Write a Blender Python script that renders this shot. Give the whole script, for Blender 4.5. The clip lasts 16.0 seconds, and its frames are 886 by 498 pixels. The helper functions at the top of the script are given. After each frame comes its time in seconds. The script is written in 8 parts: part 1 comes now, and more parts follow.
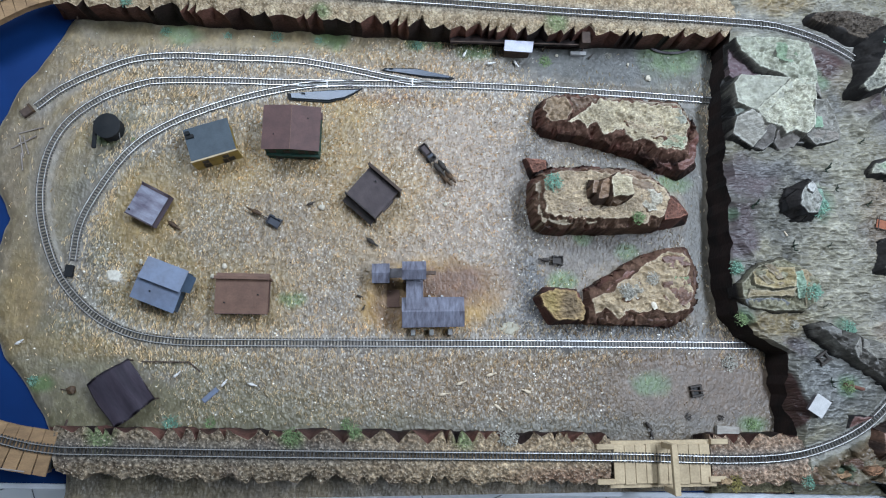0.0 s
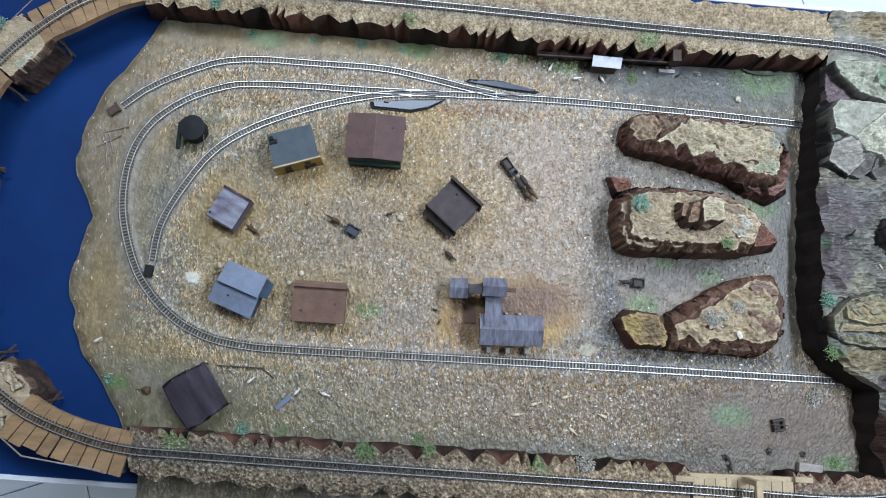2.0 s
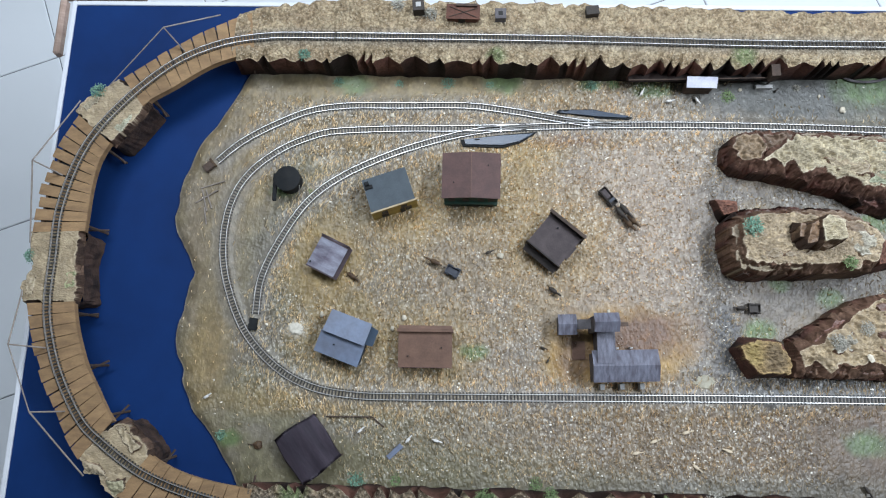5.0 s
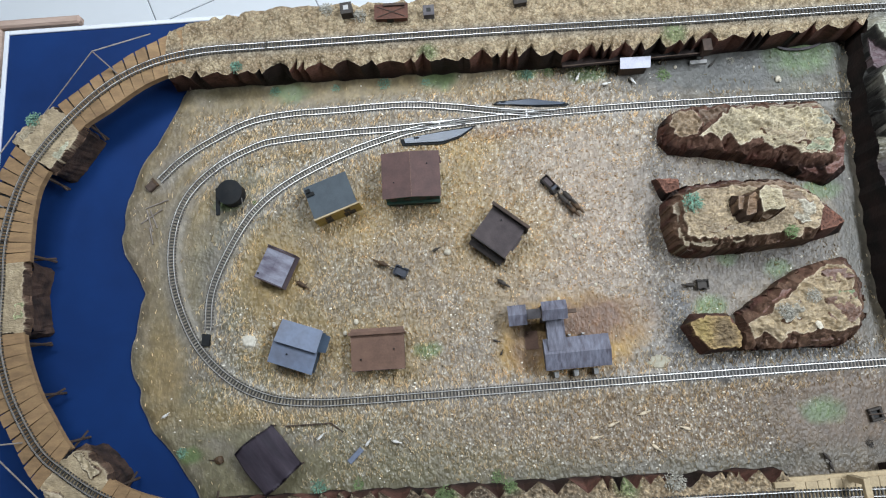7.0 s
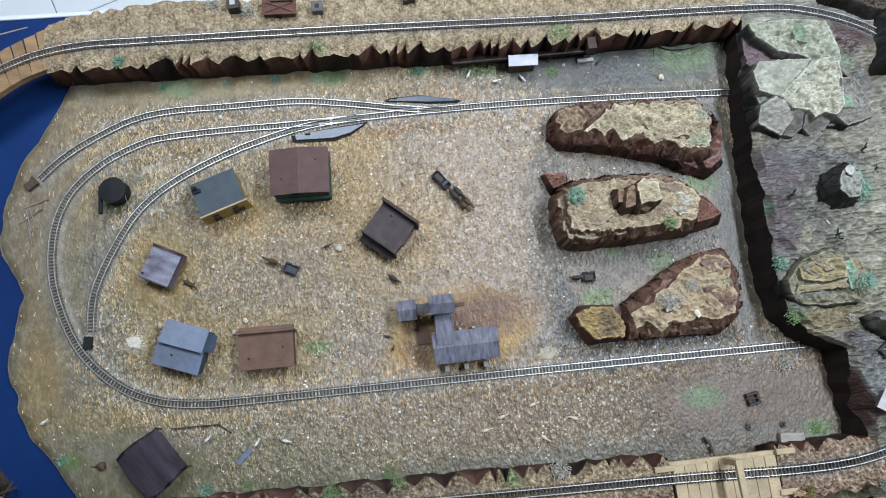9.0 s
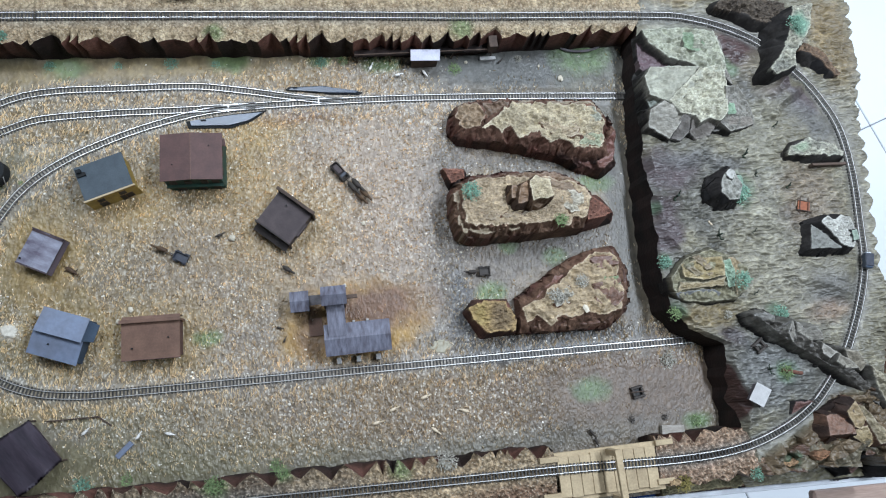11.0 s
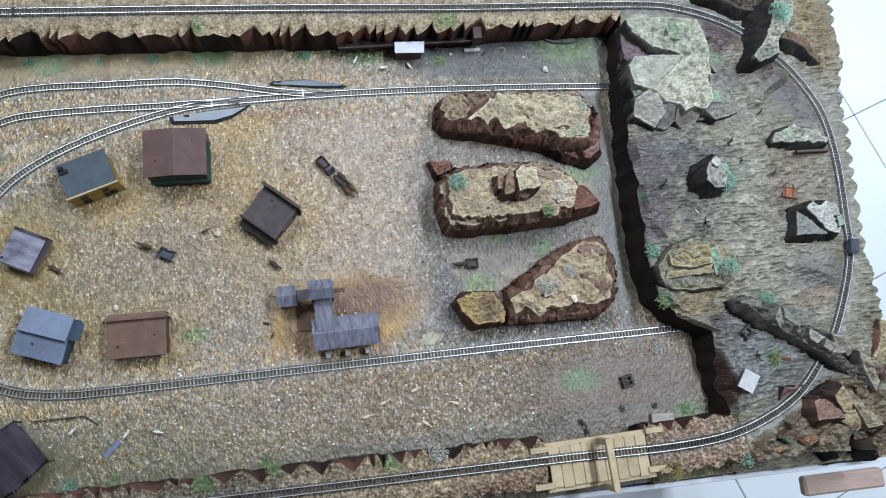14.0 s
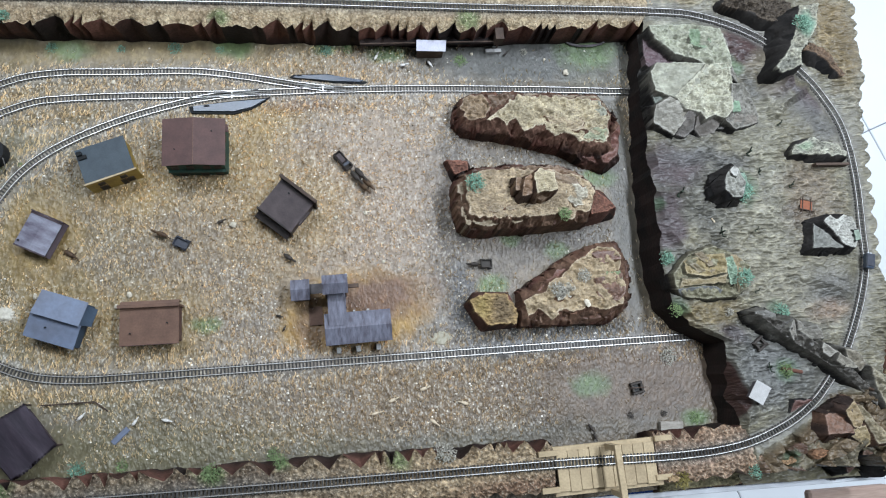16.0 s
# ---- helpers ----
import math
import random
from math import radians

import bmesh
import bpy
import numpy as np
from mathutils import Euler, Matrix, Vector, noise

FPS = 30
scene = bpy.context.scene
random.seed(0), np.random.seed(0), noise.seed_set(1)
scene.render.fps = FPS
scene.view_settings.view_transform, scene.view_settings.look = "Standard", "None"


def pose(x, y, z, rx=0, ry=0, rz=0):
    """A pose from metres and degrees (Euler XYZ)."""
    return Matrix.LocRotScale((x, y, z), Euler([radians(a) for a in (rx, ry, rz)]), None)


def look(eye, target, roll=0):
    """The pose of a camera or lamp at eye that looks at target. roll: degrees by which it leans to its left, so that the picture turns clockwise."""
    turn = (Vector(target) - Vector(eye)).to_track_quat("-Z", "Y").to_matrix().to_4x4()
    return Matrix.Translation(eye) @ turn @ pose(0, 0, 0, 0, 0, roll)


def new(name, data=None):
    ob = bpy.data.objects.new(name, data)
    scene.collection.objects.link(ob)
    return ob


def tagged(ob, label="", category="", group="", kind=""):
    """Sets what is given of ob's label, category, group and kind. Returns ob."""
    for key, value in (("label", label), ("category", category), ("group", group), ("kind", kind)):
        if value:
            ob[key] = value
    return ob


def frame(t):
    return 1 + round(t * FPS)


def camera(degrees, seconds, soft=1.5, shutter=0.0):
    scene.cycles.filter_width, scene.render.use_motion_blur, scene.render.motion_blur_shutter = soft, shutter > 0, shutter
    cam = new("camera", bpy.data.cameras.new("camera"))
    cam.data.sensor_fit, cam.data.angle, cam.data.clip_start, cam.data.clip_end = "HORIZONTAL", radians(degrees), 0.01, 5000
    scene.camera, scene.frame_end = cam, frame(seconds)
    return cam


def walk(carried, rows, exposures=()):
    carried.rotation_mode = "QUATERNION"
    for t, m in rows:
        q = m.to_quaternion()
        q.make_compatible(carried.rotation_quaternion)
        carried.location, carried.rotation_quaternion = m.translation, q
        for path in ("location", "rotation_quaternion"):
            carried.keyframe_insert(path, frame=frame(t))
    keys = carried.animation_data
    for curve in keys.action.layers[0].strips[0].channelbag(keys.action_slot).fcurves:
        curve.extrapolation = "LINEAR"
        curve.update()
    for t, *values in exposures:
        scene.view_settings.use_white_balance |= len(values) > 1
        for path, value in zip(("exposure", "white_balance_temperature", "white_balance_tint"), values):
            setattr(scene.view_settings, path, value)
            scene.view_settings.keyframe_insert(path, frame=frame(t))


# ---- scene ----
cam = camera(64.8, 16.0, soft=1.1)
PATH = [
    (0, (-0.077, -0.136, 1.134), (0.061, 0.194, -0.834), 22.7),
    (0.5, (-0.077, -0.13, 1.133), (0.033, 0.192, -0.838), 19.6),
    (1, (-0.097, -0.126, 1.127), (-0.002, 0.205, -0.843), 17.4),
    (1.5, (-0.115, -0.124, 1.12), (-0.056, 0.227, -0.848), 11.5),
    (2, (-0.158, -0.116, 1.114), (-0.101, 0.222, -0.856), 12.4),
    (2.5, (-0.178, -0.112, 1.107), (-0.192, 0.262, -0.858), 0.4),
    (3, (-0.211, -0.099, 1.104), (-0.24, 0.254, -0.864), -2.4),
    (3.5, (-0.235, -0.097, 1.098), (-0.292, 0.24, -0.873), -7.4),
    (4, (-0.249, -0.091, 1.097), (-0.318, 0.289, -0.866), -9.0),
    (4.2, (-0.252, -0.091, 1.097), (-0.322, 0.301, -0.866), -9.3),
    (6.3, (-0.205, -0.089, 1.096), (-0.273, 0.316, -0.861), -12.3),
    (6.5, (-0.189, -0.089, 1.094), (-0.264, 0.31, -0.864), -14.2),
    (7, (-0.167, -0.088, 1.095), (-0.233, 0.299, -0.866), -14.6),
    (7.5, (-0.141, -0.095, 1.092), (-0.167, 0.291, -0.87), -10.5),
    (8, (-0.117, -0.104, 1.091), (-0.117, 0.291, -0.87), -7.8),
    (8.5, (-0.099, -0.103, 1.093), (-0.06, 0.296, -0.866), -1.3),
    (9, (-0.079, -0.114, 1.09), (0.004, 0.279, -0.869), 5.8),
    (9.5, (-0.061, -0.118, 1.09), (0.088, 0.275, -0.866), 16.0),
    (10, (-0.04, -0.127, 1.092), (0.164, 0.287, -0.854), 21.0),
    (10.2, (-0.031, -0.129, 1.093), (0.193, 0.277, -0.853), 23.7),
    (12.3, (-0.015, -0.14, 1.09), (0.266, 0.228, -0.856), 31.2),
    (12.5, (-0.015, -0.14, 1.09), (0.267, 0.227, -0.856), 31.3),
    (13, (-0.018, -0.146, 1.086), (0.274, 0.235, -0.855), 31.3),
    (13.5, (-0.018, -0.145, 1.087), (0.276, 0.236, -0.854), 31.4),
    (14, (-0.015, -0.145, 1.087), (0.278, 0.228, -0.855), 31.7),
    (14.5, (-0.018, -0.142, 1.087), (0.277, 0.221, -0.857), 32.7),
    (15, (-0.018, -0.144, 1.088), (0.27, 0.223, -0.857), 31.7),
    (15.5, (-0.024, -0.144, 1.086), (0.265, 0.239, -0.856), 31.4),
    (16, (-0.033, -0.145, 1.083), (0.252, 0.231, -0.861), 32.9),
]
walk(cam, [(t, look(eye, target, roll)) for t, eye, target, roll in PATH],
     [(0.0, 0, 6100, 10), (2.0, 0, 6220, 10), (4.0, 0, 6350, 10), (6.5, 0, 6880, 10), (8.0, 0, 6720, 10), (10.0, 0, 6420, 10), (12.5, 0, 6380, 10), (15.0, 0, 6450, 10), (16.0, 0, 6620, 10)])

# ---------------------------------------------------------------- light
world = bpy.data.worlds.new("room_air")
scene.world = world
world.use_nodes = True
world.node_tree.nodes["Background"].inputs[0].default_value = (0.8, 0.87, 1.0, 1)
world.node_tree.nodes["Background"].inputs[1].default_value = 0.3
scene.view_settings.exposure = 0.0


def area_lamp(name, eye, target, w, h, watts, colour):
    data = bpy.data.lights.new(name, "AREA")
    data.shape, data.size, data.size_y, data.energy, data.color = "RECTANGLE", w, h, watts, colour
    ob = new(name, data)
    ob.matrix_world = look(eye, target)
    return ob


FLOOR_Z, CEIL_Z = -0.735, 2.0
area_lamp("ceiling_tube_light", (1.02, 0.36, CEIL_Z - 0.07), (1.02, 0.36, 0), 0.12, 1.2, 60, (0.765, 0.87, 1.0))
area_lamp("ceiling_tube_light", (-0.55, 1.10, CEIL_Z - 0.07), (-0.55, 1.10, 0), 1.2, 0.45, 42, (0.765, 0.87, 1.0))
area_lamp("window_daylight", (2.93, 1.2, 0.9), (0.0, 0.1, 0.0), 1.3, 1.2, 27, (0.75, 0.86, 1.0))


# ---------------------------------------------------------------- materials
def mat(name, col, col2=None, rough=0.8, scale=60.0, bump=0.0, bscale=None, metal=0.0, stretch=(1, 1, 1), spec=0.3,
        islands=0.0, objects=0.0, paint="", dry=None, dscale=330.0, grain=0.1, twist=0.5, detail=2.0, hollow=(0.3, 0.27, 0.24), cells=""):
    m = bpy.data.materials.new(name)
    m.use_nodes = True
    nt = m.node_tree
    n, link = nt.nodes, nt.links.new
    p = n["Principled BSDF"]
    p.inputs["Roughness"].default_value, p.inputs["Metallic"].default_value = rough, metal
    p.inputs["Specular IOR Level"].default_value = spec
    tc, mp = n.new("ShaderNodeTexCoord"), n.new("ShaderNodeMapping")
    mp.inputs["Scale"].default_value = stretch
    link(tc.outputs["Object"], mp.inputs[0])
    big, fine = n.new("ShaderNodeTexNoise"), n.new("ShaderNodeTexNoise")
    for t, sc, d in ((big, scale, 4), (fine, bscale or scale * 7, 3)):
        t.inputs["Scale"].default_value, t.inputs["Detail"].default_value = sc, d
        link(mp.outputs[0], t.inputs["Vector"])
    ramp = n.new("ShaderNodeValToRGB")
    c2 = col2 or tuple(c * 0.7 for c in col)
    ramp.color_ramp.elements[0].position, ramp.color_ramp.elements[1].position = 0.32, 0.68
    ramp.color_ramp.elements[0].color, ramp.color_ramp.elements[1].color = (*c2, 1), (*col, 1)
    link(big.outputs[0], ramp.inputs[0])
    out = ramp.outputs[0]
    if paint:
        at, mx = n.new("ShaderNodeVertexColor"), n.new("ShaderNodeMixRGB")
        at.layer_name = paint
        mx.blend_type, mx.inputs[0].default_value = "MULTIPLY", 1.0
        link(at.outputs[0], mx.inputs[1]), link(out, mx.inputs[2])
        out = mx.outputs[0]
    height = fine.outputs[0]
    if dry:
        # raised grain: pale dry-brushed tops, dark hollows, matching relief
        w0, w1 = n.new("ShaderNodeMapRange"), n.new("ShaderNodeMapRange")
        if cells:
            # raised beads, or dimples with sharp ridges between, on a slightly bent grid
            bend, off, add, dn = n.new("ShaderNodeTexNoise"), n.new("ShaderNodeVectorMath"), n.new("ShaderNodeVectorMath"), n.new("ShaderNodeTexVoronoi")
            bend.inputs["Scale"].default_value = dscale * 0.6
            off.operation, add.operation = "SCALE", "ADD"
            off.inputs["Scale"].default_value = twist * 2.0 / dscale
            link(mp.outputs[0], bend.inputs["Vector"]), link(bend.outputs["Color"], off.inputs[0])
            link(mp.outputs[0], add.inputs[0]), link(off.outputs[0], add.inputs[1]), link(add.outputs[0], dn.inputs["Vector"])
            dn.voronoi_dimensions = "2D"
            dn.inputs["Scale"].default_value, dn.inputs["Detail"].default_value = dscale, detail
            dn.inputs["Roughness"].default_value = 0.6
            crest, mask, blend = n.new("ShaderNodeMapRange"), n.new("ShaderNodeMath"), n.new("ShaderNodeMath")
            crest.inputs[1].default_value, crest.inputs[2].default_value = (0.9, 0.0) if cells == "bead" else (0.0, 0.9)
            link(dn.outputs["Distance"], crest.inputs[0])
            mask.operation, blend.operation = "MULTIPLY_ADD", "ADD"
            mask.inputs[1].default_value, mask.inputs[2].default_value = 0.9, -0.45
            link(fine.outputs[0], mask.inputs[0]), link(crest.outputs[0], blend.inputs[0]), link(mask.outputs[0], blend.inputs[1])
            limits = ((w0, 0.60, 0.76), (w1, 0.34, 0.08)) if cells == "bead" else ((w0, 0.60, 0.82), (w1, 0.36, 0.08))
            height = blend.outputs[0]
        else:
            dn = n.new("ShaderNodeTexNoise")
            dn.inputs["Scale"].default_value, dn.inputs["Detail"].default_value, dn.inputs["Distortion"].default_value = dscale, detail, twist
            link(mp.outputs[0], dn.inputs["Vector"])
            height, limits = dn.outputs[0], ((w0, 0.57, 0.67), (w1, 0.43, 0.31))
        for w, lo, hi in limits:
            w.inputs[1].default_value, w.inputs[2].default_value = lo, hi
            link(height, w.inputs[0])
        if cells == "bead":
            # single beads standing on a smooth coat
            lift = n.new("ShaderNodeMath")
            lift.operation = "MULTIPLY_ADD"
            lift.inputs[1].default_value = 0.55
            link(height, lift.inputs[0]), link(w0.outputs[0], lift.inputs[2])
            height = lift.outputs[0]
        for w, c, k in ((w1, hollow, "MULTIPLY"), (w0, dry[:3], "MULTIPLY" if dry[0] > 1 else "MIX")):
            mx, sc = n.new("ShaderNodeMixRGB"), n.new("ShaderNodeMath")
            mx.blend_type, sc.operation = k, "MULTIPLY"
            sc.inputs[1].default_value = dry[3]
            link(w.outputs[0], sc.inputs[0])
            amount = sc.outputs[0]
            if paint:
                by = n.new("ShaderNodeMath")
                by.operation = "MULTIPLY"
                link(amount, by.inputs[0]), link(at.outputs["Alpha"], by.inputs[1])
                amount = by.outputs[0]
            link(amount, mx.inputs[0])
            link(out, mx.inputs[1])
            mx.inputs[2].default_value = (*c, 1)
            out = mx.outputs[0]
    # fine grain over the large variation
    gr, hs = n.new("ShaderNodeMapRange"), n.new("ShaderNodeHueSaturation")
    gr.inputs[1].default_value, gr.inputs[2].default_value = 0.3, 0.7
    gr.inputs[3].default_value, gr.inputs[4].default_value = 1 - grain, 1 + grain
    link(fine.outputs[0], gr.inputs[0])
    value = gr.outputs[0]
    if islands or objects:
        src = n.new("ShaderNodeNewGeometry").outputs["Random Per Island"] if islands else n.new("ShaderNodeObjectInfo").outputs["Random"]
        mr, mul = n.new("ShaderNodeMapRange"), n.new("ShaderNodeMath")
        k = islands or objects
        mr.inputs[3].default_value, mr.inputs[4].default_value = 1 - k, 1 + k
        link(src, mr.inputs[0])
        mul.operation = "MULTIPLY"
        link(value, mul.inputs[0]), link(mr.outputs[0], mul.inputs[1])
        value = mul.outputs[0]
    link(value, hs.inputs["Value"]), link(out, hs.inputs["Color"])
    link(hs.outputs[0], p.inputs["Base Color"])
    if bump:
        b = n.new("ShaderNodeBump")
        b.inputs["Strength"].default_value, b.inputs["Distance"].default_value = 0.8, bump
        link(height, b.inputs["Height"]), link(b.outputs[0], p.inputs["Normal"])
    return m


M_GROUND = mat("stippled_plaster", (1, 1, 1), (0.72, 0.70, 0.68), 0.45, 45, 0.00022, 90, paint="paint", spec=0.5, dry=(0.80, 0.74, 0.64, 0.35), dscale=150, stretch=(1.35, 0.85, 1), cells="bead", twist=0.8, detail=0.3, hollow=(0.72, 0.68, 0.64))
M_PLATEAU = mat("rippled_plaster", (1, 1, 1), (0.72, 0.71, 0.70), 0.45, 40, 0.0014, 260, paint="paint", stretch=(0.6, 1.3, 1), spec=0.55, dry=(1.4, 1.4, 1.35, 0.4), dscale=190, cells="dimple", twist=0.6, detail=0.2, hollow=(0.5, 0.47, 0.44))
M_RIDGE = mat("ridge_plaster", (1.0, 1.0, 1.0), (0.6, 0.55, 0.5), 0.65, 70, 0.0026, 300, paint="paint", dry=(0.50, 0.42, 0.32, 0.6), dscale=200, cells="bead", twist=0.8, detail=0.6)
M_WALL = mat("black_brown_rock_paint", (0.024, 0.013, 0.0105), (0.006, 0.005, 0.0045), 0.8, 30, 0.0012, 200)
M_CAP = mat("brushed_rock_top", (1, 1, 1), (0.74, 0.71, 0.68), 0.7, 60, 0.0022, 190, paint="paint", dry=(1.5, 1.5, 1.42, 0.45), dscale=230, stretch=(0.85, 1.15, 1), cells="dimple", twist=1.0, detail=0.5, hollow=(0.66, 0.61, 0.57))
M_PLATE = mat("broken_plaster_face", (1, 1, 1), (0.76, 0.74, 0.72), 0.48, 60, 0.0008, 240, paint="paint", grain=0.1, spec=0.5, dry=(1.35, 1.35, 1.3, 0.2), dscale=330, stretch=(0.7, 1.3, 1), cells="dimple", twist=0.9, detail=0.4, hollow=(0.75, 0.72, 0.69))
M_CLIFF = mat("brushed_rock_side", (1, 1, 1), (0.55, 0.52, 0.5), 0.8, 50, 0.0010, 240, paint="paint", grain=0.25)
M_REDROCK = mat("red_brown_rock", (0.15, 0.066, 0.045), (0.085, 0.04, 0.03), 0.8, 50, 0.001, 260)
M_WATER = mat("blue_water_paint", (0.005, 0.030, 0.125), (0.004, 0.021, 0.090), 0.6, 5, spec=0.12, grain=0.05)
M_WHITE = mat("white_board_edge", (0.68, 0.70, 0.74), (0.63, 0.65, 0.69), 0.5, 30, grain=0.03)
M_TABLE = mat("brown_table_wood", (0.46, 0.34, 0.28), (0.36, 0.25, 0.20), 0.55, 20, 0.0004, 160, stretch=(0.3, 3, 1))
M_TILE = mat("white_floor_tile", (0.75, 0.78, 0.81), (0.725, 0.755, 0.785), 0.3, 2, bscale=9, objects=0.015, grain=0.0)
M_GROUT = mat("grey_grout", (0.26, 0.27, 0.29), None, 0.9, 60)
M_ROOM = mat("cream_wall_paint", (0.46, 0.46, 0.45), (0.42, 0.42, 0.41), 0.8, 3)
M_RAIL = mat("rail_metal", (0.70, 0.69, 0.67), (0.58, 0.56, 0.54), 0.45, 120, metal=1.0)
M_RAILSIDE = mat("dull_rail_side", (0.33, 0.30, 0.27), (0.22, 0.19, 0.17), 0.6, 160, metal=0.7)
M_SLEEPER = mat("dark_sleeper_plastic", (0.062, 0.058, 0.054), (0.034, 0.032, 0.03), 0.55, 200, islands=0.4)
M_TIE = mat("dark_sleeper_bar", (0.062, 0.058, 0.054), (0.034, 0.032, 0.03), 0.55, 200, objects=0.4)
M_SWITCH = mat("dark_blue_grey_plastic", (0.05, 0.068, 0.10), (0.035, 0.048, 0.072), 0.3, 40, spec=0.45)
M_BLACK = mat("black_plastic", (0.012, 0.014, 0.016), (0.02, 0.02, 0.02), 0.7, 60, spec=0.15)
M_PLANK = mat("weathered_plank", (0.31, 0.195, 0.10), (0.21, 0.13, 0.07), 0.75, 40, 0.0005, 300, stretch=(1, 3, 1), objects=0.12)
M_PALEWOOD = mat("pale_wood", (0.45, 0.35, 0.22), (0.34, 0.26, 0.16), 0.7, 40, 0.0004, 300, objects=0.08)
M_DARKWOOD = mat("dark_wood", (0.09, 0.06, 0.045), (0.05, 0.035, 0.028), 0.75, 80, 0.0005, 300, objects=0.15)
M_STRING = mat("grey_wood_rod", (0.30, 0.26, 0.23), (0.18, 0.15, 0.13), 0.6, 80)


# ---------------------------------------------------------------- building helpers
def mesh(name, bm, material):
    me = bpy.data.meshes.new(name)
    bm.to_mesh(me)
    bm.free()
    for m in (material if isinstance(material, (list, tuple)) else [material]):
        me.materials.append(m)
    return me


def part(name, bm, material, parent, label="", m=None):
    ob = new(name, mesh(name, bm, material))
    ob.parent = parent
    if m is not None:
        ob.matrix_basis = m
    return tagged(ob, label)


def thing(name, label, category, m=None, group="", kind=""):
    ob = new(name)
    ob.empty_display_size = 0.01
    if m is not None:
        ob.matrix_basis = m
    return tagged(ob, label, category, group, kind)


def solid(name, bm, material, label, category, m=None, group="", kind=""):
    ob = new(name, mesh(name, bm, material))
    if m is not None:
        ob.matrix_basis = m
    return tagged(ob, label, category, group, kind)


def box(bm, x0, y0, z0, x1, y1, z1, bevel=0.0, m=None, mi=0):
    vs = bmesh.ops.create_cube(bm, size=1.0)["verts"]
    for v in vs:
        v.co = Vector((x0 + (v.co.x + 0.5) * (x1 - x0), y0 + (v.co.y + 0.5) * (y1 - y0), z0 + (v.co.z + 0.5) * (z1 - z0)))
        if m is not None:
            v.co = m @ v.co
    faces = {f for v in vs for f in v.link_faces}
    for f in faces:
        f.material_index = mi
    if bevel:
        bmesh.ops.bevel(bm, geom=list({e for v in vs for e in v.link_edges}), offset=bevel, segments=1, affect="EDGES")
    return bm


def bar(bm, a, b, r, sides=6):
    """A rod from a to b."""
    a, b = Vector(a), Vector(b)
    d = b - a
    m = Matrix.Translation((a + b) / 2) @ d.to_track_quat("Z", "Y").to_matrix().to_4x4()
    bmesh.ops.create_cone(bm, cap_ends=True, segments=sides, radius1=r, radius2=r, depth=d.length, matrix=m)
    return bm


def prism(bm, pts, z0, z1, mi=0):
    """An upright prism over an outline."""
    lo, hi = [bm.verts.new((x, y, z0)) for x, y in pts], [bm.verts.new((x, y, z1)) for x, y in pts]
    fs = [bm.faces.new(hi), bm.faces.new(lo[::-1])]
    for i in range(len(pts)):
        j = (i + 1) % len(pts)
        fs.append(bm.faces.new((lo[i], lo[j], hi[j], hi[i])))
    for f in fs:
        f.material_index = mi
    bmesh.ops.recalc_face_normals(bm, faces=fs)
    return bm


def lump(bm, x, y, z, r, flat=0.6, rough=0.25, sub=1):
    """A small uneven stone."""
    vs = bmesh.ops.create_icosphere(bm, subdivisions=sub, radius=1)["verts"]
    sx, sy, a = random.uniform(0.8, 1.25), random.uniform(0.7, 1.1), random.uniform(0, 6.3)
    for v in vs:
        k = r * (1 + random.uniform(-rough, rough))
        px, py = v.co.x * k * sx, v.co.y * k * sy
        v.co = (x + px * math.cos(a) - py * math.sin(a), y + px * math.sin(a) + py * math.cos(a), z + v.co.z * k * flat)
    return bm


def smooth(points, step, closed=False):
    """Points at even steps along a soft curve through the given ones."""
    p = [np.array(q, float) for q in points]
    out = []
    n = len(p)
    for i in range(n if closed else n - 1):
        a, b = p[i], p[(i + 1) % n]
        pa = p[i - 1] if (i or closed) else 2 * a - b
        pb = p[(i + 2) % n] if (i + 2 < n or closed) else 2 * b - a
        for t in np.linspace(0, 1, 24, endpoint=False):
            out.append(0.5 * (2 * a + (b - pa) * t + (2 * pa - 5 * a + 4 * b - pb) * t * t + (3 * a - pa - 3 * b + pb) * t ** 3))
    out.append(p[0] if closed else p[-1])
    out = np.array(out)
    d = np.concatenate([[0], np.cumsum(np.linalg.norm(np.diff(out, axis=0), axis=1))])
    k = np.linspace(0, d[-1], max(2, int(round(d[-1] / step)) + 1))
    return np.stack([np.interp(k, d, out[:, c]) for c in range(out.shape[1])], 1)


def lattice(seed):
    return np.random.RandomState(seed).rand(64, 64)


LAT = [lattice(i) for i in range(8)]


def vnoise(x, y, scale, seed=0):
    """Soft value noise in 0..1 with features of about 1/scale metres."""
    g = LAT[seed % 8]
    x, y = np.asarray(x) * scale + 31.7 * seed + 640, np.asarray(y) * scale + 17.3 * seed + 640
    i, j = np.floor(x).astype(int), np.floor(y).astype(int)
    u, v = x - i, y - j
    u, v = u * u * (3 - 2 * u), v * v * (3 - 2 * v)
    f = lambda a, b: g[a % 64, b % 64]
    return (f(i, j) * (1 - u) + f(i + 1, j) * u) * (1 - v) + (f(i, j + 1) * (1 - u) + f(i + 1, j + 1) * u) * v


def fbm(x, y, scale, seed=0, octaves=3):
    return sum(vnoise(x, y, scale * 2 ** o, seed + o) / 2 ** o for o in range(octaves)) / sum(0.5 ** o for o in range(octaves))


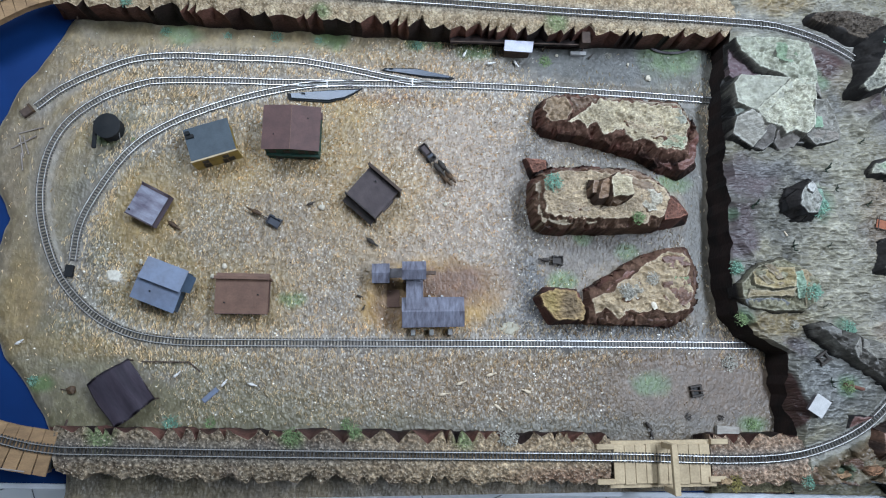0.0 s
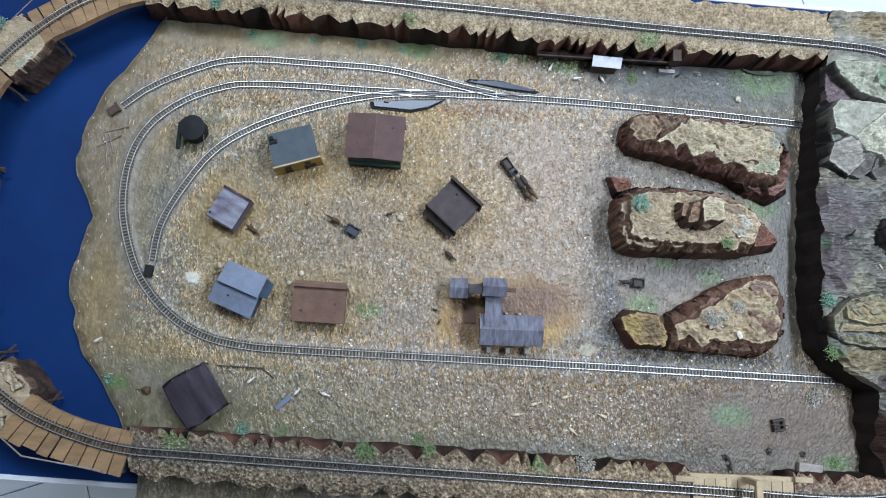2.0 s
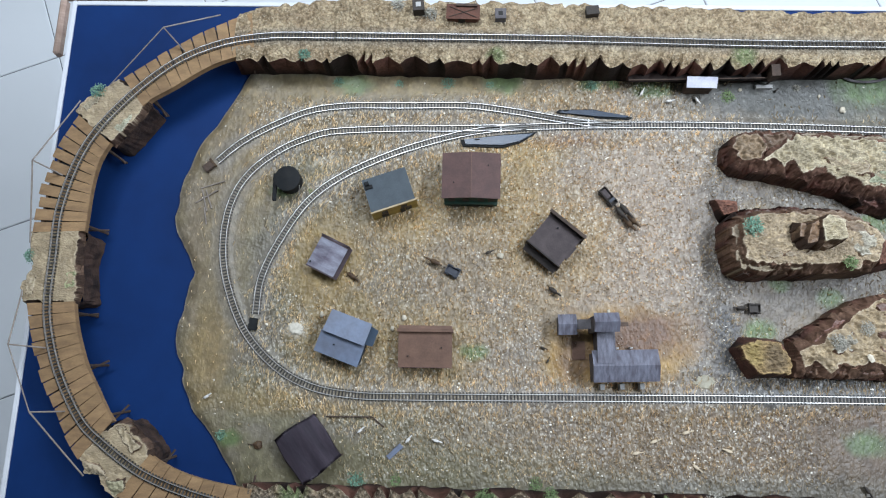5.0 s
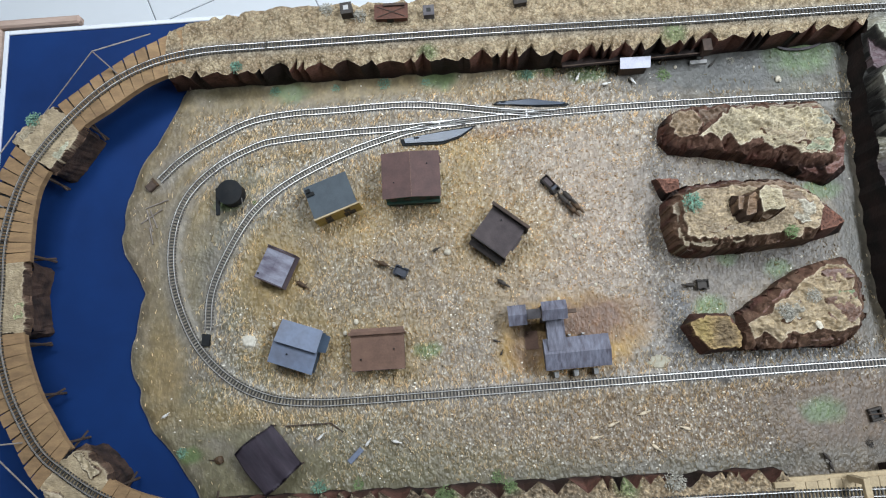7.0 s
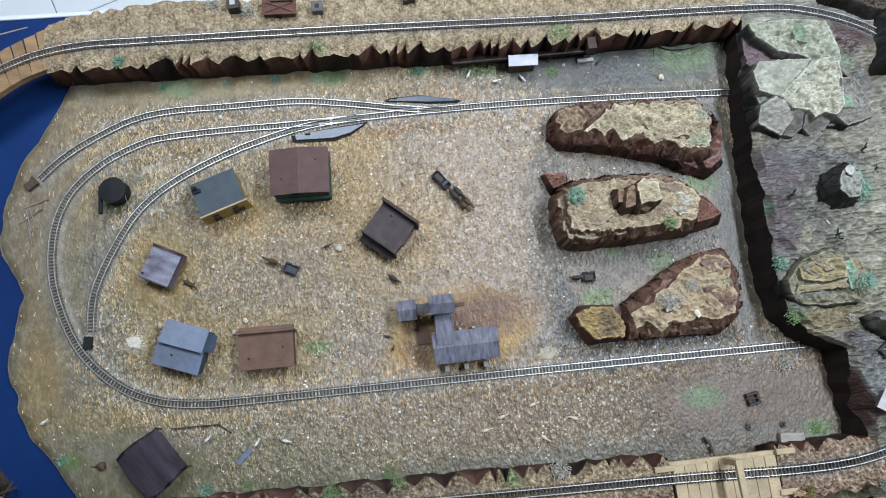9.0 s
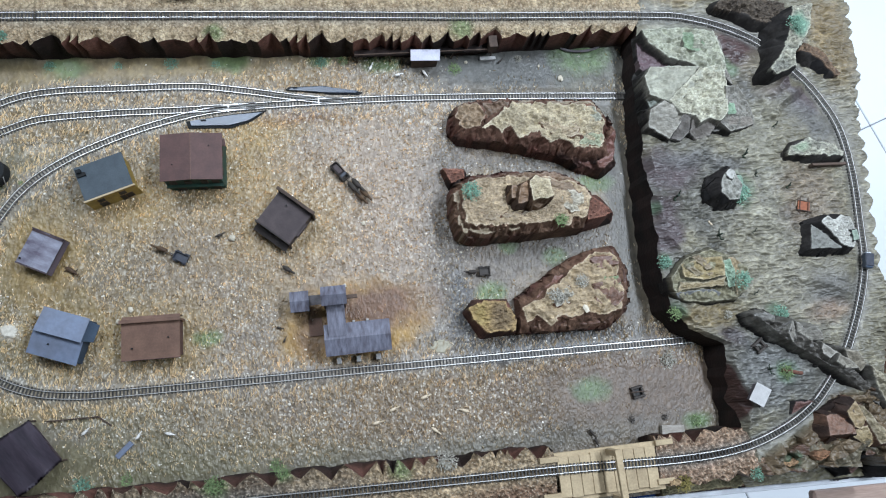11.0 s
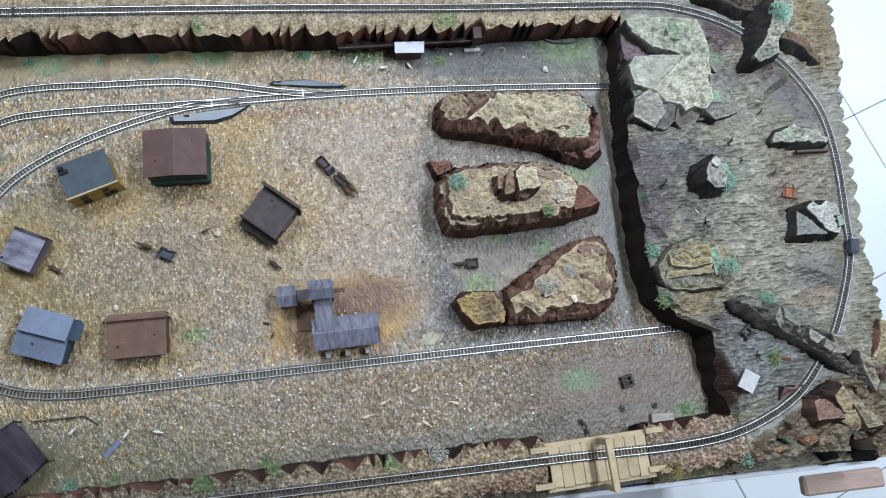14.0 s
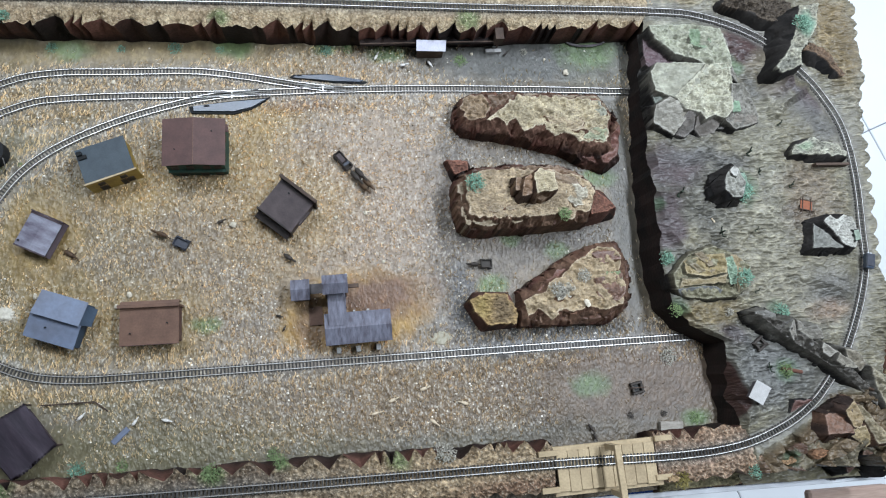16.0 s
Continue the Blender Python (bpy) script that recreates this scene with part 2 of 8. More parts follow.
def sheet(name, X, Y, Z, col, material, skirt=None, wall=None, grit=None, west_foot=0.0):
    """A grid mesh from arrays (rows, columns) with a colour at each point; skirt: depth z to which its border drops."""
    r, c = X.shape
    verts = np.stack([X, Y, Z], -1).reshape(-1, 3)
    idx = np.arange(r * c).reshape(r, c)
    q = np.stack([idx[:-1, :-1], idx[:-1, 1:], idx[1:, 1:], idx[1:, :-1]], -1).reshape(-1, 4)
    cols = np.concatenate([col.reshape(-1, 3), (np.ones(r * c) if grit is None else grit.reshape(-1))[:, None]], 1)
    nq = len(q)
    if skirt is not None:
        ring = np.concatenate([idx[0, :], idx[1:, -1], idx[-1, -2::-1], idx[-2:0:-1, 0]])
        low = verts[ring].copy()
        low[:, 2] = skirt
        low[ring % c == 0, 0] -= west_foot
        k = len(verts) + np.arange(len(ring))
        verts, cols = np.concatenate([verts, low]), np.concatenate([cols, cols[ring]])
        nx = np.roll(np.arange(len(ring)), -1)
        q = np.concatenate([q, np.stack([ring[nx], ring, k, k[nx]], -1)])
    me = bpy.data.meshes.new(name)
    me.from_pydata(verts.tolist(), [], q.tolist())
    me.materials.append(material)
    if wall:
        me.materials.append(wall)
        mi = np.zeros(len(q), np.int32)
        mi[nq:] = 1
        me.polygons.foreach_set("material_index", mi)
    at = me.color_attributes.new("paint", "FLOAT_COLOR", "POINT")
    at.data.foreach_set("color", cols.astype(np.float32).ravel())
    me.update()
    return new(name, me)


def mixc(col, other, k):
    return col * (1 - k[..., None]) + np.array(other) * k[..., None]


def spot(X, Y, x, y, rx, ry, edge=0.5, turn=0.0, wob=0.35, seed=3):
    """A painted patch with a ragged, soft rim: 1 inside, 0 outside."""
    c, s = math.cos(radians(turn)), math.sin(radians(turn))
    u, v = ((X - x) * c + (Y - y) * s) / rx, (-(X - x) * s + (Y - y) * c) / ry
    d = np.sqrt(u * u + v * v) + (fbm(X, Y, 60, seed) - 0.5) * wob * 2
    return np.clip((1 + edge / 2 - d) / edge, 0, 1)


def near_line(X, Y, pts):
    """Distance to a chain of points, on a grid."""
    d = np.full(X.shape, 9.0)
    for a, b in zip(pts[:-1], pts[1:]):
        ab = b - a
        t = np.clip(((X - a[0]) * ab[0] + (Y - a[1]) * ab[1]) / (ab @ ab), 0, 1)
        d = np.minimum(d, np.hypot(X - a[0] - t * ab[0], Y - a[1] - t * ab[1]))
    return d


def shards(X, Y, pitch, seed):
    """Random cells of about the given pitch: a value in 0..1 for each cell, and the distance to its border."""
    rs = np.random.RandomState(seed)
    gx, gy = np.meshgrid(np.arange(X.min() - pitch, X.max() + 2 * pitch, pitch), np.arange(Y.min() - pitch, Y.max() + 2 * pitch, pitch))
    px, py = gx.ravel() + rs.uniform(-0.45, 0.45, gx.size) * pitch, gy.ravel() + rs.uniform(-0.45, 0.45, gx.size) * pitch
    val = rs.rand(gx.size)
    d1, d2, v = np.full(X.shape, 9.0), np.full(X.shape, 9.0), np.zeros(X.shape)
    for a, b, c in zip(px, py, val):
        d = np.hypot(X - a, Y - b)
        near = d < d1
        d2 = np.where(near, d1, np.minimum(d2, d))
        d1, v = np.where(near, d, d1), np.where(near, c, v)
    return v, d2 - d1


def dimples(X, Y, px, py, seed):
    """Distance to the middle of the nearest cell of an uneven grid, in cells: 0 in the hollows, about 0.7 on the ridges between."""
    g, h = LAT[seed % 8], LAT[(seed + 3) % 8]
    x, y = X / px + 400 + 0.9 * vnoise(X, Y, 0.5 / px, seed), Y / py + 400 + 0.9 * vnoise(X, Y, 0.5 / py, seed + 1)
    i, j = np.floor(x).astype(int), np.floor(y).astype(int)
    d = np.full(X.shape, 9.0)
    for a in (-1, 0, 1):
        for b in (-1, 0, 1):
            u, v = (i + a) % 64, (j + b + 7 * ((i + a) // 64)) % 64
            d = np.minimum(d, np.hypot(i + a + g[u, v] - x, j + b + h[u, v] - y))
    return np.minimum(d, 1)


def inside(X, Y, pts):
    """Signed distance to a closed outline, positive inside."""
    p = [np.array(q, float) for q in pts]
    d = near_line(X, Y, p + [p[0]])
    odd = np.zeros(X.shape, bool)
    for a, b in zip(p, p[1:] + [p[0]]):
        if a[1] != b[1]:
            odd ^= ((a[1] > Y) != (b[1] > Y)) & (X < (b[0] - a[0]) * (Y - a[1]) / (b[1] - a[1]) + a[0])
    return np.where(odd, d, -d)


# ---------------------------------------------------------------- lines of the plan
MAIN = [(0.52, -0.106), (0.201, -0.102), (-0.075, -0.100), (-0.341, -0.098), (-0.428, -0.095), (-0.494, -0.082), (-0.552, -0.050),
        (-0.603, 0.006), (-0.634, 0.078), (-0.645, 0.142), (-0.638, 0.208), (-0.611, 0.261), (-0.560, 0.303), (-0.499, 0.329),
        (-0.453, 0.336), (-0.361, 0.338), (-0.267, 0.337), (-0.130, 0.338), (-0.034, 0.339), (0.117, 0.337), (0.30, 0.330), (0.49, 0.320)]
SIDING_A = [(-0.664, 0.285), (-0.625, 0.318), (-0.573, 0.347), (-0.511, 0.372), (-0.446, 0.380), (-0.363, 0.379), (-0.250, 0.377),
            (-0.173, 0.366), (-0.087, 0.349), (-0.030, 0.340)]
SIDING_B = [(-0.586, 0.030), (-0.580, 0.088), (-0.554, 0.148), (-0.509, 0.215), (-0.449, 0.260), (-0.359, 0.299), (-0.267, 0.325),
            (-0.205, 0.335), (-0.135, 0.3385)]
LOOP = [(-0.462, 0.476), (-0.1, 0.463), (0.202, 0.449), (0.493, 0.439), (0.594, 0.427), (0.690, 0.387), (0.751, 0.329), (0.787, 0.280),
        (0.814, 0.217), (0.820, 0.136), (0.813, 0.049), (0.805, -0.017), (0.781, -0.080), (0.743, -0.148), (0.709, -0.188), (0.666, -0.227),
        (0.612, -0.255), (0.540, -0.275), (0.445, -0.280), (0.276, -0.274), (0.1, -0.270), (-0.238, -0.262), (-0.479, -0.255), (-0.57, -0.251),
        (-0.643, -0.235), (-0.72, -0.206), (-0.783, -0.164), (-0.821, -0.129), (-0.859, -0.064), (-0.88, -0.006), (-0.889, 0.045),
        (-0.888, 0.115), (-0.885, 0.196), (-0.857, 0.289), (-0.806, 0.361), (-0.735, 0.425), (-0.664, 0.461), (-0.58, 0.477)]
SHORE = [(-0.575, -0.27), (-0.609, -0.223), (-0.646, -0.161), (-0.682, -0.110), (-0.703, -0.05), (-0.714, 0.005), (-0.696, 0.088),
         (-0.704, 0.116), (-0.728, 0.178), (-0.728, 0.222), (-0.703, 0.311), (-0.664, 0.362), (-0.617, 0.446), (-0.60, 0.47)]
LOOP_Z = 0.062
main_line, siding_a, siding_b = smooth(MAIN, 0.004), smooth(SIDING_A, 0.004), smooth(SIDING_B, 0.004)
loop_line = smooth(LOOP, 0.004, closed=True)
coarse = [a[::6] for a in (main_line, siding_a, siding_b)]
loop_coarse = loop_line[::6]

# ---------------------------------------------------------------- the room
def slab(name, x0, y0, z0, x1, y1, z1, material):
    return tagged(new(name, mesh(name, box(bmesh.new(), x0, y0, z0, x1, y1, z1), material)), kind="structure")


R = 3.0
floor = slab("floor", -R, -R, FLOOR_Z - 0.1, R, R, FLOOR_Z - 0.003, M_GROUT)
slab("ceiling", -R, -R, CEIL_Z, R, R, CEIL_Z + 0.1, M_ROOM)
slab("wall_west", -R - 0.15, -R, FLOOR_Z - 0.1, -R, R, CEIL_Z + 0.1, M_ROOM)
slab("wall_south", -R, -R - 0.15, FLOOR_Z - 0.1, R, -R, CEIL_Z + 0.1, M_ROOM)
slab("wall_north", -R, R, FLOOR_Z - 0.1, R, R + 0.15, CEIL_Z + 0.1, M_ROOM)
bm = bmesh.new()
for y0, z0, y1, z1 in ((-R, FLOOR_Z - 0.1, 0.5, CEIL_Z + 0.1), (1.9, FLOOR_Z - 0.1, R, CEIL_Z + 0.1), (0.5, FLOOR_Z - 0.1, 1.9, 0.25), (0.5, 1.55, 1.9, CEIL_Z + 0.1)):
    box(bm, R, y0, z0, R + 0.15, y1, z1)
tagged(new("wall_east", mesh("wall_east", bm, M_ROOM)), kind="structure")
win = tagged(new("window_1"), kind="structure")
bm = bmesh.new()
for y0, z0, y1, z1 in ((0.5, 0.25, 0.55, 1.55), (1.85, 0.25, 1.9, 1.55), (0.55, 0.25, 1.85, 0.3), (0.55, 1.5, 1.85, 1.55), (1.18, 0.3, 1.22, 1.5)):
    box(bm, R + 0.03, y0, z0, R + 0.08, y1, z1)
part("window_frame", bm, M_WHITE, win)
fixture = thing("ceiling_light", "slim white tube light fixed under the ceiling", "ceiling light")
part("housing", box(bmesh.new(), -0.07, -0.63, CEIL_Z - 0.06, 0.07, 0.63, CEIL_Z, 0.004), M_WHITE, fixture)
fixture.matrix_basis = pose(1.02, 0.36, 0)
panel = thing("ceiling_light", "flat white panel light fixed under the ceiling", "ceiling light", pose(-0.55, 1.10, 0, 0, 0, 90))
part("housing", box(bmesh.new(), -0.25, -0.63, CEIL_Z - 0.06, 0.25, 0.63, CEIL_Z, 0.004), M_WHITE, panel)

# ---------------------------------------------------------------- the table board
TURN = -1.75
board_m = pose(-0.05, 0.115, 0, 0, 0, TURN)
board = thing("layout_board", "blue painted layout board with a white rim, on a table", "table", board_m)
part("water_panel", box(bmesh.new(), -0.905, -0.441, -0.03, 0.885, 0.443, -0.012), M_WATER, board, "deep blue painted water surface")
bm = bmesh.new()
for a in ((-0.913, -0.449, -0.905, 0.451), (0.885, -0.449, 0.893, 0.451), (-0.905, -0.449, 0.885, -0.441), (-0.905, 0.443, 0.885, 0.451)):
    box(bm, a[0], a[1], -0.045, a[2], a[3], -0.009, 0.001)
part("rim", bm, M_WHITE, board, "white painted wooden rim")
for x in (-0.8, 0.78):
    for y in (-0.38, 0.40):
        part("leg", box(bmesh.new(), x - 0.025, y - 0.025, FLOOR_Z, x + 0.025, y + 0.025, -0.1, 0.003), M_TABLE, board)
part("frame", box(bmesh.new(), -0.86, -0.41, -0.1, 0.84, 0.43, -0.031), M_TABLE, board, "brown wooden table frame")
for lab, x0, y0, x1, y1 in (("support_board", 0.81, -0.508, 0.965, -0.475), ("support_board", -1.000, 0.513, -0.833, 0.530), ("support_board", -0.999, 0.395, -0.986, 0.512)):
    bm = box(bmesh.new(), x0, y0, -0.12, x1, y1, -0.1, 0.004)
    part(lab, bm, M_TABLE, board, "brown wooden board jutting out")

# ---------------------------------------------------------------- the yard
EAST = 0.57
ys = np.arange(-0.335, 0.455, 0.0019)
n_x = 640
west = np.interp(ys, smooth(SHORE, 0.01)[:, 1], smooth(SHORE, 0.01)[:, 0]) + (vnoise(ys, ys * 0, 45, 2) - 0.5) * 0.012
u = np.linspace(0, 1, n_x)
X = west[:, None] + (EAST - west[:, None]) * u[None, :]
Y = np.repeat(ys[:, None], n_x, 1)
rail_d = np.minimum.reduce([near_line(X, Y, c) for c in coarse])
off_track = np.clip((rail_d - 0.008) / 0.008, 0, 1)
stroke = fbm(X * 1.8, Y, 190, 1, 2)
stip = fbm(X, Y, 330, 4, 2)
calm = np.maximum.reduce([spot(X, Y, -0.018, -0.024, 0.12, 0.068), 0.7 * spot(X, Y, -0.478, 0.118, 0.062, 0.068), 0.8 * spot(X, Y, 0.42, -0.17, 0.12, 0.08), 0.6 * spot(X, Y, -0.63, 0.25, 0.1, 0.22)])
relief = 0.0046 * (stroke - 0.5) * np.where(np.abs(rail_d - 0.022) < 0.016, 1.4, 0.8) + 0.0030 * (stip - 0.5)
Z = 0.6 * relief * off_track * (1 - 0.6 * calm) + 0.0015 * (1 - off_track) + 0.003 * (fbm(X, Y, 14, 6) - 0.5) * off_track
rim = np.clip((X - west[:, None]) / 0.02, 0, 1)
Z -= 0.007 * (1 - rim) ** 2

col = np.empty(X.shape + (3,))
col[:] = (0.315, 0.265, 0.185)
big = fbm(X, Y, 9, 5)
col = mixc(col, (0.34, 0.295, 0.235), np.clip((big - 0.42) * 4, 0, 1))
col = mixc(col, (0.27, 0.262, 0.185), spot(X, Y, -0.56, 0.12, 0.22, 0.5, 1.2) * 0.8)
col = mixc(col, (0.235, 0.225, 0.15), spot(X, Y, -0.45, -0.18, 0.3, 0.07, 1.2) * 0.7)
col = mixc(col, (0.29, 0.27, 0.24), np.clip((fbm(X, Y, 26, 3) - 0.5) * 6, 0, 1) * 0.6)
col = mixc(col, (0.43, 0.375, 0.32), spot(X, Y, 0.03, 0.16, 0.13, 0.19, 1.0) * 0.95)                      # pale grey open yard
col = mixc(col, (0.27, 0.25, 0.23), spot(X, Y, 0.125, 0.10, 0.05, 0.18, 1.2) * 0.55)
col = mixc(col, (0.22, 0.22, 0.215), spot(X, Y, 0.13, -0.065, 0.075, 0.03, 1.0) * 0.7)
col = mixc(col, (0.115, 0.122, 0.118), spot(X, Y, 0.32, 0.39, 0.24, 0.055, 0.7) * 0.95)                        # dark grey strip below the north cliff
col = mixc(col, (0.24, 0.245, 0.19), spot(X, Y, 0.43, 0.36, 0.06, 0.05, 1.0) * 0.5)
col = mixc(col, (0.31, 0.235, 0.14), spot(X, Y, -0.33, 0.36, 0.32, 0.06, 1.2) * 0.65)
col = mixc(col, (0.30, 0.235, 0.15), spot(X, Y, -0.20, 0.16, 0.25, 0.16, 1.2) * 0.5)
col = mixc(col, (0.35, 0.275, 0.135), spot(X, Y, -0.35, 0.408, 0.25, 0.024, 1.2) * 0.8)                       # ochre strip along the siding
col = mixc(col, (0.20, 0.135, 0.095), spot(X, Y, 0.41, -0.17, 0.18, 0.09, 1.0) * 0.9)                        # brown corner
col = mixc(col, (0.21, 0.16, 0.11), spot(X, Y, 0.10, -0.175, 0.32, 0.06, 1.3) * 0.7)
# darker towards the foot of the south ridge
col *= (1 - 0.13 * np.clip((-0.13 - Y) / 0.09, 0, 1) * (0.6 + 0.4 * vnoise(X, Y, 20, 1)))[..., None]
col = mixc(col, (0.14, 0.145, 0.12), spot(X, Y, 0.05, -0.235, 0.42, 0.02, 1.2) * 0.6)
col = mixc(col, (0.20, 0.19, 0.11), spot(X, Y, -0.38, -0.21, 0.26, 0.035, 1.2) * 0.65)
col = mixc(col, (0.27, 0.20, 0.11), spot(X, Y, -0.66, 0.18, 0.06, 0.25, 1.0) * 0.5)
col = mixc(col, (0.16, 0.16, 0.155), spot(X, Y, -0.57, 0.12, 0.03, 0.12, 1.2) * 0.5)
for x, y, rx, ry, a in ((0.29, 0.205, 0.13, 0.018, -8), (0.28, 0.055, 0.13, 0.026, 12), (0.30, -0.085, 0.14, 0.02, 2), (0.145, 0.05, 0.03, 0.14, 5), (0.43, 0.11, 0.016, 0.14, 0), (0.20, -0.09, 0.05, 0.02, 0), (0.16, 0.235, 0.025, 0.05, 0)):
    col = mixc(col, (0.15, 0.14, 0.125), spot(X, Y, x, y, rx, ry, 0.9, a) * 0.75)                   # grey round the mesas, with the plateau's shade painted in at x 0.43
for x, y, rx, ry in ((0.30, -0.088, 0.15, 0.016), (0.20, -0.10, 0.05, 0.018), (0.15, -0.02, 0.02, 0.06)):
    col = mixc(col, (0.10, 0.108, 0.12), spot(X, Y, x, y, rx, ry, 0.8) * 0.75)                             # darker blue grey along the track and beside the mesa
# shade west of the plateau cliff, painted into the ground colour
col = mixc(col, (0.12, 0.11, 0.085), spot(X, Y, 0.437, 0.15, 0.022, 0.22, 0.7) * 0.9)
for x, y, rx, ry, k in ((-0.44, -0.10, 0.2, 0.022, 0.5), (-0.60, 0.28, 0.03, 0.09, 0.5), (-0.48, 0.33, 0.10, 0.02, 0.5), (-0.66, -0.03, 0.03, 0.06, 0.5), (-0.478, 0.118, 0.062, 0.068, 0.95), (-0.44, -0.005, 0.075, 0.06, 0.55), (-0.31, -0.025, 0.075, 0.055, 0.55), (-0.352, 0.19, 0.065, 0.045, 0.8),
                        (-0.215, 0.235, 0.09, 0.075, 0.6), (-0.105, 0.145, 0.085, 0.075, 0.5), (-0.14, 0.30, 0.05, 0.03, 0.6)):
    col = mixc(col, (0.40, 0.295, 0.125), spot(X, Y, x, y, rx, ry, 0.9, seed=2) * min(1, k * 1.15))                        # ochre dust sprayed round the houses
col = mixc(col, (0.46, 0.30, 0.09), spot(X, Y, -0.018, -0.024, 0.113, 0.062, 0.35, 4, 0.2) * 0.95)
col = mixc(col, (0.17, 0.092, 0.062), spot(X, Y, 0.02, -0.005, 0.075, 0.035, 0.8) * 0.9)
col = mixc(col, (0.17, 0.10, 0.065), spot(X, Y, -0.085, -0.03, 0.025, 0.05, 0.8) * 0.7)
col = mixc(col, (0.20, 0.10, 0.06), spot(X, Y, -0.09, 0.318, 0.06, 0.012, 1.0) * 0.5)
for x, y, r in ((0.342, -0.167, 0.03), (0.2, 0.001, 0.025), (0.238, 0.072, 0.016), (0.311, 0.05, 0.022), (0.506, -0.233, 0.022), (-0.62, -0.16, 0.02), (-0.55, 0.235, 0.02),
                (-0.24, -0.03, 0.02), (0.06, 0.405, 0.03), (-0.04, 0.415, 0.02), (0.41, 0.40, 0.05), (-0.72, 0.08, 0.012), (-0.19, 0.42, 0.03), (-0.44, 0.42, 0.03), (0.40, 0.17, 0.03)):
    col = mixc(col, (0.155, 0.25, 0.10), spot(X, Y, x, y, r, r * 0.6, 0.7, seed=1) * 0.85)                    # green tufts of paint
for x, y, rx, ry in ((-0.52, 0.006, 0.016, 0.014), (-0.48, 0.285, 0.022, 0.01)):
    col = mixc(col, (0.5, 0.46, 0.38), spot(X, Y, x, y, rx, ry, 0.4, seed=5) * 0.8)                          # spilled pale plaster
ballast = np.clip((0.026 - rail_d) / 0.014, 0, 1) * (0.35 + 0.65 * fbm(X, Y, 60, 7))
col = mixc(col, (0.33, 0.32, 0.30), ballast * 0.85 * (1 - 0.6 * np.clip((X - 0.1) / 0.1, 0, 1)))
col *= np.array((0.85, 0.82, 0.785)) * (0.84 + 0.32 * fbm(X, Y, 120, 3))[..., None]
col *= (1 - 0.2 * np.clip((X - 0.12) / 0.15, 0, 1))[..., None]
far_west = np.clip((-0.22 - X) / 0.2, 0, 1)[..., None]
col *= 1 - far_west * np.array((0.09, 0.115, 0.16))
col *= (0.86 + 0.7 * np.clip(stroke - 0.45, 0, 1))[..., None]
smooth_ground = np.maximum.reduce([spot(X, Y, -0.66, 0.12, 0.07, 0.3, 0.8), spot(X, Y, -0.40, 0.42, 0.3, 0.03, 0.8), spot(X, Y, -0.55, -0.18, 0.14, 0.06, 0.9), 0.15 * spot(X, Y, 0.05, -0.20, 0.4, 0.05, 0.9), 0.95 * spot(X, Y, 0.32, 0.385, 0.24, 0.06, 0.7), spot(X, Y, 0.437, 0.14, 0.03, 0.26, 0.7), 0.75 * spot(X, Y, 0.42, -0.19, 0.14, 0.06, 0.8), 0.5 * spot(X, Y, 0.29, 0.10, 0.17, 0.2, 0.8)])
near_track = np.clip(1 - np.abs(rail_d - 0.02) / 0.025, 0, 1)
col *= 1 + spot(X, Y, 0.03, 0.09, 0.36, 0.26, 1.0)[..., None] * np.array((0.05, 0.0, -0.03))
grit = np.clip(-0.05 + 1.5 * fbm(X, Y, 13, 2) + 0.45 * near_track - 0.7 * calm - 1.0 * smooth_ground + 0.25 * spot(X, Y, 0.0, -0.165, 0.42, 0.06, 0.9) - 0.6 * np.clip((-0.212 - Y) / 0.02, 0, 1), 0.06, 1)
Z -= 0.5 * relief * off_track * (1 - 0.6 * calm) * np.clip(smooth_ground, 0, 1)
col = mixc(col, (0.42, 0.37, 0.27), np.clip((0.22 - rim) * 6, 0, 1) * 0.6)                                  # pale plaster lip above the water
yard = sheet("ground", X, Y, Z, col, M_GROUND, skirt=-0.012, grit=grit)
tagged(yard, "tan stippled plaster ground with ochre dust, grey patches and painted shade", "ground", kind="structure")


def yard_z(x, y):
    k = np.argmin(np.abs(ys - y))
    return float(np.interp(x, X[k], Z[k]))


# ---------------------------------------------------------------- raised rims
def zigzag(t, seed, amp, pitch):
    """A broken, toothed line: values at distances t."""
    rs = np.random.RandomState(seed)
    knots, k = [], -0.05
    while k < t[-1] + 0.1:
        knots.append(k)
        k += pitch * rs.uniform(0.45, 1.5)
    v = np.array([(amp if i % 2 else -amp) * rs.uniform(0.2, 1.0) for i in range(len(knots))])
    return np.interp(t, knots, v)


def scallop(t, seed, amp, pitch):
    """Rounded bites between sharp points along a line: offsets, and a random value for each bite."""
    rs = np.random.RandomState(seed)
    knots, k = [-0.02], -0.02
    while k < t[-1] + 0.1:
        k += pitch * rs.choice([0.8, 1.1, 1.6, 2.2, 2.8])
        knots.append(k)
    knots = np.array(knots)
    i = np.clip(np.searchsorted(knots, t) - 1, 0, len(knots) - 2)
    u = (t - knots[i]) / (knots[i + 1] - knots[i])
    depth, skew, shade = rs.uniform(0.25, 1.0, len(knots))[i], rs.uniform(0.6, 1.5, len(knots))[i], rs.rand(len(knots))[i]
    sharp = rs.choice([0.55, 0.9, 1.2, 1.5], len(knots))[i]
    return amp * (2.2 * depth * np.clip(1 - np.abs(2 * u ** skew - 1), 0, 1) ** sharp - 0.8), shade


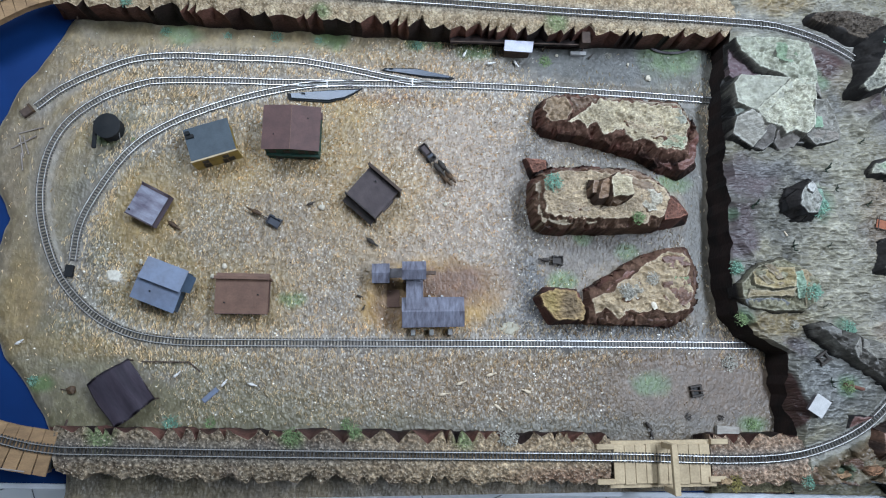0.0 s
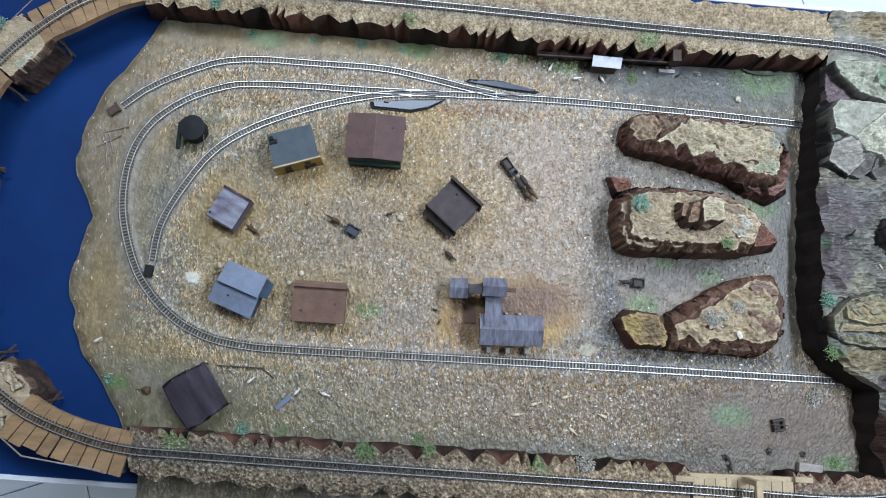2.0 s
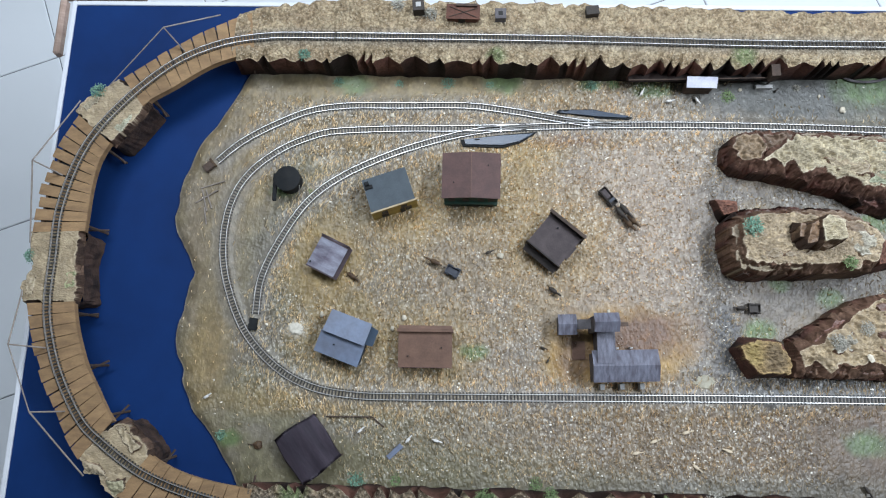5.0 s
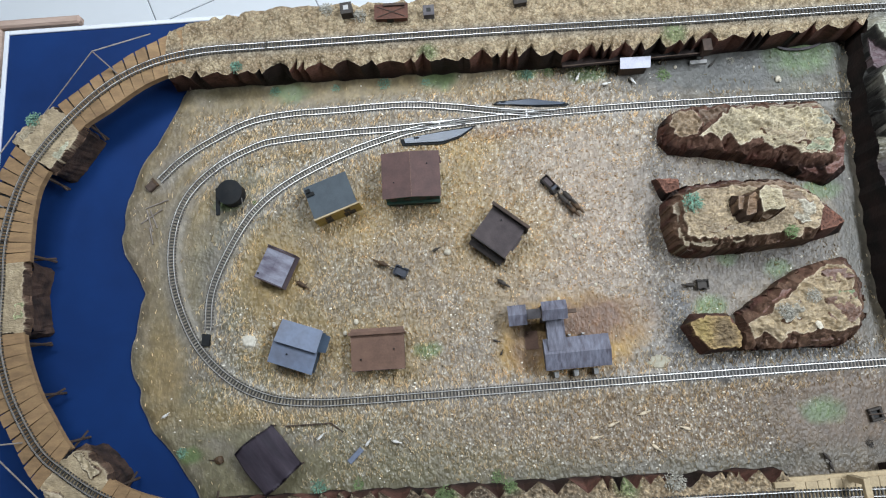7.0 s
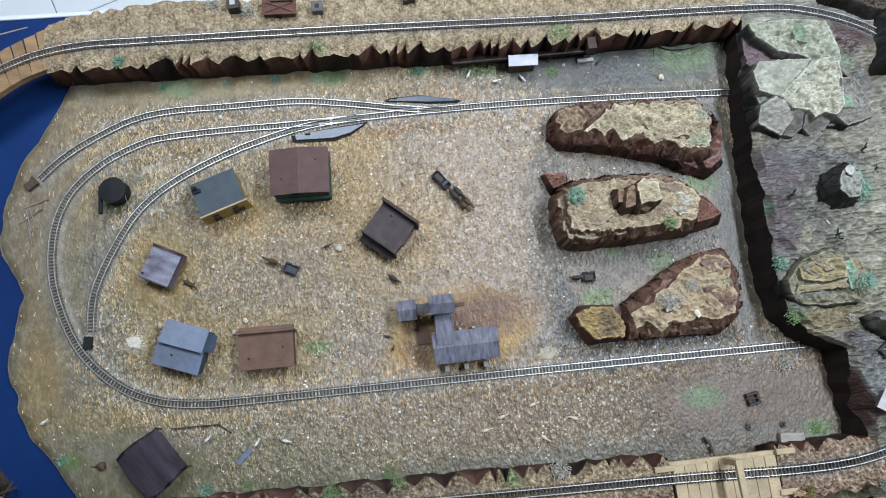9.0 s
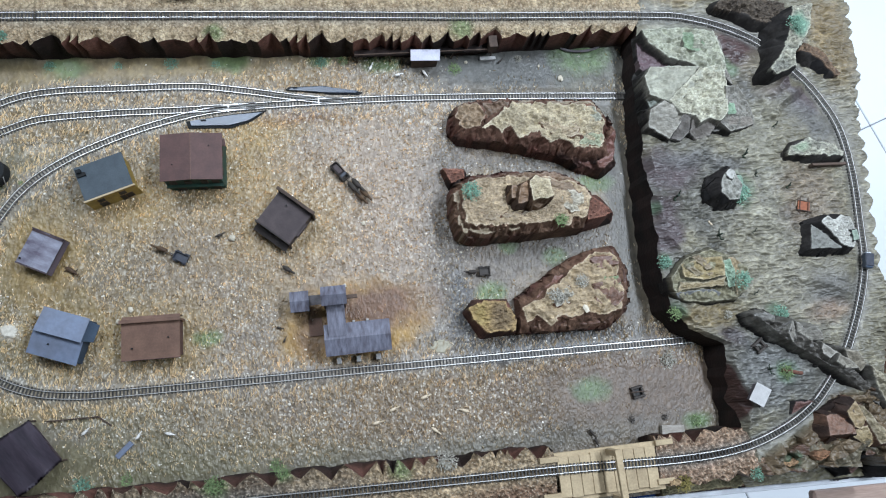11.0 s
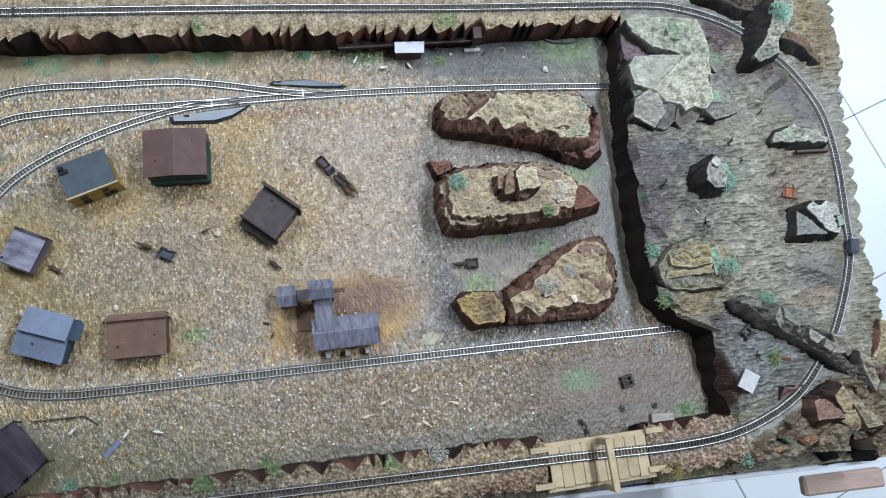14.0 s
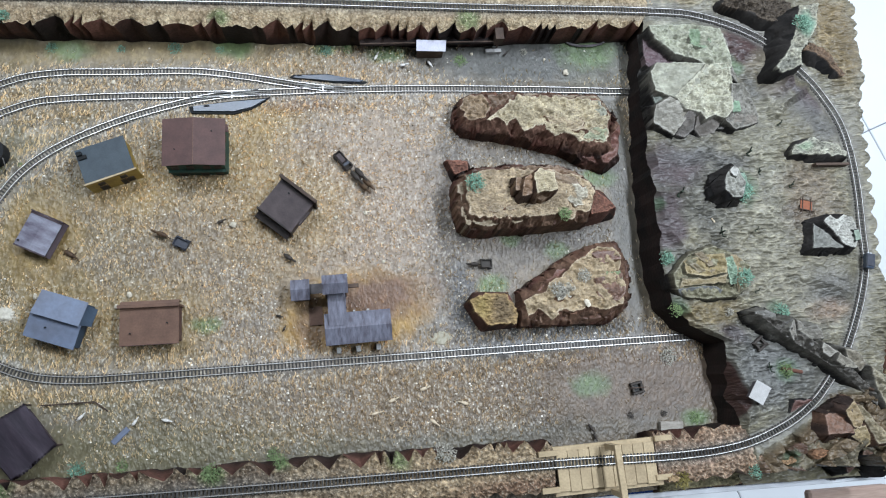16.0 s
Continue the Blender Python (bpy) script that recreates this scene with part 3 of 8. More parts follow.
def rim_strip(name, inner, outer, top, label, seed, paint, base_in=0.0, base_out=-0.012, teeth=0.007, pitch=0.017, teeth_out=0.004, wall_mat=None, foot=0.003, lip=0.004, worms=0.0035):
    """A raised strip of terrain between two lines, with a toothed cliff on both sides."""
    a, b = smooth(inner, 0.0016), smooth(outer, 0.0016)
    n = max(len(a), len(b))
    rs = lambda p: np.stack([np.interp(np.linspace(0, 1, n), np.linspace(0, 1, len(p)), p[:, i]) for i in (0, 1)], 1)
    a, b = rs(a), rs(b)
    d = b - a
    w = np.linalg.norm(d, axis=1)
    d /= w[:, None]
    s = np.concatenate([[0], np.cumsum(np.linalg.norm(np.diff(a, axis=0), axis=1))])
    (za, shade), zb = scallop(s, seed, teeth, pitch), scallop(s, seed + 1, teeth_out, pitch * 1.3)[0] * -1
    cols = 56
    rows = []
    fr = np.linspace(0, 1, cols)
    T = []
    for f in fr:
        rows.append(a + d * (za + f * (w + zb - za))[:, None])
    P = np.stack(rows, 1)
    GX, GY = P[..., 0], P[..., 1]
    dl = near_line(GX, GY, loop_coarse)
    flat = np.clip((dl - 0.009) / 0.012, 0, 1)
    H = top + flat * (0.007 * (fbm(GX, GY, 55, seed) - 0.45) + 0.004 * (fbm(GX, GY, 160, seed + 2, 2) - 0.5))
    pits = dimples(GX, GY, 0.0062, 0.0052, seed)
    H += flat * worms * (pits - 0.4)
    edge = np.minimum(np.arange(cols), np.arange(cols)[::-1]) * 0.6
    H -= (lip * np.clip(1 - edge / 4, 0, 1))[None, :] * (0.4 + vnoise(GX, GY, 80, seed)) * flat
    H[:, 0] -= np.clip(za, -1, 1) * 0.4
    # cliffs: three rows below each lip
    parts_x, parts_y, parts_z = [], [], []
    for k, drop in ((2, 1.0), (1, 0.5)):
        off = -foot * drop
        px = a + d * (za * (1 - drop) + off)[:, None] + (vnoise(s * 1.0, s * 0 + k, 60, seed) - 0.5)[:, None] * 0.006
        parts_x.append(px[:, 0]); parts_y.append(px[:, 1])
        parts_z.append(np.full(n, base_in) if k == 2 else H[:, 0] * 0.5 + base_in * 0.5)
    GX2 = np.concatenate([np.stack(parts_x, 1), GX], 1)
    GY2 = np.concatenate([np.stack(parts_y, 1), GY], 1)
    GZ2 = np.concatenate([np.stack(parts_z, 1), H], 1)
    q = b + d * (zb * 0.3 + foot * 0.7)[:, None]
    GX2, GY2 = np.concatenate([GX2, q[:, :1]], 1), np.concatenate([GY2, q[:, 1:]], 1)
    GZ2 = np.concatenate([GZ2, np.full((n, 1), base_out)], 1)
    # the lip twice: once for the cliff's paint, once for the top's
    twice = [0, 1, 2] + list(range(2, GX2.shape[1]))
    GX2, GY2, GZ2 = GX2[:, twice], GY2[:, twice], GZ2[:, twice]
    c = paint(GX2, GY2)
    pits = dimples(GX2, GY2, 0.0062, 0.0052, seed)
    k = worms / 0.0035
    c *= (1 + k * (0.75 * np.clip((pits - 0.52) * 5, 0, 1) - 0.4 * np.clip((0.42 - pits) * 4, 0, 1)))[..., None]
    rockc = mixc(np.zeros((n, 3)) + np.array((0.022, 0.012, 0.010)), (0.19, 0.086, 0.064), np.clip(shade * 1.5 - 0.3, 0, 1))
    # cliff rows run from near black at the foot to full tone above
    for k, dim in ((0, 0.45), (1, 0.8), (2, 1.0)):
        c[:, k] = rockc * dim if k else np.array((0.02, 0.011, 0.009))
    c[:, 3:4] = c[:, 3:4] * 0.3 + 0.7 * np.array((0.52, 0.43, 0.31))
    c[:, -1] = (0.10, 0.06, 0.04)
    r, cc = GX2.shape
    idx = np.arange(r * cc).reshape(r, cc)
    quad = np.stack([idx[:-1, :-1], idx[1:, :-1], idx[1:, 1:], idx[:-1, 1:]], -1)
    mi = np.zeros((r - 1, cc - 1), np.int32)
    mi[:, :3] = 1
    mi[:, -1] = 1
    verts = np.stack([GX2, GY2, GZ2], -1).reshape(-1, 3)
    # end caps
    faces = quad.reshape(-1, 4).tolist()
    me = bpy.data.meshes.new(name)
    ends = [idx[0, ::1].tolist(), idx[-1, ::-1].tolist()]
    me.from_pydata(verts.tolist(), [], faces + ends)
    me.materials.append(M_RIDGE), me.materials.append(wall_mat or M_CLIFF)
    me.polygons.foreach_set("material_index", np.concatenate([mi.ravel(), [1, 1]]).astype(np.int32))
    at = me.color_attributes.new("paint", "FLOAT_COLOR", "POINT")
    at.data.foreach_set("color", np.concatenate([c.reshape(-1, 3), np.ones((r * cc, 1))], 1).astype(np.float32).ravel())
    bm = bmesh.new()
    bm.from_mesh(me)
    bmesh.ops.recalc_face_normals(bm, faces=bm.faces)
    bm.to_mesh(me)
    bm.free()
    return tagged(new(name, me), label, "ridge", kind="structure")


def ridge_paint(base, dark, greens=(), patches=()):
    def f(x, y):
        c = np.empty(x.shape + (3,))
        c[:] = base
        c = mixc(c, dark, np.clip((fbm(x, y, 30, 2) - 0.45) * 4, 0, 1) * 0.7)
        dl = near_line(x, y, loop_coarse)
        c = mixc(c, (0.2, 0.19, 0.17), np.clip((0.02 - dl) / 0.012, 0, 1) * 0.6)
        for px, py, rx, ry, tone, k in patches:
            c = mixc(c, tone, spot(x, y, px, py, rx, ry, 1.2) * k)
        for gx, gy, r in greens:
            c = mixc(c, (0.15, 0.21, 0.09), spot(x, y, gx, gy, r, r, 0.8) * 0.8)
        return c * (0.7 + 0.6 * fbm(x, y, 140, 5))[..., None]
    return f


rim_strip("ridge_north", [(-0.632, 0.446), (-0.47, 0.440), (-0.185, 0.430), (0.1, 0.416), (0.25, 0.416), (0.486, 0.418)],
          [(-0.622, 0.527), (-0.49, 0.541), (-0.376, 0.541), (0.0, 0.522), (0.36, 0.501), (0.54, 0.494)], 0.060,
          "raised tan plaster ridge with a broken dark brown cliff", 11, ridge_paint((0.44, 0.35, 0.225), (0.34, 0.255, 0.16), ((0.19, 0.43, 0.02), (-0.2, 0.44, 0.014))), teeth=0.0115, pitch=0.016, worms=0.0012)
rim_strip("ridge_south", [(-0.575, -0.226), (-0.322, -0.233), (0.010, -0.240), (0.253, -0.246)],
          [(-0.56, -0.289), (-0.319, -0.298), (0.010, -0.305), (0.250, -0.310)], 0.059,
          "raised tan plaster ridge with toothed edges carrying the track", 21, ridge_paint((0.215, 0.17, 0.115), (0.13, 0.095, 0.07), ((-0.228, -0.236, 0.02), (-0.132, -0.23, 0.014), (-0.5, -0.235, 0.02), (0.03, -0.245, 0.016)), ((0.12, -0.27, 0.2, 0.05, (0.37, 0.28, 0.175), 0.9), (0.2, -0.30, 0.08, 0.012, (0.20, 0.11, 0.075), 0.7))),
          teeth=0.011, pitch=0.016, teeth_out=0.007)
rim_strip("ridge_south_east", [(0.408, -0.249), (0.48, -0.249), (0.575, -0.249)], [(0.408, -0.312), (0.48, -0.316), (0.575, -0.318)], 0.059,
          "raised tan plaster ridge with toothed edges carrying the track", 31, ridge_paint((0.33, 0.23, 0.16), (0.20, 0.125, 0.09)), teeth=0.009, pitch=0.012, teeth_out=0.007)

# ---------------------------------------------------------------- the eastern plateau
vv, uu = np.linspace(0, 1, 640), np.linspace(0, 1, 290)
Wp = np.array([(0.564, -0.36), (0.548, -0.25), (0.543, -0.18), (0.536, -0.122), (0.480, -0.094), (0.456, -0.06), (0.447, 0.0), (0.450, 0.10), (0.455, 0.20), (0.466, 0.30), (0.478, 0.40), (0.484, 0.50)])
Ep = np.array([(0.812, -0.36), (0.826, -0.19), (0.828, -0.11), (0.828, -0.018), (0.846, 0.177), (0.852, 0.28), (0.866, 0.342), (0.871, 0.46), (0.871, 0.50)])
yy = -0.345 + vv * 0.84
wx, ex = np.interp(yy, Wp[:, 1], Wp[:, 0]), np.interp(yy, Ep[:, 1], Ep[:, 0])
wx = wx + 0.002 + 0.009 * np.clip((yy + 0.16) / 0.06, 0, 1) + zigzag(yy - yy[0], 41, 0.0030, 0.022)
ex = ex + 0.010 * np.abs(np.sin(math.pi * (yy / 0.031 + 1.3 * vnoise(yy, yy * 0, 18, 3)))) * (0.4 + 0.8 * vnoise(yy, yy * 0, 30, 5)) - 0.003
PX = wx[:, None] + (ex - wx)[:, None] * uu[None]
s_edge, n_edge = -0.3235 - 0.0306 * (PX + 0.05), 0.496 - 0.021 * np.clip((PX - 0.66) / 0.16, 0, 1)
PY = s_edge + vv[:, None] * (n_edge - s_edge)
dl = near_line(PX, PY, loop_coarse)
flat = np.clip((dl - 0.010) / 0.03, 0, 1)
crease = 1 - np.abs(fbm(PX, PY, 13, 3) - 0.5) * 6
PZ = 0.0605 + flat * (0.004 + 0.026 * (fbm(PX, PY, 9, 4) - 0.42) + 0.007 * np.clip(crease, 0, 1) * vnoise(PX, PY, 20, 2))
PZ += flat * 0.0042 * (fbm(PX * 0.6, PY * 1.5, 120, 6, 2) - 0.5)
PZ -= 0.012 * spot(PX, PY, 0.548, 0.36, 0.07, 0.05, 0.8) * flat
spur = near_line(PX, PY, [np.array(q) for q in ((0.686, 0.247), (0.72, 0.27), (0.741, 0.281), (0.76, 0.296))])
PZ += 0.012 * np.clip(1 - spur / 0.012, 0, 1) + 0.02 * np.clip(1 - near_line(PX, PY, [np.array((0.70, 0.285)), np.array((0.735, 0.315))]) / 0.03, 0, 1) * flat
rib = near_line(PX, PY, [np.array(q) for q in ((0.70, -0.028), (0.735, -0.045), (0.78, -0.066))])
PZ += 0.008 * np.clip(1 - rib / 0.014, 0, 1) * flat
scarp = near_line(PX, PY, [np.array(q) for q in ((0.455, 0.125), (0.49, 0.117), (0.52, 0.122))])
PZ += 0.006 * np.clip(1 - scarp / 0.008, 0, 1) * flat
PZ -= 0.014 * np.clip(1 - uu / 0.03, 0, 1)[None, :] * vnoise(PX, PY, 50, 1)
lip = inside(PX, PY, [(0.535, -0.14), (0.549, -0.150), (0.566, -0.194), (0.571, -0.218), (0.545, -0.242), (0.50, -0.245), (0.50, -0.14)])
PZ -= np.clip(lip * 1.3 + 0.002, 0, 0.034) * np.clip((PX - 0.5) / 0.02, 0, 1)
# broken brown rock south of the curve, then a low shelf along the board's edge
cell, crack = shards(PX * 0.72 + PY * 0.3, PY * 1.0 - PX * 0.25, 0.021, 8)
corner = np.clip(inside(PX, PY, [(0.575, -0.285), (0.62, -0.268), (0.672, -0.242), (0.70, -0.212), (0.735, -0.205), (0.80, -0.20), (0.86, -0.20), (0.86, -0.36), (0.50, -0.36)]) / 0.008, 0, 1)
PZ += corner * ((cell - 0.45) * 0.02 + 0.034 * (fbm(PX, PY, 40, 5) - 0.5) + 0.004 * (fbm(PX, PY, 150, 3) - 0.5) - 0.002 * np.clip(1 - crack / 0.003, 0, 1))
shelf = np.clip((-0.317 + 0.006 * (vnoise(PX, PY, 70, 4) - 0.5) - 0.01 * np.clip((PX - 0.66) / 0.1, 0, 1) - PY) / 0.005, 0, 1)
PZ = PZ * (1 - shelf) + (0.002 + 0.008 * vnoise(PX, PY, 60, 2)) * shelf
pit = spot(PX, PY, 0.748, -0.325, 0.018, 0.022, 0.3, 30)
PZ -= pit * (PZ - 0.002)
even = np.zeros(PX.shape)
for x, y, rx, ry, a in ((0.495, 0.165, 0.055, 0.035, 0), (0.475, 0.08, 0.03, 0.05, 0), (0.512, 0.352, 0.036, 0.018, -25), (0.655, 0.372, 0.042, 0.03, -20), (0.755, 0.25, 0.07, 0.04, -40), (0.745, -0.05, 0.05, 0.04, 0), (0.71, 0.30, 0.03, 0.02, 30)):
    even = np.maximum(even, spot(PX, PY, x, y, rx, ry, 0.8, a))
even = np.clip(1 - 0.75 * even - 0.5 * np.clip((fbm(PX, PY, 12, 5) - 0.5) * 4, 0, 1), 0.15, 1)
even *= 1 - np.clip(lip / 0.003, 0, 1)
crest = 1 - np.abs(2 * vnoise(PX * 0.42 + 0.003 * vnoise(PX, PY, 60, 1), PY * 1.2, 150, 3) - 1)
scales = 0.4 * dimples(PX, PY, 0.0095, 0.005, 2) + 0.6 * crest ** 1.6
PZ += flat * even * (1 - corner) * (1 - shelf) * 0.0058 * (scales - 0.4)
pc = np.empty(PX.shape + (3,))
pc[:] = (0.265, 0.238, 0.165)
pc = mixc(pc, (0.315, 0.288, 0.22), np.clip((fbm(PX, PY, 14, 1) - 0.45) * 4, 0, 1))
pc = mixc(pc, (0.16, 0.155, 0.14), np.clip((fbm(PX, PY, 10, 6) - 0.52) * 6, 0, 1) * 0.7)
pc = mixc(pc, (0.37, 0.34, 0.255), spot(PX, PY, 0.63, 0.04, 0.05, 0.12, 1.2) * 0.85)
pc = mixc(pc, (0.36, 0.335, 0.25), spot(PX, PY, 0.655, 0.20, 0.035, 0.09, 1.0) * 0.85)
for x, y, rx, ry, a in ((0.495, 0.165, 0.055, 0.035, 0), (0.475, 0.06, 0.03, 0.03, 0), (0.478, 0.10, 0.028, 0.02, 0), (0.512, 0.352, 0.036, 0.018, -25), (0.655, 0.372, 0.042, 0.03, -20), (0.76, 0.265, 0.035, 0.02, -40), (0.56, -0.11, 0.025, 0.015, -30), (0.71, 0.30, 0.03, 0.02, 30)):
    pc = mixc(pc, (0.125, 0.092, 0.094), spot(PX, PY, x, y, rx, ry, 0.7, a) * 0.95)                     # purple brown rock
for x, y, rx, ry, a in ((0.765, 0.235, 0.06, 0.025, -35), (0.745, -0.05, 0.045, 0.03, 0), (0.66, 0.30, 0.02, 0.03, 0), (0.70, 0.075, 0.03, 0.02, 0), (0.60, 0.165, 0.03, 0.015, 0), (0.53, 0.18, 0.05, 0.014, 0)):
    pc = mixc(pc, (0.135, 0.13, 0.125), spot(PX, PY, x, y, rx, ry, 0.9, a) * 0.7)                      # grey rock
streak = np.clip(vnoise(PX, PY * 0.12, 190, 4) * 1.6 - 0.5, 0, 1)
slope_ne = spot(PX, PY, 0.648, 0.375, 0.04, 0.042, 0.6)
pc = mixc(pc, (0.12, 0.068, 0.062), slope_ne * (0.55 + 0.45 * streak))                             # plum streaked slope
pc = mixc(pc, (0.29, 0.25, 0.18), spot(PX, PY, 0.69, 0.325, 0.03, 0.035, 0.7) * 0.8)
pc = mixc(pc, (0.31, 0.225, 0.11), spot(PX, PY, 0.575, 0.475, 0.05, 0.02, 0.7) * 0.8)
pc = mixc(pc, (0.27, 0.27, 0.21), spot(PX, PY, 0.552, 0.39, 0.06, 0.035, 0.8) * 0.8)
pc = mixc(pc, (0.26, 0.185, 0.12), spot(PX, PY, 0.73, 0.10, 0.05, 0.07, 0.9) * 0.6)
pc = mixc(pc, (0.24, 0.13, 0.075), spot(PX, PY, 0.73, -0.085, 0.04, 0.016, 0.9) * 0.6)
pc = mixc(pc, (0.26, 0.19, 0.085), spot(PX, PY, 0.52, -0.075, 0.06, 0.02, 0.8) * 0.8)
pc = mixc(pc, (0.21, 0.21, 0.20), spot(PX, PY, 0.61, -0.16, 0.07, 0.07, 0.9) * 0.8)
pc = mixc(pc, (0.27, 0.19, 0.09), spot(PX, PY, 0.83, 0.38, 0.04, 0.09, 0.8) * 0.8)
pc = mixc(pc, (0.085, 0.042, 0.034), np.clip(lip / 0.003, 0, 1))
brown = mixc(mixc(pc * 0 + np.array((0.22, 0.155, 0.09)), (0.14, 0.075, 0.048), np.clip((cell - 0.7) * 9, 0, 1)), (0.24, 0.20, 0.13), np.clip((0.35 - cell) * 8, 0, 1))
pc = pc * (1 - corner[..., None]) + brown * corner[..., None]
pc = mixc(pc, (0.27, 0.24, 0.15), shelf)
for x, y, r in ((0.608, 0.122, 0.026), (0.467, 0.015, 0.012), (0.470, -0.065, 0.016), (0.631, -0.171, 0.018), (0.637, -0.079, 0.016), (0.464, 0.102, 0.01), (0.583, 0.361, 0.02), (0.53, 0.39, 0.02), (0.625, 0.345, 0.014), (0.64, 0.33, 0.012), (0.615, -0.30, 0.012)):
    pc = mixc(pc, (0.14, 0.22, 0.13), spot(PX, PY, x, y, r, r, 0.8) * 0.75)
pc = mixc(pc, (0.22, 0.21, 0.19), np.clip((0.018 - dl) / 0.01, 0, 1) * 0.6 * (1 - corner))
# crests paler and hollows darker: light on the ripples put into the colour
pc *= (1 + even * (1 - corner) * (0.55 * np.clip((scales - 0.55) * 5, 0, 1) - 0.18 * np.clip((0.38 - scales) * 4, 0, 1)))[..., None]
pc *= np.array((0.59, 0.595, 0.60)) * (0.62 + 0.76 * fbm(PX * 0.7, PY * 1.4, 110, 2))[..., None]
plateau = sheet("plateau_east", PX, PY, PZ, pc, M_PLATEAU, skirt=-0.012, wall=M_WALL, grit=even, west_foot=0.007)
tagged(plateau, "grey tan rippled rocky plateau above a dark cliff", "plateau", kind="structure")


def plateau_z(x, y):
    k = np.argmin((PX - x) ** 2 + (PY - y) ** 2)
    return float(PZ.flat[k])


# ---------------------------------------------------------------- rocks
MAROON, SOOT, BROWN_SIDE = ((0.135, 0.060, 0.044), (0.022, 0.012, 0.010)), ((0.036, 0.032, 0.029), (0.009, 0.008, 0.008)), ((0.20, 0.125, 0.075), (0.07, 0.042, 0.03))
OCHRE = (0.28, 0.195, 0.095)


def rock(name, top, base, z0, z1, label, seed, cap, side, bite=0.006, rough=0.004, dome=0.0, tilt=(0, 0), patches=(), grooves=0.0, level=False, category="rock", step=0.0013, pitch=0.02, rays=None, ledge=0.0):
    """A plaster rock: outlines of its torn top and of its foot, faceted sides, an uneven brushed top."""
    ba = np.array(base)
    (x0, y0), (x1, y1) = ba.min(0) - 0.004, ba.max(0) + 0.004
    GX, GY = np.meshgrid(np.arange(x0, x1, step), np.arange(y0, y1, step))
    cell, crack = shards(GX, GY, pitch, seed)
    torn = np.abs(vnoise(GX, GY, 1.5 / pitch, seed) - 0.5) * 2 * 0.7 + 0.3 * np.abs(vnoise(GX, GY, 3.4 / pitch, seed + 2) - 0.5) * 2
    soft = inside(GX, GY, top) - bite * (0.9 - 1.4 * np.abs(vnoise(GX, GY, 1.5 / pitch, seed) - 0.5) * 2 - 0.3)
    dt = inside(GX, GY, top) - bite * (0.9 - 2.0 * torn) - bite * 0.8 * (cell - 0.5) + (vnoise(GX, GY, 260, seed + 3) - 0.5) * 0.0016
    dt = np.minimum(dt, inside(GX, GY, top) + 0.002)
    db = inside(GX, GY, base) + (vnoise(GX, GY, 60, seed + 4) - 0.5) * 0.0015
    high = z1 + (GX - ba[:, 0].mean()) * tilt[0] + (GY - ba[:, 1].mean()) * tilt[1] + dome * (1 - np.exp(-np.clip(dt, 0, 1) / 0.012))
    fade = np.clip(dt / 0.005, 0, 1)
    if level:
        fade = fade * np.clip((near_line(GX, GY, loop_coarse) - 0.009) / 0.006, 0, 1)
    plate = high + fade * ((fbm(GX, GY, 45, seed) - 0.5) * rough * 2 + (fbm(GX * 0.7, GY * 1.3, 170, seed + 1, 2) - 0.5) * rough * 0.8)
    pits = dimples(GX, GY, 0.0064, 0.0046, seed)
    plate += fade * 0.0022 * (pits - 0.4)
    if grooves:
        plate -= fade * grooves * np.clip((vnoise(GX * 0.15, GY, 190, seed + 2) - 0.6) * 5, 0, 1)
    ds = inside(GX, GY, top) - bite * 0.8 * (cell - 0.5)
    f = np.clip(db, 0, 1) / np.clip(np.clip(db, 0, 1) - np.minimum(ds, 0), 1e-6, 1)
    g = np.clip(f + (cell - 0.5) * 0.55 * f * (1 - f) * 2.5 - 0.10 * np.clip(1 - crack / 0.003, 0, 1) * (1 - f), 0, 1)
    if ledge:
        g = np.where((g > 0.3) & (g < 0.75), ledge, g)
    H = np.where(dt > 0, plate, np.minimum(z0 + (high - z0) * g ** 0.8, high + np.minimum(soft, 0) * 1.5))
    H = np.where(db < 0, z0, H)
    for _ in range(3):
        e = np.pad(H, 1, mode="edge")
        H = np.where((dt <= 0) & (db > 0), (e[1:-1, 1:-1] * 2 + e[:-2, 1:-1] + e[2:, 1:-1] + e[1:-1, :-2] + e[1:-1, 2:]) / 6, H)
    # colours: torn pale lip, patches, facets
    pt = np.empty(GX.shape + (3,))
    pt[:] = cap
    pt *= 0.92 * (0.66 + 0.68 * fbm(GX, GY, 70, seed + 5))[..., None]
    scrape = np.clip((vnoise(GX * 0.3, GY, 230, seed + 6) - 0.62) * 6, 0, 1) * np.clip((vnoise(GX, GY, 40, seed + 1) - 0.35) * 4, 0, 1)
    pt = mixc(pt, np.minimum(np.array(cap) * 1.5, 0.55), scrape * 0.6)
    pt = mixc(pt, np.array(cap) * 0.42, np.clip((vnoise(GX * 0.6, GY, 150, seed + 7) - 0.68) * 6, 0, 1) * 0.7)
    pt *= (1 + 0.4 * np.clip((pits - 0.5) * 4, 0, 1) - 0.3 * np.clip((0.36 - pits) * 4, 0, 1))[..., None]
    for x, y, rx, ry, c, k in patches:
        pt = mixc(pt, c, spot(GX, GY, x, y, rx, ry, 0.8) * k)
    if rays:
        a = np.arctan2(GY - rays[1], GX - rays[0])
        pt = mixc(pt, (0.26, 0.19, 0.09), np.clip((vnoise(a, a * 0, 5.5, seed) - 0.5) * 5, 0, 1) * 0.9 * np.clip(dt / 0.008, 0, 1))
        H += np.where(dt > 0, 0.006 * (vnoise(a, a * 0, 5.5, seed) - 0.5), 0) * fade
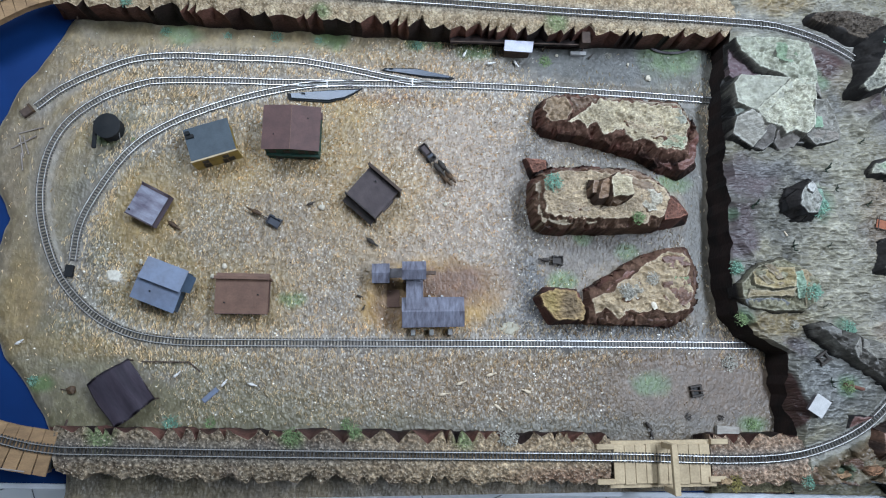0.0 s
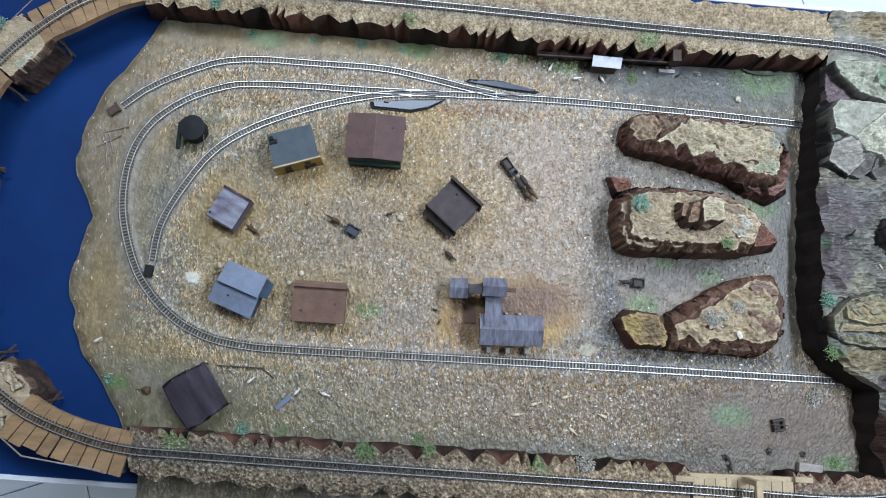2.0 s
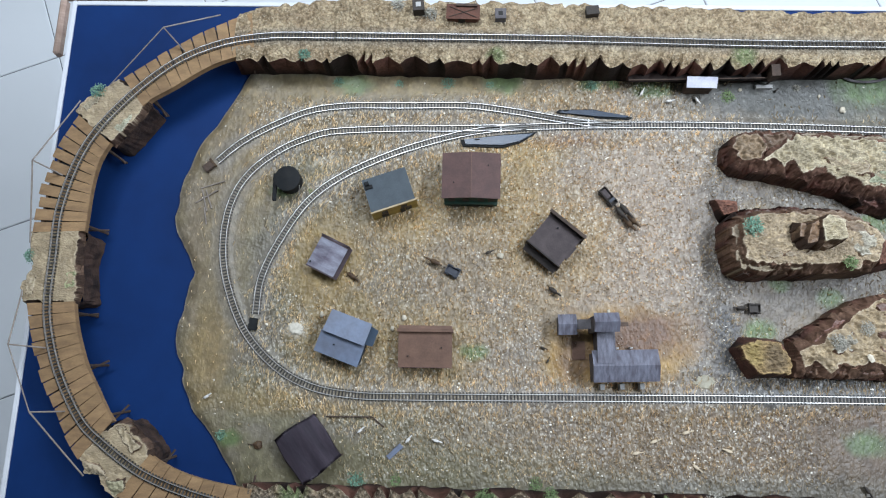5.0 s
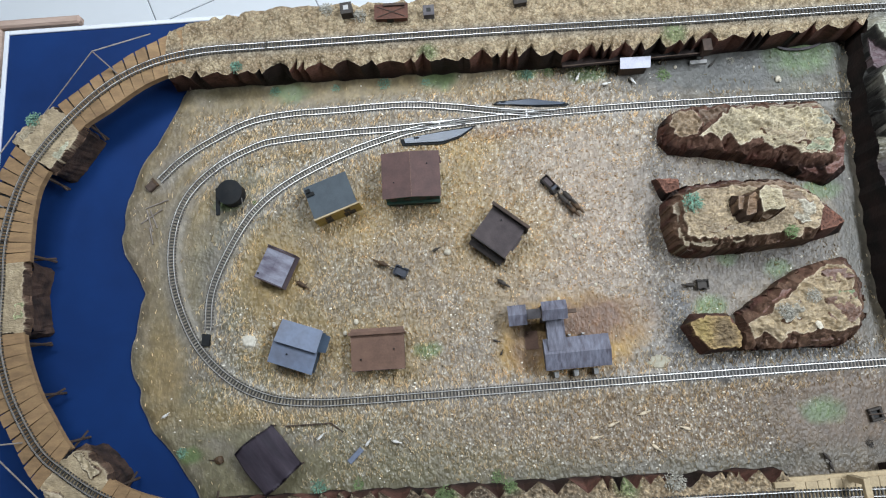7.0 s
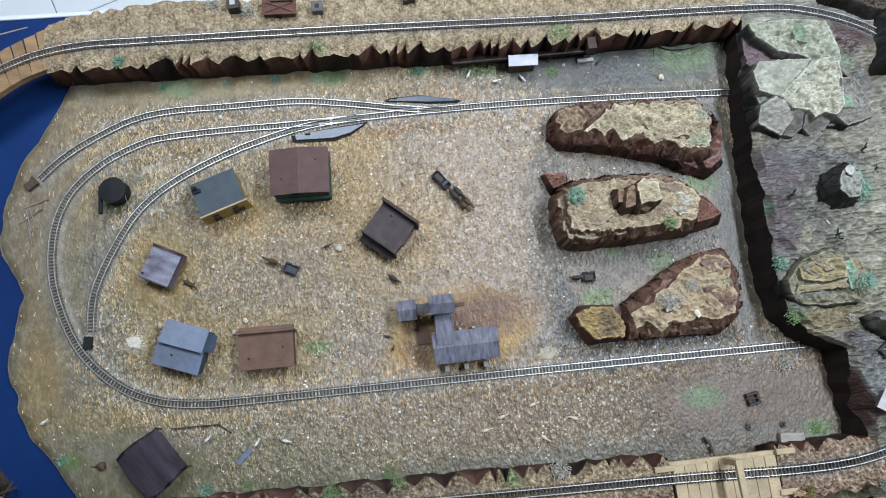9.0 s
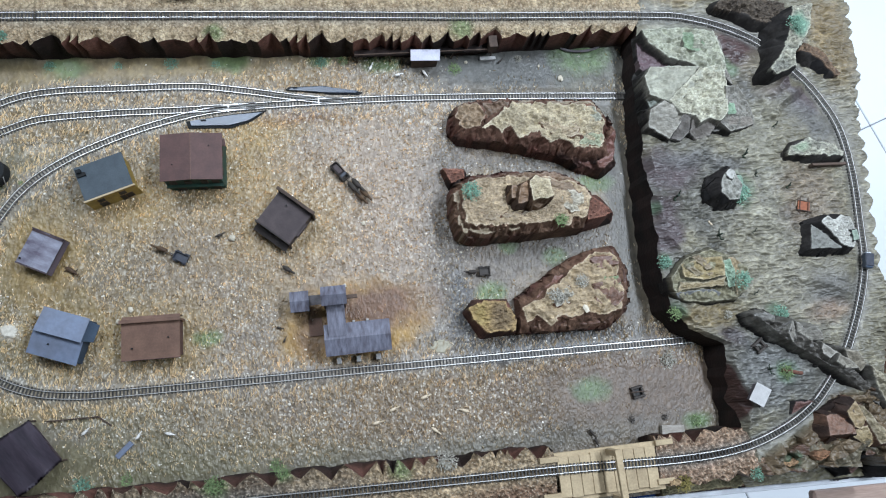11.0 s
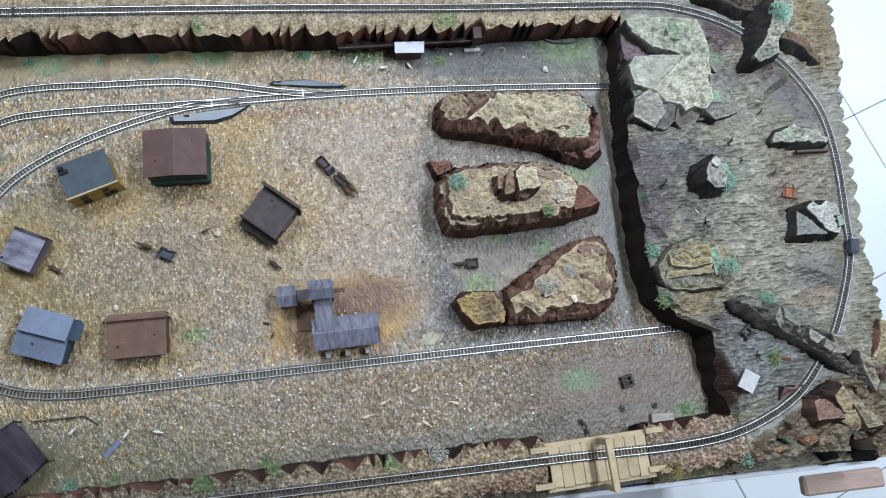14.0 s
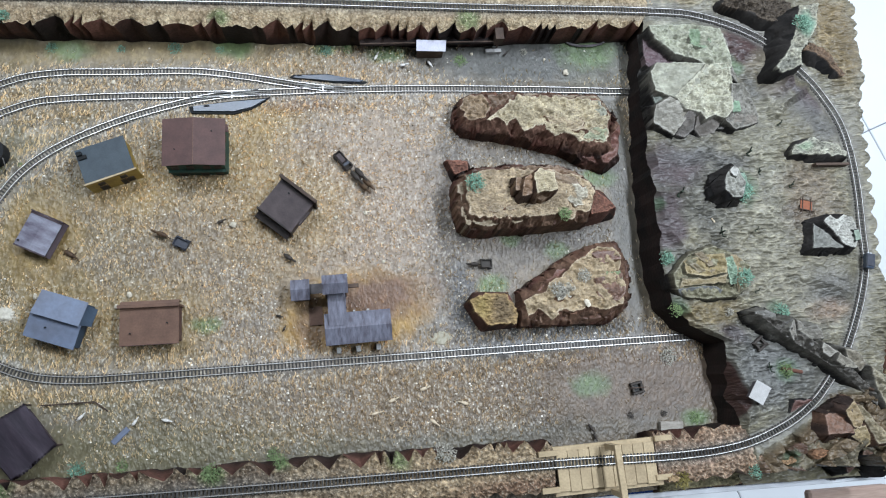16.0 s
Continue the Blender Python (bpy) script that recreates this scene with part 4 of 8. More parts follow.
    pt = mixc(pt, np.minimum(np.array(cap) * 1.45, 0.6), np.clip(1 - np.abs(dt - 0.0012) / 0.0019, 0, 1) * 0.85)
    ps = mixc(pt * 0 + np.array(side[1]), side[0], np.clip((0.75 * cell + 0.5 * vnoise(GX, GY, 90, seed + 1) - 0.3) * 1.7, 0, 1))
    ps = mixc(ps, np.array(side[0]) * 1.7, np.clip(1 - crack / 0.0014, 0, 1) * 0.4)
    col = np.where((dt > 0)[..., None], pt, ps)
    r, c = GX.shape
    idx = np.arange(r * c).reshape(r, c)
    quad = np.stack([idx[:-1, :-1], idx[:-1, 1:], idx[1:, 1:], idx[1:, :-1]], -1).reshape(-1, 4)
    live = (db.ravel()[quad] > -0.0015).all(1)
    is_cap = (dt.ravel()[quad] > 0).sum(1) >= 3
    verts = np.stack([GX, GY, H], -1).reshape(-1, 3)
    cols = np.concatenate([col.reshape(-1, 3), np.ones((r * c, 1))], 1).astype(np.float32)
    ob = thing(name, label, category)
    for nm, use, m in (("cliff", live & ~is_cap, M_CLIFF), ("cap", live & is_cap, M_CAP)):
        q = quad[use]
        if not len(q):
            continue
        keep, inv = np.unique(q, return_inverse=True)
        me = bpy.data.meshes.new(nm)
        me.from_pydata(verts[keep].tolist(), [], inv.reshape(-1, 4).tolist())
        me.materials.append(m)
        at = me.color_attributes.new("paint", "FLOAT_COLOR", "POINT")
        at.data.foreach_set("color", cols[keep].ravel())
        o = new(nm, me)
        o.parent = ob
    return ob


def block(name, x, y, rx, ry, z0, h, label, seed, cap, side, turn=0, sides=7, taper=0.8, lean=(0, 0), **k):
    """A small rock standing at a spot."""
    rs = np.random.RandomState(seed)
    c, s = math.cos(radians(turn)), math.sin(radians(turn))
    ring = []
    for i in range(sides):
        a, r = 2 * math.pi * i / sides, rs.uniform(0.82, 1.12)
        px, py = rx * r * math.cos(a), ry * r * math.sin(a)
        ring.append((px * c - py * s, px * s + py * c))
    k.setdefault("bite", 0.0025)
    k.setdefault("step", 0.0012)
    k.setdefault("pitch", 0.011)
    return rock(name, [(x + p * taper + lean[0], y + q * taper + lean[1]) for p, q in ring], [(x + p, y + q) for p, q in ring], z0, z0 + h, label, seed, cap, side, **k)


G0 = -0.003
def crag(name, label, base, z0, plates, seed, side, steep=3.0, step=0.0011, rim=0.0011, category="rock", ragged=0.6, lightened=None):
    """A broken rock of tilted plates: (outline, height, fall in x, fall in y, colour, relief, stipple), with torn dark
    flanks below them;
    the last argument: (height, colour) of a paler tone mixed into the breaks above that height."""
    ba = np.array(base)
    (x0, y0), (x1, y1) = ba.min(0) - 0.003, ba.max(0) + 0.003
    GX, GY = np.meshgrid(np.arange(x0, x1, step), np.arange(y0, y1, step))
    db = inside(GX, GY, base) + (vnoise(GX, GY, 90, seed) - 0.5) * 0.003
    cell, crack = shards(GX, GY, 0.014, seed)
    pits = 0.6 * dimples(GX, GY, 0.0034, 0.0026, seed) + 0.4 * dimples(GX, GY, 0.0075, 0.0048, seed + 1)
    H, top = np.full(GX.shape, float(z0)), np.full(GX.shape, -1)
    ps = mixc(np.zeros(GX.shape + (3,)) + np.array(side[1]), side[0], np.clip((0.8 * cell + 0.5 * vnoise(GX, GY, 60, seed + 1) - 0.35) * 1.5, 0, 1))
    col, coarse_grain = ps.copy(), np.full(GX.shape, 0.3)
    for n, (pts, z, sx, sy, c, relief, stipple) in enumerate(plates):
        mid = np.mean(pts, 0)
        torn = ((vnoise(GX, GY, 130, seed + n) - 0.5) * 0.004 + (vnoise(GX, GY, 330, seed + n + 2) - 0.5) * 0.0014) * ragged
        d = inside(GX, GY, pts) + torn
        plane = z + (GX - mid[0]) * sx + (GY - mid[1]) * sy
        calm = np.clip(d / 0.004, 0, 1)
        bumps = calm * relief * ((fbm(GX, GY, 70, seed + n) - 0.5) * 2.4 + (vnoise(GX, GY, 210, seed + 3) - 0.5)) + calm * stipple * 0.0038 * (pits - 0.4)
        h = plane + bumps - steep * np.clip(-d, 0, 1) * (0.7 + 0.6 * cell)
        over = h > H
        H = np.where(over, h, H)
        on = over & (d > 0)
        pt = np.zeros(GX.shape + (3,)) + np.array(c)
        pt *= (0.70 + 0.6 * fbm(GX, GY, 60, seed + n + 1))[..., None]
        scrape = np.clip((vnoise(GX * 0.35, GY, 240, seed + n) - 0.64) * 6, 0, 1) * np.clip((vnoise(GX, GY, 50, seed) - 0.4) * 4, 0, 1)
        pt = mixc(pt, np.minimum(np.array(c) * 1.55, 0.6), scrape * 0.6)
        pt *= (1 + stipple * (0.45 * np.clip((pits - 0.48) * 5, 0, 1) - 0.3 * np.clip((0.36 - pits) * 5, 0, 1)))[..., None]
        pt = mixc(pt, np.minimum(np.array(c) * 1.2 + 0.10, 0.6), np.clip(1 - np.abs(d - rim * 0.7) / rim, 0, 1) * 0.8 * min(1, np.mean(c) / 0.18))
        col = np.where(on[..., None], pt, np.where(over[..., None], ps, col))
        top = np.where(on, n, np.where(over, -1, top))
        coarse_grain = np.where(on, min(1, 0.2 + stipple), coarse_grain)
    # breaks turn paler with height above the given level
    if lightened:
        k = np.clip((H - lightened[0]) / 0.009, 0, 1) * (top < 0) * (0.45 + 0.55 * fbm(GX, GY, 90, seed + 5))
        col = mixc(col, lightened[1], k)
    H = np.where(db < 0, z0, H)
    r, c = GX.shape
    idx = np.arange(r * c).reshape(r, c)
    quad = np.stack([idx[:-1, :-1], idx[:-1, 1:], idx[1:, 1:], idx[1:, :-1]], -1).reshape(-1, 4)
    live = (db.ravel()[quad] > -0.0015).all(1)
    is_cap = (top.ravel()[quad] >= 0).sum(1) >= 3
    verts = np.stack([GX, GY, H], -1).reshape(-1, 3)
    cols = np.concatenate([col.reshape(-1, 3), coarse_grain.reshape(-1, 1)], 1).astype(np.float32)
    ob = thing(name, label, category)
    for nm, use, m in (("cliff", live & ~is_cap, M_CLIFF), ("cap", live & is_cap, M_PLATE)):
        q = quad[use]
        if not len(q):
            continue
        keep, inv = np.unique(q, return_inverse=True)
        me = bpy.data.meshes.new(nm)
        me.from_pydata(verts[keep].tolist(), [], inv.reshape(-1, 4).tolist())
        me.materials.append(m)
        at = me.color_attributes.new("paint", "FLOAT_COLOR", "POINT")
        at.data.foreach_set("color", cols[keep].ravel())
        o = new(nm, me)
        o.parent = ob
    return ob


def grow(pts, d):
    """An outline pushed outwards from its middle by a distance."""
    p, m = np.array(pts), np.mean(pts, 0)
    r = np.linalg.norm(p - m, axis=1)[:, None]
    return [tuple(q) for q in m + (p - m) * (1 + d / r)]


MOSS, INK = (0.17, 0.26, 0.17), ((0.045, 0.040, 0.038), (0.010, 0.009, 0.009))
crag("north_mesa", "long pale-topped rock mesa with a brown rounded end",
     [(0.156, 0.268), (0.160, 0.298), (0.195, 0.315), (0.25, 0.312), (0.33, 0.310), (0.436, 0.306), (0.430, 0.191), (0.405, 0.174), (0.372, 0.188), (0.336, 0.210), (0.280, 0.227), (0.225, 0.240), (0.170, 0.250)], G0,
     [([(0.35, 0.21), (0.40, 0.212), (0.426, 0.24), (0.428, 0.20), (0.408, 0.184), (0.375, 0.194)], 0.030, 0.0, 0.6, (0.15, 0.066, 0.05), 0.003, 0.0),
      ([(0.392, 0.195), (0.420, 0.206), (0.424, 0.196), (0.405, 0.184)], 0.037, 0.0, 0.3, (0.17, 0.078, 0.06), 0.002, 0.0),
      ([(0.166, 0.285), (0.176, 0.303), (0.205, 0.306), (0.216, 0.282), (0.205, 0.261), (0.180, 0.259)], 0.050, 0.25, -0.1, (0.25, 0.18, 0.115), 0.007, 0.5),
      ([(0.212, 0.304), (0.262, 0.300), (0.236, 0.276), (0.208, 0.262)], 0.047, 0.1, 0.3, (0.15, 0.10, 0.068), 0.006, 0.1),
      ([(0.26, 0.302), (0.324, 0.300), (0.398, 0.293), (0.412, 0.27), (0.405, 0.258), (0.32, 0.28)], 0.050, 0, -0.1, (0.24, 0.19, 0.13), 0.004, 0.3),
      ([(0.232, 0.278), (0.26, 0.297), (0.324, 0.294), (0.398, 0.285), (0.409, 0.259), (0.401, 0.213), (0.372, 0.214), (0.354, 0.218), (0.34, 0.231), (0.314, 0.227), (0.297, 0.245), (0.265, 0.240), (0.252, 0.260), (0.237, 0.246), (0.229, 0.261), (0.206, 0.258), (0.22, 0.268)], 0.0565, 0, 0, (0.36, 0.305, 0.205), 0.006, 0.9),
      ([(0.358, 0.220), (0.398, 0.217), (0.402, 0.236), (0.37, 0.236)], 0.0572, 0, 0, (0.27, 0.285, 0.19), 0.006, 0.9),
      ([(0.30, 0.262), (0.36, 0.256), (0.366, 0.236), (0.33, 0.236), (0.305, 0.248)], 0.0570, 0, 0, (0.30, 0.24, 0.16), 0.006, 0.7),
      ([(0.376, 0.284), (0.398, 0.282), (0.407, 0.26), (0.384, 0.252)], 0.0571, 0, 0, (0.27, 0.27, 0.215), 0.006, 0.8)],
     5, MAROON, steep=1.9, ragged=1.6, lightened=(0.030, (0.19, 0.105, 0.072)))
crag("middle_mesa", "large tan rock mesa with a flat grooved top",
     [(0.146, 0.166), (0.165, 0.184), (0.25, 0.190), (0.33, 0.181), (0.37, 0.160), (0.374, 0.098), (0.356, 0.083), (0.259, 0.079), (0.170, 0.079), (0.149, 0.093), (0.144, 0.13)], G0,
     [([(0.156, 0.165), (0.18, 0.178), (0.25, 0.182), (0.33, 0.174), (0.362, 0.15), (0.362, 0.10), (0.345, 0.086), (0.25, 0.084), (0.165, 0.082), (0.150, 0.10)], 0.050, 0, 0, (0.10, 0.058, 0.042), 0.008, 0.1),
      ([(0.152, 0.104), (0.165, 0.096), (0.215, 0.0945), (0.262, 0.095), (0.262, 0.088), (0.19, 0.086), (0.156, 0.088)], 0.067, 0, 0.3, (0.34, 0.275, 0.185), 0.003, 0.3),
      ([(0.148, 0.15), (0.158, 0.158), (0.160, 0.10), (0.150, 0.098)], 0.066, 0.3, 0, (0.27, 0.21, 0.14), 0.003, 0.2),
      ([(0.276, 0.092), (0.300, 0.092), (0.296, 0.082), (0.278, 0.083)], 0.058, 0, 0.4, (0.17, 0.08, 0.055), 0.002, 0.0),
      ([(0.23, 0.176), (0.31, 0.172), (0.345, 0.155), (0.33, 0.150), (0.24, 0.164)], 0.070, 0, -0.2, (0.19, 0.125, 0.08), 0.005, 0.2),
      ([(0.162, 0.156), (0.182, 0.167), (0.234, 0.169), (0.31, 0.160), (0.346, 0.147), (0.361, 0.126), (0.352, 0.104), (0.342, 0.091), (0.330, 0.096), (0.316, 0.081), (0.300, 0.094), (0.269, 0.092), (0.208, 0.092), (0.161, 0.098), (0.156, 0.126)], 0.078, 0, 0, (0.325, 0.25, 0.16), 0.004, 0.75),
      ([(0.17, 0.112), (0.26, 0.110), (0.262, 0.104), (0.172, 0.103)], 0.0785, 0, 0.05, (0.22, 0.165, 0.10), 0.003, 0.5),
      ([(0.318, 0.142), (0.35, 0.132), (0.348, 0.108), (0.325, 0.106), (0.312, 0.122)], 0.0785, 0, 0, (0.34, 0.31, 0.245), 0.005, 1.0),
      ([(0.285, 0.160), (0.335, 0.148), (0.34, 0.136), (0.30, 0.142)], 0.0795, 0, 0.1, (0.20, 0.14, 0.09), 0.003, 0.1)],
     7, MAROON, steep=2.6, ragged=1.6, lightened=(0.046, (0.22, 0.135, 0.088)))
crag("south_mesa", "tan rock mesa with red brown bare patches",
     [(0.233, -0.070), (0.234, -0.012), (0.266, 0.006), (0.305, 0.030), (0.347, 0.049), (0.41, 0.060), (0.428, 0.006), (0.415, -0.050), (0.377, -0.076), (0.329, -0.074)], G0,
     [([(0.24, -0.062), (0.242, -0.03), (0.30, 0.012), (0.35, 0.042), (0.40, 0.048), (0.416, 0.01), (0.405, -0.045), (0.372, -0.066), (0.33, -0.066)], 0.030, 0, 0, (0.11, 0.058, 0.042), 0.006, 0.1),
      ([(0.263, -0.018), (0.300, 0.014), (0.322, 0.012), (0.280, -0.012)], 0.040, -0.1, 0.2, (0.16, 0.075, 0.055), 0.003, 0.0),
      ([(0.300, -0.054), (0.335, -0.052), (0.328, -0.066), (0.302, -0.066)], 0.036, 0, 0.6, (0.20, 0.115, 0.075), 0.002, 0.0),
      ([(0.262, -0.05), (0.296, -0.054), (0.290, -0.067), (0.262, -0.066)], 0.036, 0, 0.6, (0.22, 0.13, 0.08), 0.002, 0.0),
      ([(0.34, -0.052), (0.385, -0.050), (0.378, -0.066), (0.342, -0.066)], 0.036, 0, 0.5, (0.16, 0.085, 0.06), 0.002, 0.0),
      ([(0.236, -0.032), (0.271, -0.020), (0.278, -0.008), (0.301, -0.001), (0.318, 0.020), (0.340, 0.030), (0.357, 0.043), (0.388, 0.042), (0.401, 0.026), (0.394, -0.001), (0.402, -0.02), (0.391, -0.049), (0.358, -0.055), (0.335, -0.048), (0.312, -0.056), (0.296, -0.048), (0.278, -0.064), (0.257, -0.047), (0.240, -0.058)], 0.048, 0, 0, (0.345, 0.265, 0.165), 0.006, 0.5),
      ([(0.352, -0.006), (0.396, 0.0), (0.402, -0.022), (0.390, -0.044), (0.358, -0.036)], 0.0482, 0, 0, (0.15, 0.085, 0.06), 0.004, 0.1),
      ([(0.352, 0.034), (0.388, 0.038), (0.398, 0.024), (0.37, 0.016)], 0.0485, 0, 0, (0.15, 0.085, 0.065), 0.003, 0.1),
      ([(0.284, -0.012), (0.316, -0.004), (0.322, -0.030), (0.290, -0.036)], 0.0486, 0, 0, (0.33, 0.305, 0.25), 0.006, 1.0),
      ([(0.374, 0.002), (0.394, 0.002), (0.396, -0.010), (0.376, -0.008)], 0.0487, 0, 0, (0.16, 0.21, 0.10), 0.004, 0.5)],
     10, MAROON, steep=1.7, ragged=1.2, lightened=(0.018, (0.20, 0.115, 0.075)))
rock("red_slab_east", [(0.355, 0.138), (0.362, 0.134), (0.395, 0.117), (0.405, 0.108), (0.38, 0.097), (0.35, 0.090)], [(0.35, 0.155), (0.400, 0.150), (0.424, 0.117), (0.416, 0.096), (0.35, 0.085)],
     G0, 0.052, "sloping red brown slab leaning on the mesa", 8, (0.17, 0.078, 0.055), MAROON, bite=0.001, rough=0.002, tilt=(-0.6, 0), pitch=0.03)
rock("red_slab_west", [(0.140, 0.206), (0.175, 0.204), (0.175, 0.186), (0.152, 0.180)], [(0.138, 0.210), (0.182, 0.205), (0.182, 0.178), (0.150, 0.172)], G0, 0.022,
     "small flat red brown rock slab on the ground", 9, (0.17, 0.078, 0.055), MAROON, bite=0.001, rough=0.001, pitch=0.03)
rock("south_mesa_end", [(0.155, -0.026), (0.180, -0.014), (0.214, -0.018), (0.229, -0.050), (0.222, -0.066), (0.176, -0.064), (0.160, -0.045)], [(0.150, -0.028), (0.166, -0.008), (0.224, -0.012), (0.235, -0.069), (0.173, -0.072)],
     G0, 0.04, "low ochre rock beside the mesa with a dark crack between", 12, OCHRE, MAROON, bite=0.003, rough=0.006, patches=((0.205, -0.045, 0.015, 0.02, (0.16, 0.12, 0.08), 0.7), (0.17, -0.035, 0.014, 0.02, (0.33, 0.25, 0.10), 0.7)))

crag("mesa_boulder", "split brown boulder standing on the mesa top", grow([(0.226, 0.130), (0.232, 0.150), (0.252, 0.152), (0.258, 0.140), (0.254, 0.116), (0.234, 0.113)], 0.004), 0.074,
     [([(0.229, 0.127), (0.231, 0.147), (0.241, 0.149), (0.239, 0.128)], 0.100, -0.2, 0.1, (0.20, 0.125, 0.075), 0.003, 0.1),
      ([(0.241, 0.144), (0.252, 0.149), (0.258, 0.140), (0.253, 0.120), (0.236, 0.117)], 0.107, -0.3, 0.35, (0.235, 0.145, 0.085), 0.003, 0.1)], 13, BROWN_SIDE, steep=5, step=0.0009)
crag("mesa_boulder_pale", "pale tan boulder slab standing on the mesa top", grow([(0.255, 0.151), (0.266, 0.156), (0.287, 0.148), (0.289, 0.134), (0.291, 0.122), (0.269, 0.112), (0.256, 0.116)], 0.003), 0.074,
     [([(0.258, 0.118), (0.270, 0.112), (0.291, 0.122), (0.286, 0.128), (0.262, 0.124)], 0.096, 0, 0.6, (0.20, 0.13, 0.08), 0.003, 0.1),
      ([(0.255, 0.150), (0.266, 0.156), (0.287, 0.148), (0.288, 0.134), (0.290, 0.124), (0.280, 0.119), (0.270, 0.121), (0.258, 0.118)], 0.114, 0.0, 0.1, (0.41, 0.345, 0.225), 0.003, 0.7)], 14, BROWN_SIDE, steep=5, step=0.0009)

P0 = 0.05
crag("northeast_mesa", "broad pale grey rock mesa with shell-shaped broken lobes",
     [(0.470, 0.29), (0.472, 0.33), (0.480, 0.345), (0.482, 0.402), (0.55, 0.408), (0.612, 0.396), (0.628, 0.345), (0.640, 0.300), (0.668, 0.245), (0.664, 0.224), (0.61, 0.213), (0.556, 0.209), (0.51, 0.210), (0.472, 0.229), (0.470, 0.26)], P0,
     [([(0.476, 0.29), (0.482, 0.325), (0.57, 0.325), (0.606, 0.32), (0.612, 0.28), (0.640, 0.27), (0.648, 0.238), (0.61, 0.224), (0.555, 0.222), (0.51, 0.224), (0.482, 0.24), (0.486, 0.265)], 0.079, 0, 0.15, (0.12, 0.115, 0.10), 0.004, 0.2),
      ([(0.478, 0.345), (0.484, 0.395), (0.52, 0.372), (0.562, 0.337), (0.54, 0.328), (0.487, 0.330)], 0.071, 0.20, -0.1, (0.105, 0.068, 0.075), 0.002, 0.0),
      ([(0.521, 0.346), (0.492, 0.378), (0.488, 0.402), (0.55, 0.402), (0.607, 0.391), (0.613, 0.341), (0.608, 0.314), (0.575, 0.314), (0.552, 0.334)], 0.0925, 0.05, -0.15, (0.30, 0.305, 0.235), 0.008, 0.6),
      ([(0.552, 0.39), (0.575, 0.392), (0.585, 0.365), (0.57, 0.352), (0.548, 0.362)], 0.093, 0.05, -0.15, (0.18, 0.245, 0.155), 0.006, 0.5),
      ([(0.613, 0.384), (0.621, 0.380), (0.622, 0.347), (0.630, 0.312), (0.634, 0.297), (0.612, 0.322)], 0.080, -0.2, 0.1, (0.19, 0.175, 0.15), 0.004, 0.2),
      ([(0.473, 0.316), (0.487, 0.331), (0.538, 0.329), (0.572, 0.324), (0.566, 0.300), (0.514, 0.262), (0.476, 0.284)], 0.0962, 0.07, -0.05, (0.30, 0.298, 0.235), 0.003, 0.15),
      ([(0.565, 0.322), (0.604, 0.325), (0.607, 0.285), (0.602, 0.248), (0.587, 0.230), (0.570, 0.238), (0.552, 0.230), (0.545, 0.243), (0.520, 0.248), (0.505, 0.27)], 0.0985, 0, 0.06, (0.36, 0.35, 0.27), 0.006, 1.0),
      ([(0.474, 0.284), (0.506, 0.272), (0.520, 0.250), (0.498, 0.262), (0.480, 0.262)], 0.085, 0.3, 0.2, (0.15, 0.165, 0.14), 0.004, 0.4),
      (grow([(0.476, 0.236), (0.477, 0.258), (0.497, 0.266), (0.528, 0.250), (0.514, 0.228), (0.506, 0.217)], 0.0035), 0.086, 0.15, 0.5, (0.27, 0.255, 0.215), 0.002, 0.08),
      (grow([(0.511, 0.218), (0.527, 0.247), (0.538, 0.244), (0.539, 0.224), (0.529, 0.216)], 0.0035), 0.080, 0.0, 0.85, (0.175, 0.16, 0.145), 0.0015, 0.0),
      (grow([(0.547, 0.238), (0.566, 0.243), (0.585, 0.233), (0.576, 0.219), (0.556, 0.214), (0.545, 0.224)], 0.0035), 0.080, 0.0, 0.9, (0.19, 0.17, 0.15), 0.0015, 0.0),
      (grow([(0.604, 0.285), (0.626, 0.289), (0.645, 0.262), (0.657, 0.243), (0.655, 0.231), (0.612, 0.220), (0.592, 0.231), (0.603, 0.252)], 0.002), 0.087, -0.28, 0.30, (0.185, 0.175, 0.15), 0.006, 0.5),
      ([(0.604, 0.262), (0.618, 0.262), (0.620, 0.246), (0.604, 0.243)], 0.092, -0.2, 0.2, MOSS, 0.003, 0.3),
      (grow([(0.600, 0.233), (0.613, 0.240), (0.648, 0.238), (0.652, 0.230), (0.613, 0.220)], 0.002), 0.081, -0.1, 0.8, (0.24, 0.215, 0.185), 0.0015, 0.0)],
     15, ((0.05, 0.047, 0.043), (0.014, 0.013, 0.012)), steep=5, lightened=(0.077, (0.25, 0.24, 0.20)))
